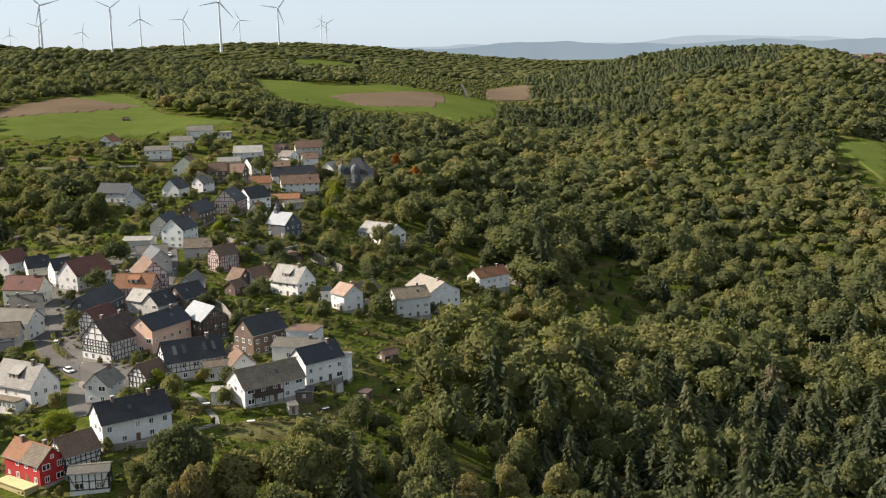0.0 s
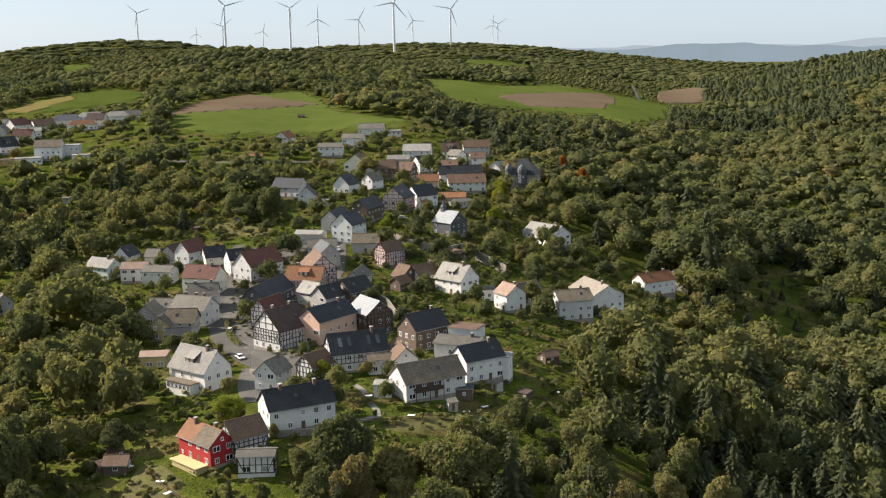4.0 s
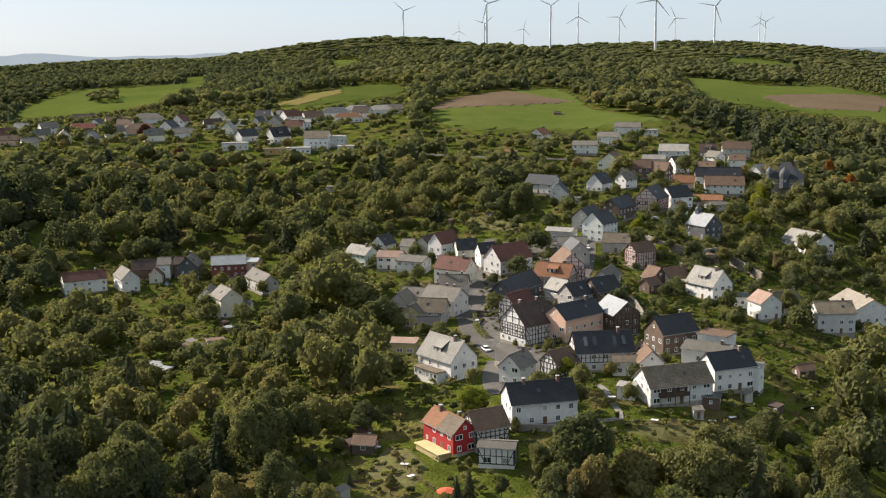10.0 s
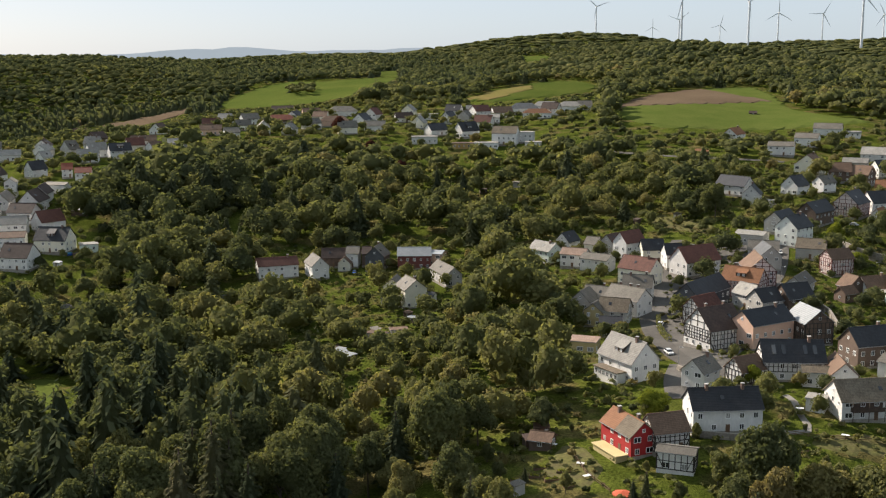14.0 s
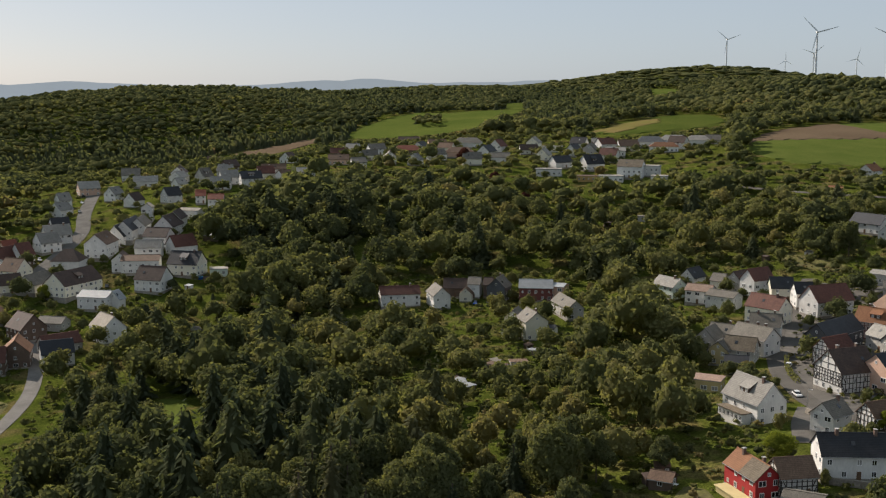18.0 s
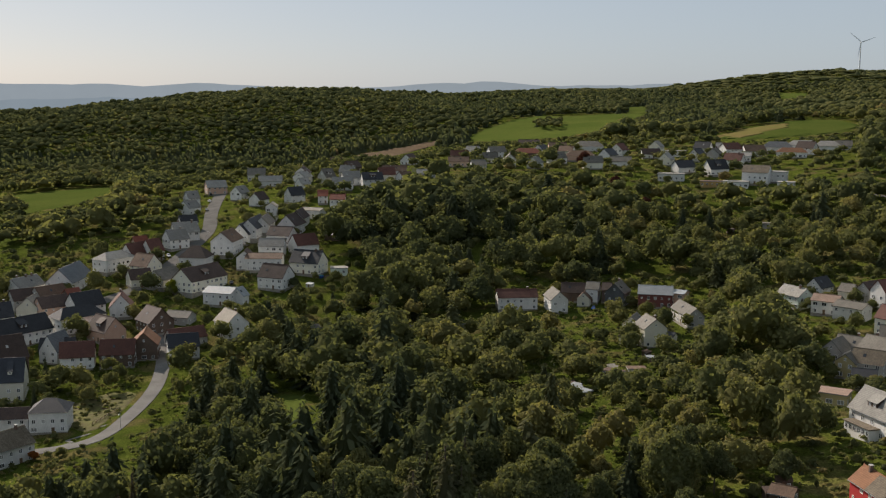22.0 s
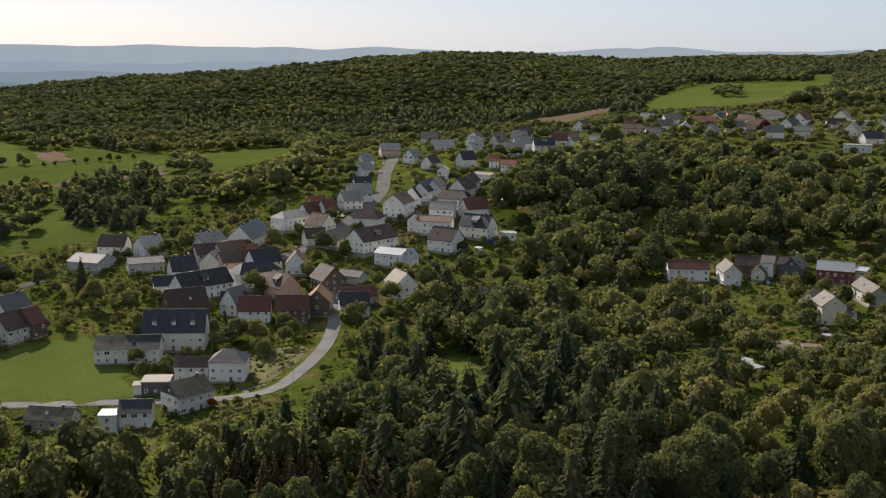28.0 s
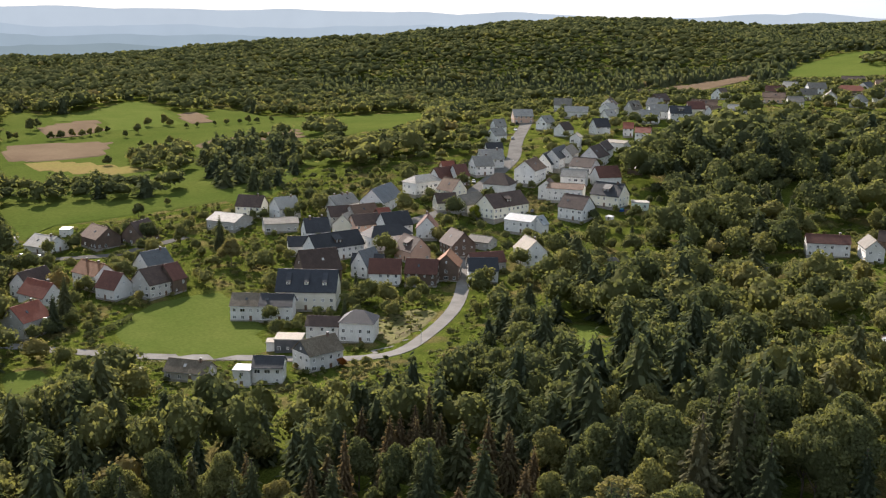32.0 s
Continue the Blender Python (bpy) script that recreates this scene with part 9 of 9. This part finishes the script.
# chapel: bell turret on the ridge
def bell_turret(owner, x, z):
    boxed("bell_turret", (x - 1.0, x + 1.0, -1.0, 1.0, z - 2, z + 2.2), MATS["wall_slate"], owner, "slate-clad bell turret")
    bm = bmesh.new()
    rim = [bm.verts.new((x + 1.5 * math.cos(k * 0.7854 + 0.39), 1.5 * math.sin(k * 0.7854 + 0.39), z + 2.1)) for k in range(8)]
    mid = [bm.verts.new((x + 0.75 * math.cos(k * 0.7854 + 0.39), 0.75 * math.sin(k * 0.7854 + 0.39), z + 3.2)) for k in range(8)]
    tip = bm.verts.new((x, 0, z + 6.0))
    for k in range(8):
        bm.faces.new((rim[k], rim[(k + 1) % 8], mid[(k + 1) % 8], mid[k]))
        bm.faces.new((mid[k], mid[(k + 1) % 8], tip))
    bm.faces.new(rim[::-1])
    part("spire", bm, MATS["roof_blue"], owner, "pointed slate spire")


bell_turret(CHURCH, -3.6, 10.0)
tagged(CHURCH, "slate-clad chapel with bell turret, roof pale with painted sheen", "chapel")


def annex(owner, x0, x1, y0, y1, h, wall, roof, windows=4, face=-1):
    """A low flat-roofed addition to a house, with a row of windows."""
    a = boxed("annex", (x0, x1, y0, y1, -4, h), MATS[wall], owner)
    boxed("annex_roof", (x0 - 0.35, x1 + 0.35, y0 - 0.35, y1 + 0.1, h, h + 0.28), MATS[roof], a, bevel=0.04)
    for k in range(windows):
        add_window(owner, pose(x0 + (x1 - x0) * (k + 0.5) / windows, y0, h - 1.1), (1.15, 1.35), True)


annex(WHITEHOUSE, -5.2, 4.6, -7.6, -4.75, 3.0, "wall_white", "roof_moss", 6)
# roof glass, and a skylight whose bright reflection is put in as pale colour
def roof_panel(owner, x, width, eave, rise, hw, side, material, name, label):
    s = math.degrees(math.atan2(rise, hw))
    boxed(name, (-width / 2, width / 2, -1.4, 1.4, -0.02, 0.06), material, owner, label, at=pose(x, side * hw * 0.5, eave + rise * 0.5 + 0.27, s if side < 0 else -s, 0, 0))


# pale covering stands in for the reflection on the big skylight's glass
roof_panel(SKYLIGHT, 0.0, 4.2, 5.5, 4.0, 5.0, -1, MATS["roof_metal"], "pale_skylight", "big skylight, its bright reflection put in as pale colour")
for _x in (-5, -2.5, 3, 5.5):
    roof_panel(BLACKTIMBER, _x, 1.0, 5.5, 4.5, 4.75, -1, glass, "roof_light", "dark glass roof light")
annex(REDHOUSE, -4.5, 5.2, -6.4, -3.5, 0.6, "wall_yellow", "wall_yellow", 0)


def balcony(owner, x0, x1, y, z, depth=1.4):
    """A wooden balcony with its boards, posts and rail."""
    b = boxed("balcony", (x0, x1, y - depth, y, z - 0.15, z), MATS["dark_wood"], owner, "dark wooden balcony")
    boxed("balcony_front", (x0, x1, y - depth - 0.05, y - depth, z, z + 0.95), MATS["dark_wood"], b)
    for px in (x0, (x0 + x1) / 2, x1):
        boxed("post", (px - 0.07, px + 0.07, y - depth, y - depth + 0.14, z - 2.6, z + 2.3), MATS["dark_wood"], b)


balcony(LONGHOUSE, -6.4, 1.5, -4.75, 2.7)
boxed("loggia", (-6.4, 1.5, -4.80, -4.74, 2.75, 4.9), MATS["dark_wood"], LONGHOUSE, "dark boarded wall behind the balcony")

# satellite dish on the red house
_bm = bmesh.new()
_r = [[_bm.verts.new((k * 0.3 * math.cos(a * 0.5236), -0.1 * (1 - (k / 3) ** 2), k * 0.3 * math.sin(a * 0.5236))) for a in range(12)] for k in (1, 2, 3)]
for _s, _t in zip(_r, _r[1:]):
    for _a in range(12):
        _bm.faces.new((_s[_a], _s[(_a + 1) % 12], _t[(_a + 1) % 12], _t[_a]))
_bm.faces.new(_r[0])
part("satellite_dish", _bm, MATS["zinc"], REDHOUSE, "round grey satellite dish", at=pose(5.4, -2.2, 1.8, 0, 0, 60))


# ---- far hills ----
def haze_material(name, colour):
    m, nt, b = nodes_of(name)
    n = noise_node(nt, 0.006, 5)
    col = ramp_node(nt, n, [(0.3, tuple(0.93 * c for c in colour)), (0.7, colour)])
    # the pale blue of the air between is put in as glowing colour
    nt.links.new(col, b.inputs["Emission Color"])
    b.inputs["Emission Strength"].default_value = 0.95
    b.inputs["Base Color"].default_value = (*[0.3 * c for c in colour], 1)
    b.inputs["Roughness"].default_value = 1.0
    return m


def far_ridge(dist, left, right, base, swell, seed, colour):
    """A distant ridge, aerial haze painted on as a pale glow: base and swell in degrees over the eye's level."""
    mat = haze_material("far_hills_haze", colour)
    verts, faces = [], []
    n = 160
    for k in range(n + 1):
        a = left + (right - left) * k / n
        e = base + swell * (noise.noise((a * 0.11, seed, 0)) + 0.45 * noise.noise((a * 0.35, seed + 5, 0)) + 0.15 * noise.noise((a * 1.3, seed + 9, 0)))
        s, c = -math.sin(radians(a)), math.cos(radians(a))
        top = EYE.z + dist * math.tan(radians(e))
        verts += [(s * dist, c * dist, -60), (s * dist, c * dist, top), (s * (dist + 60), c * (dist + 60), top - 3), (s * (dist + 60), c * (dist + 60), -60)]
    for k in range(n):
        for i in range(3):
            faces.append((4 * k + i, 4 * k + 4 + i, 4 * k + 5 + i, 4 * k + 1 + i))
    tagged(mesh_object("backdrop", verts, faces, mat), "distant hills on the horizon, pale blue haze put into colour", "hills", kind="structure")


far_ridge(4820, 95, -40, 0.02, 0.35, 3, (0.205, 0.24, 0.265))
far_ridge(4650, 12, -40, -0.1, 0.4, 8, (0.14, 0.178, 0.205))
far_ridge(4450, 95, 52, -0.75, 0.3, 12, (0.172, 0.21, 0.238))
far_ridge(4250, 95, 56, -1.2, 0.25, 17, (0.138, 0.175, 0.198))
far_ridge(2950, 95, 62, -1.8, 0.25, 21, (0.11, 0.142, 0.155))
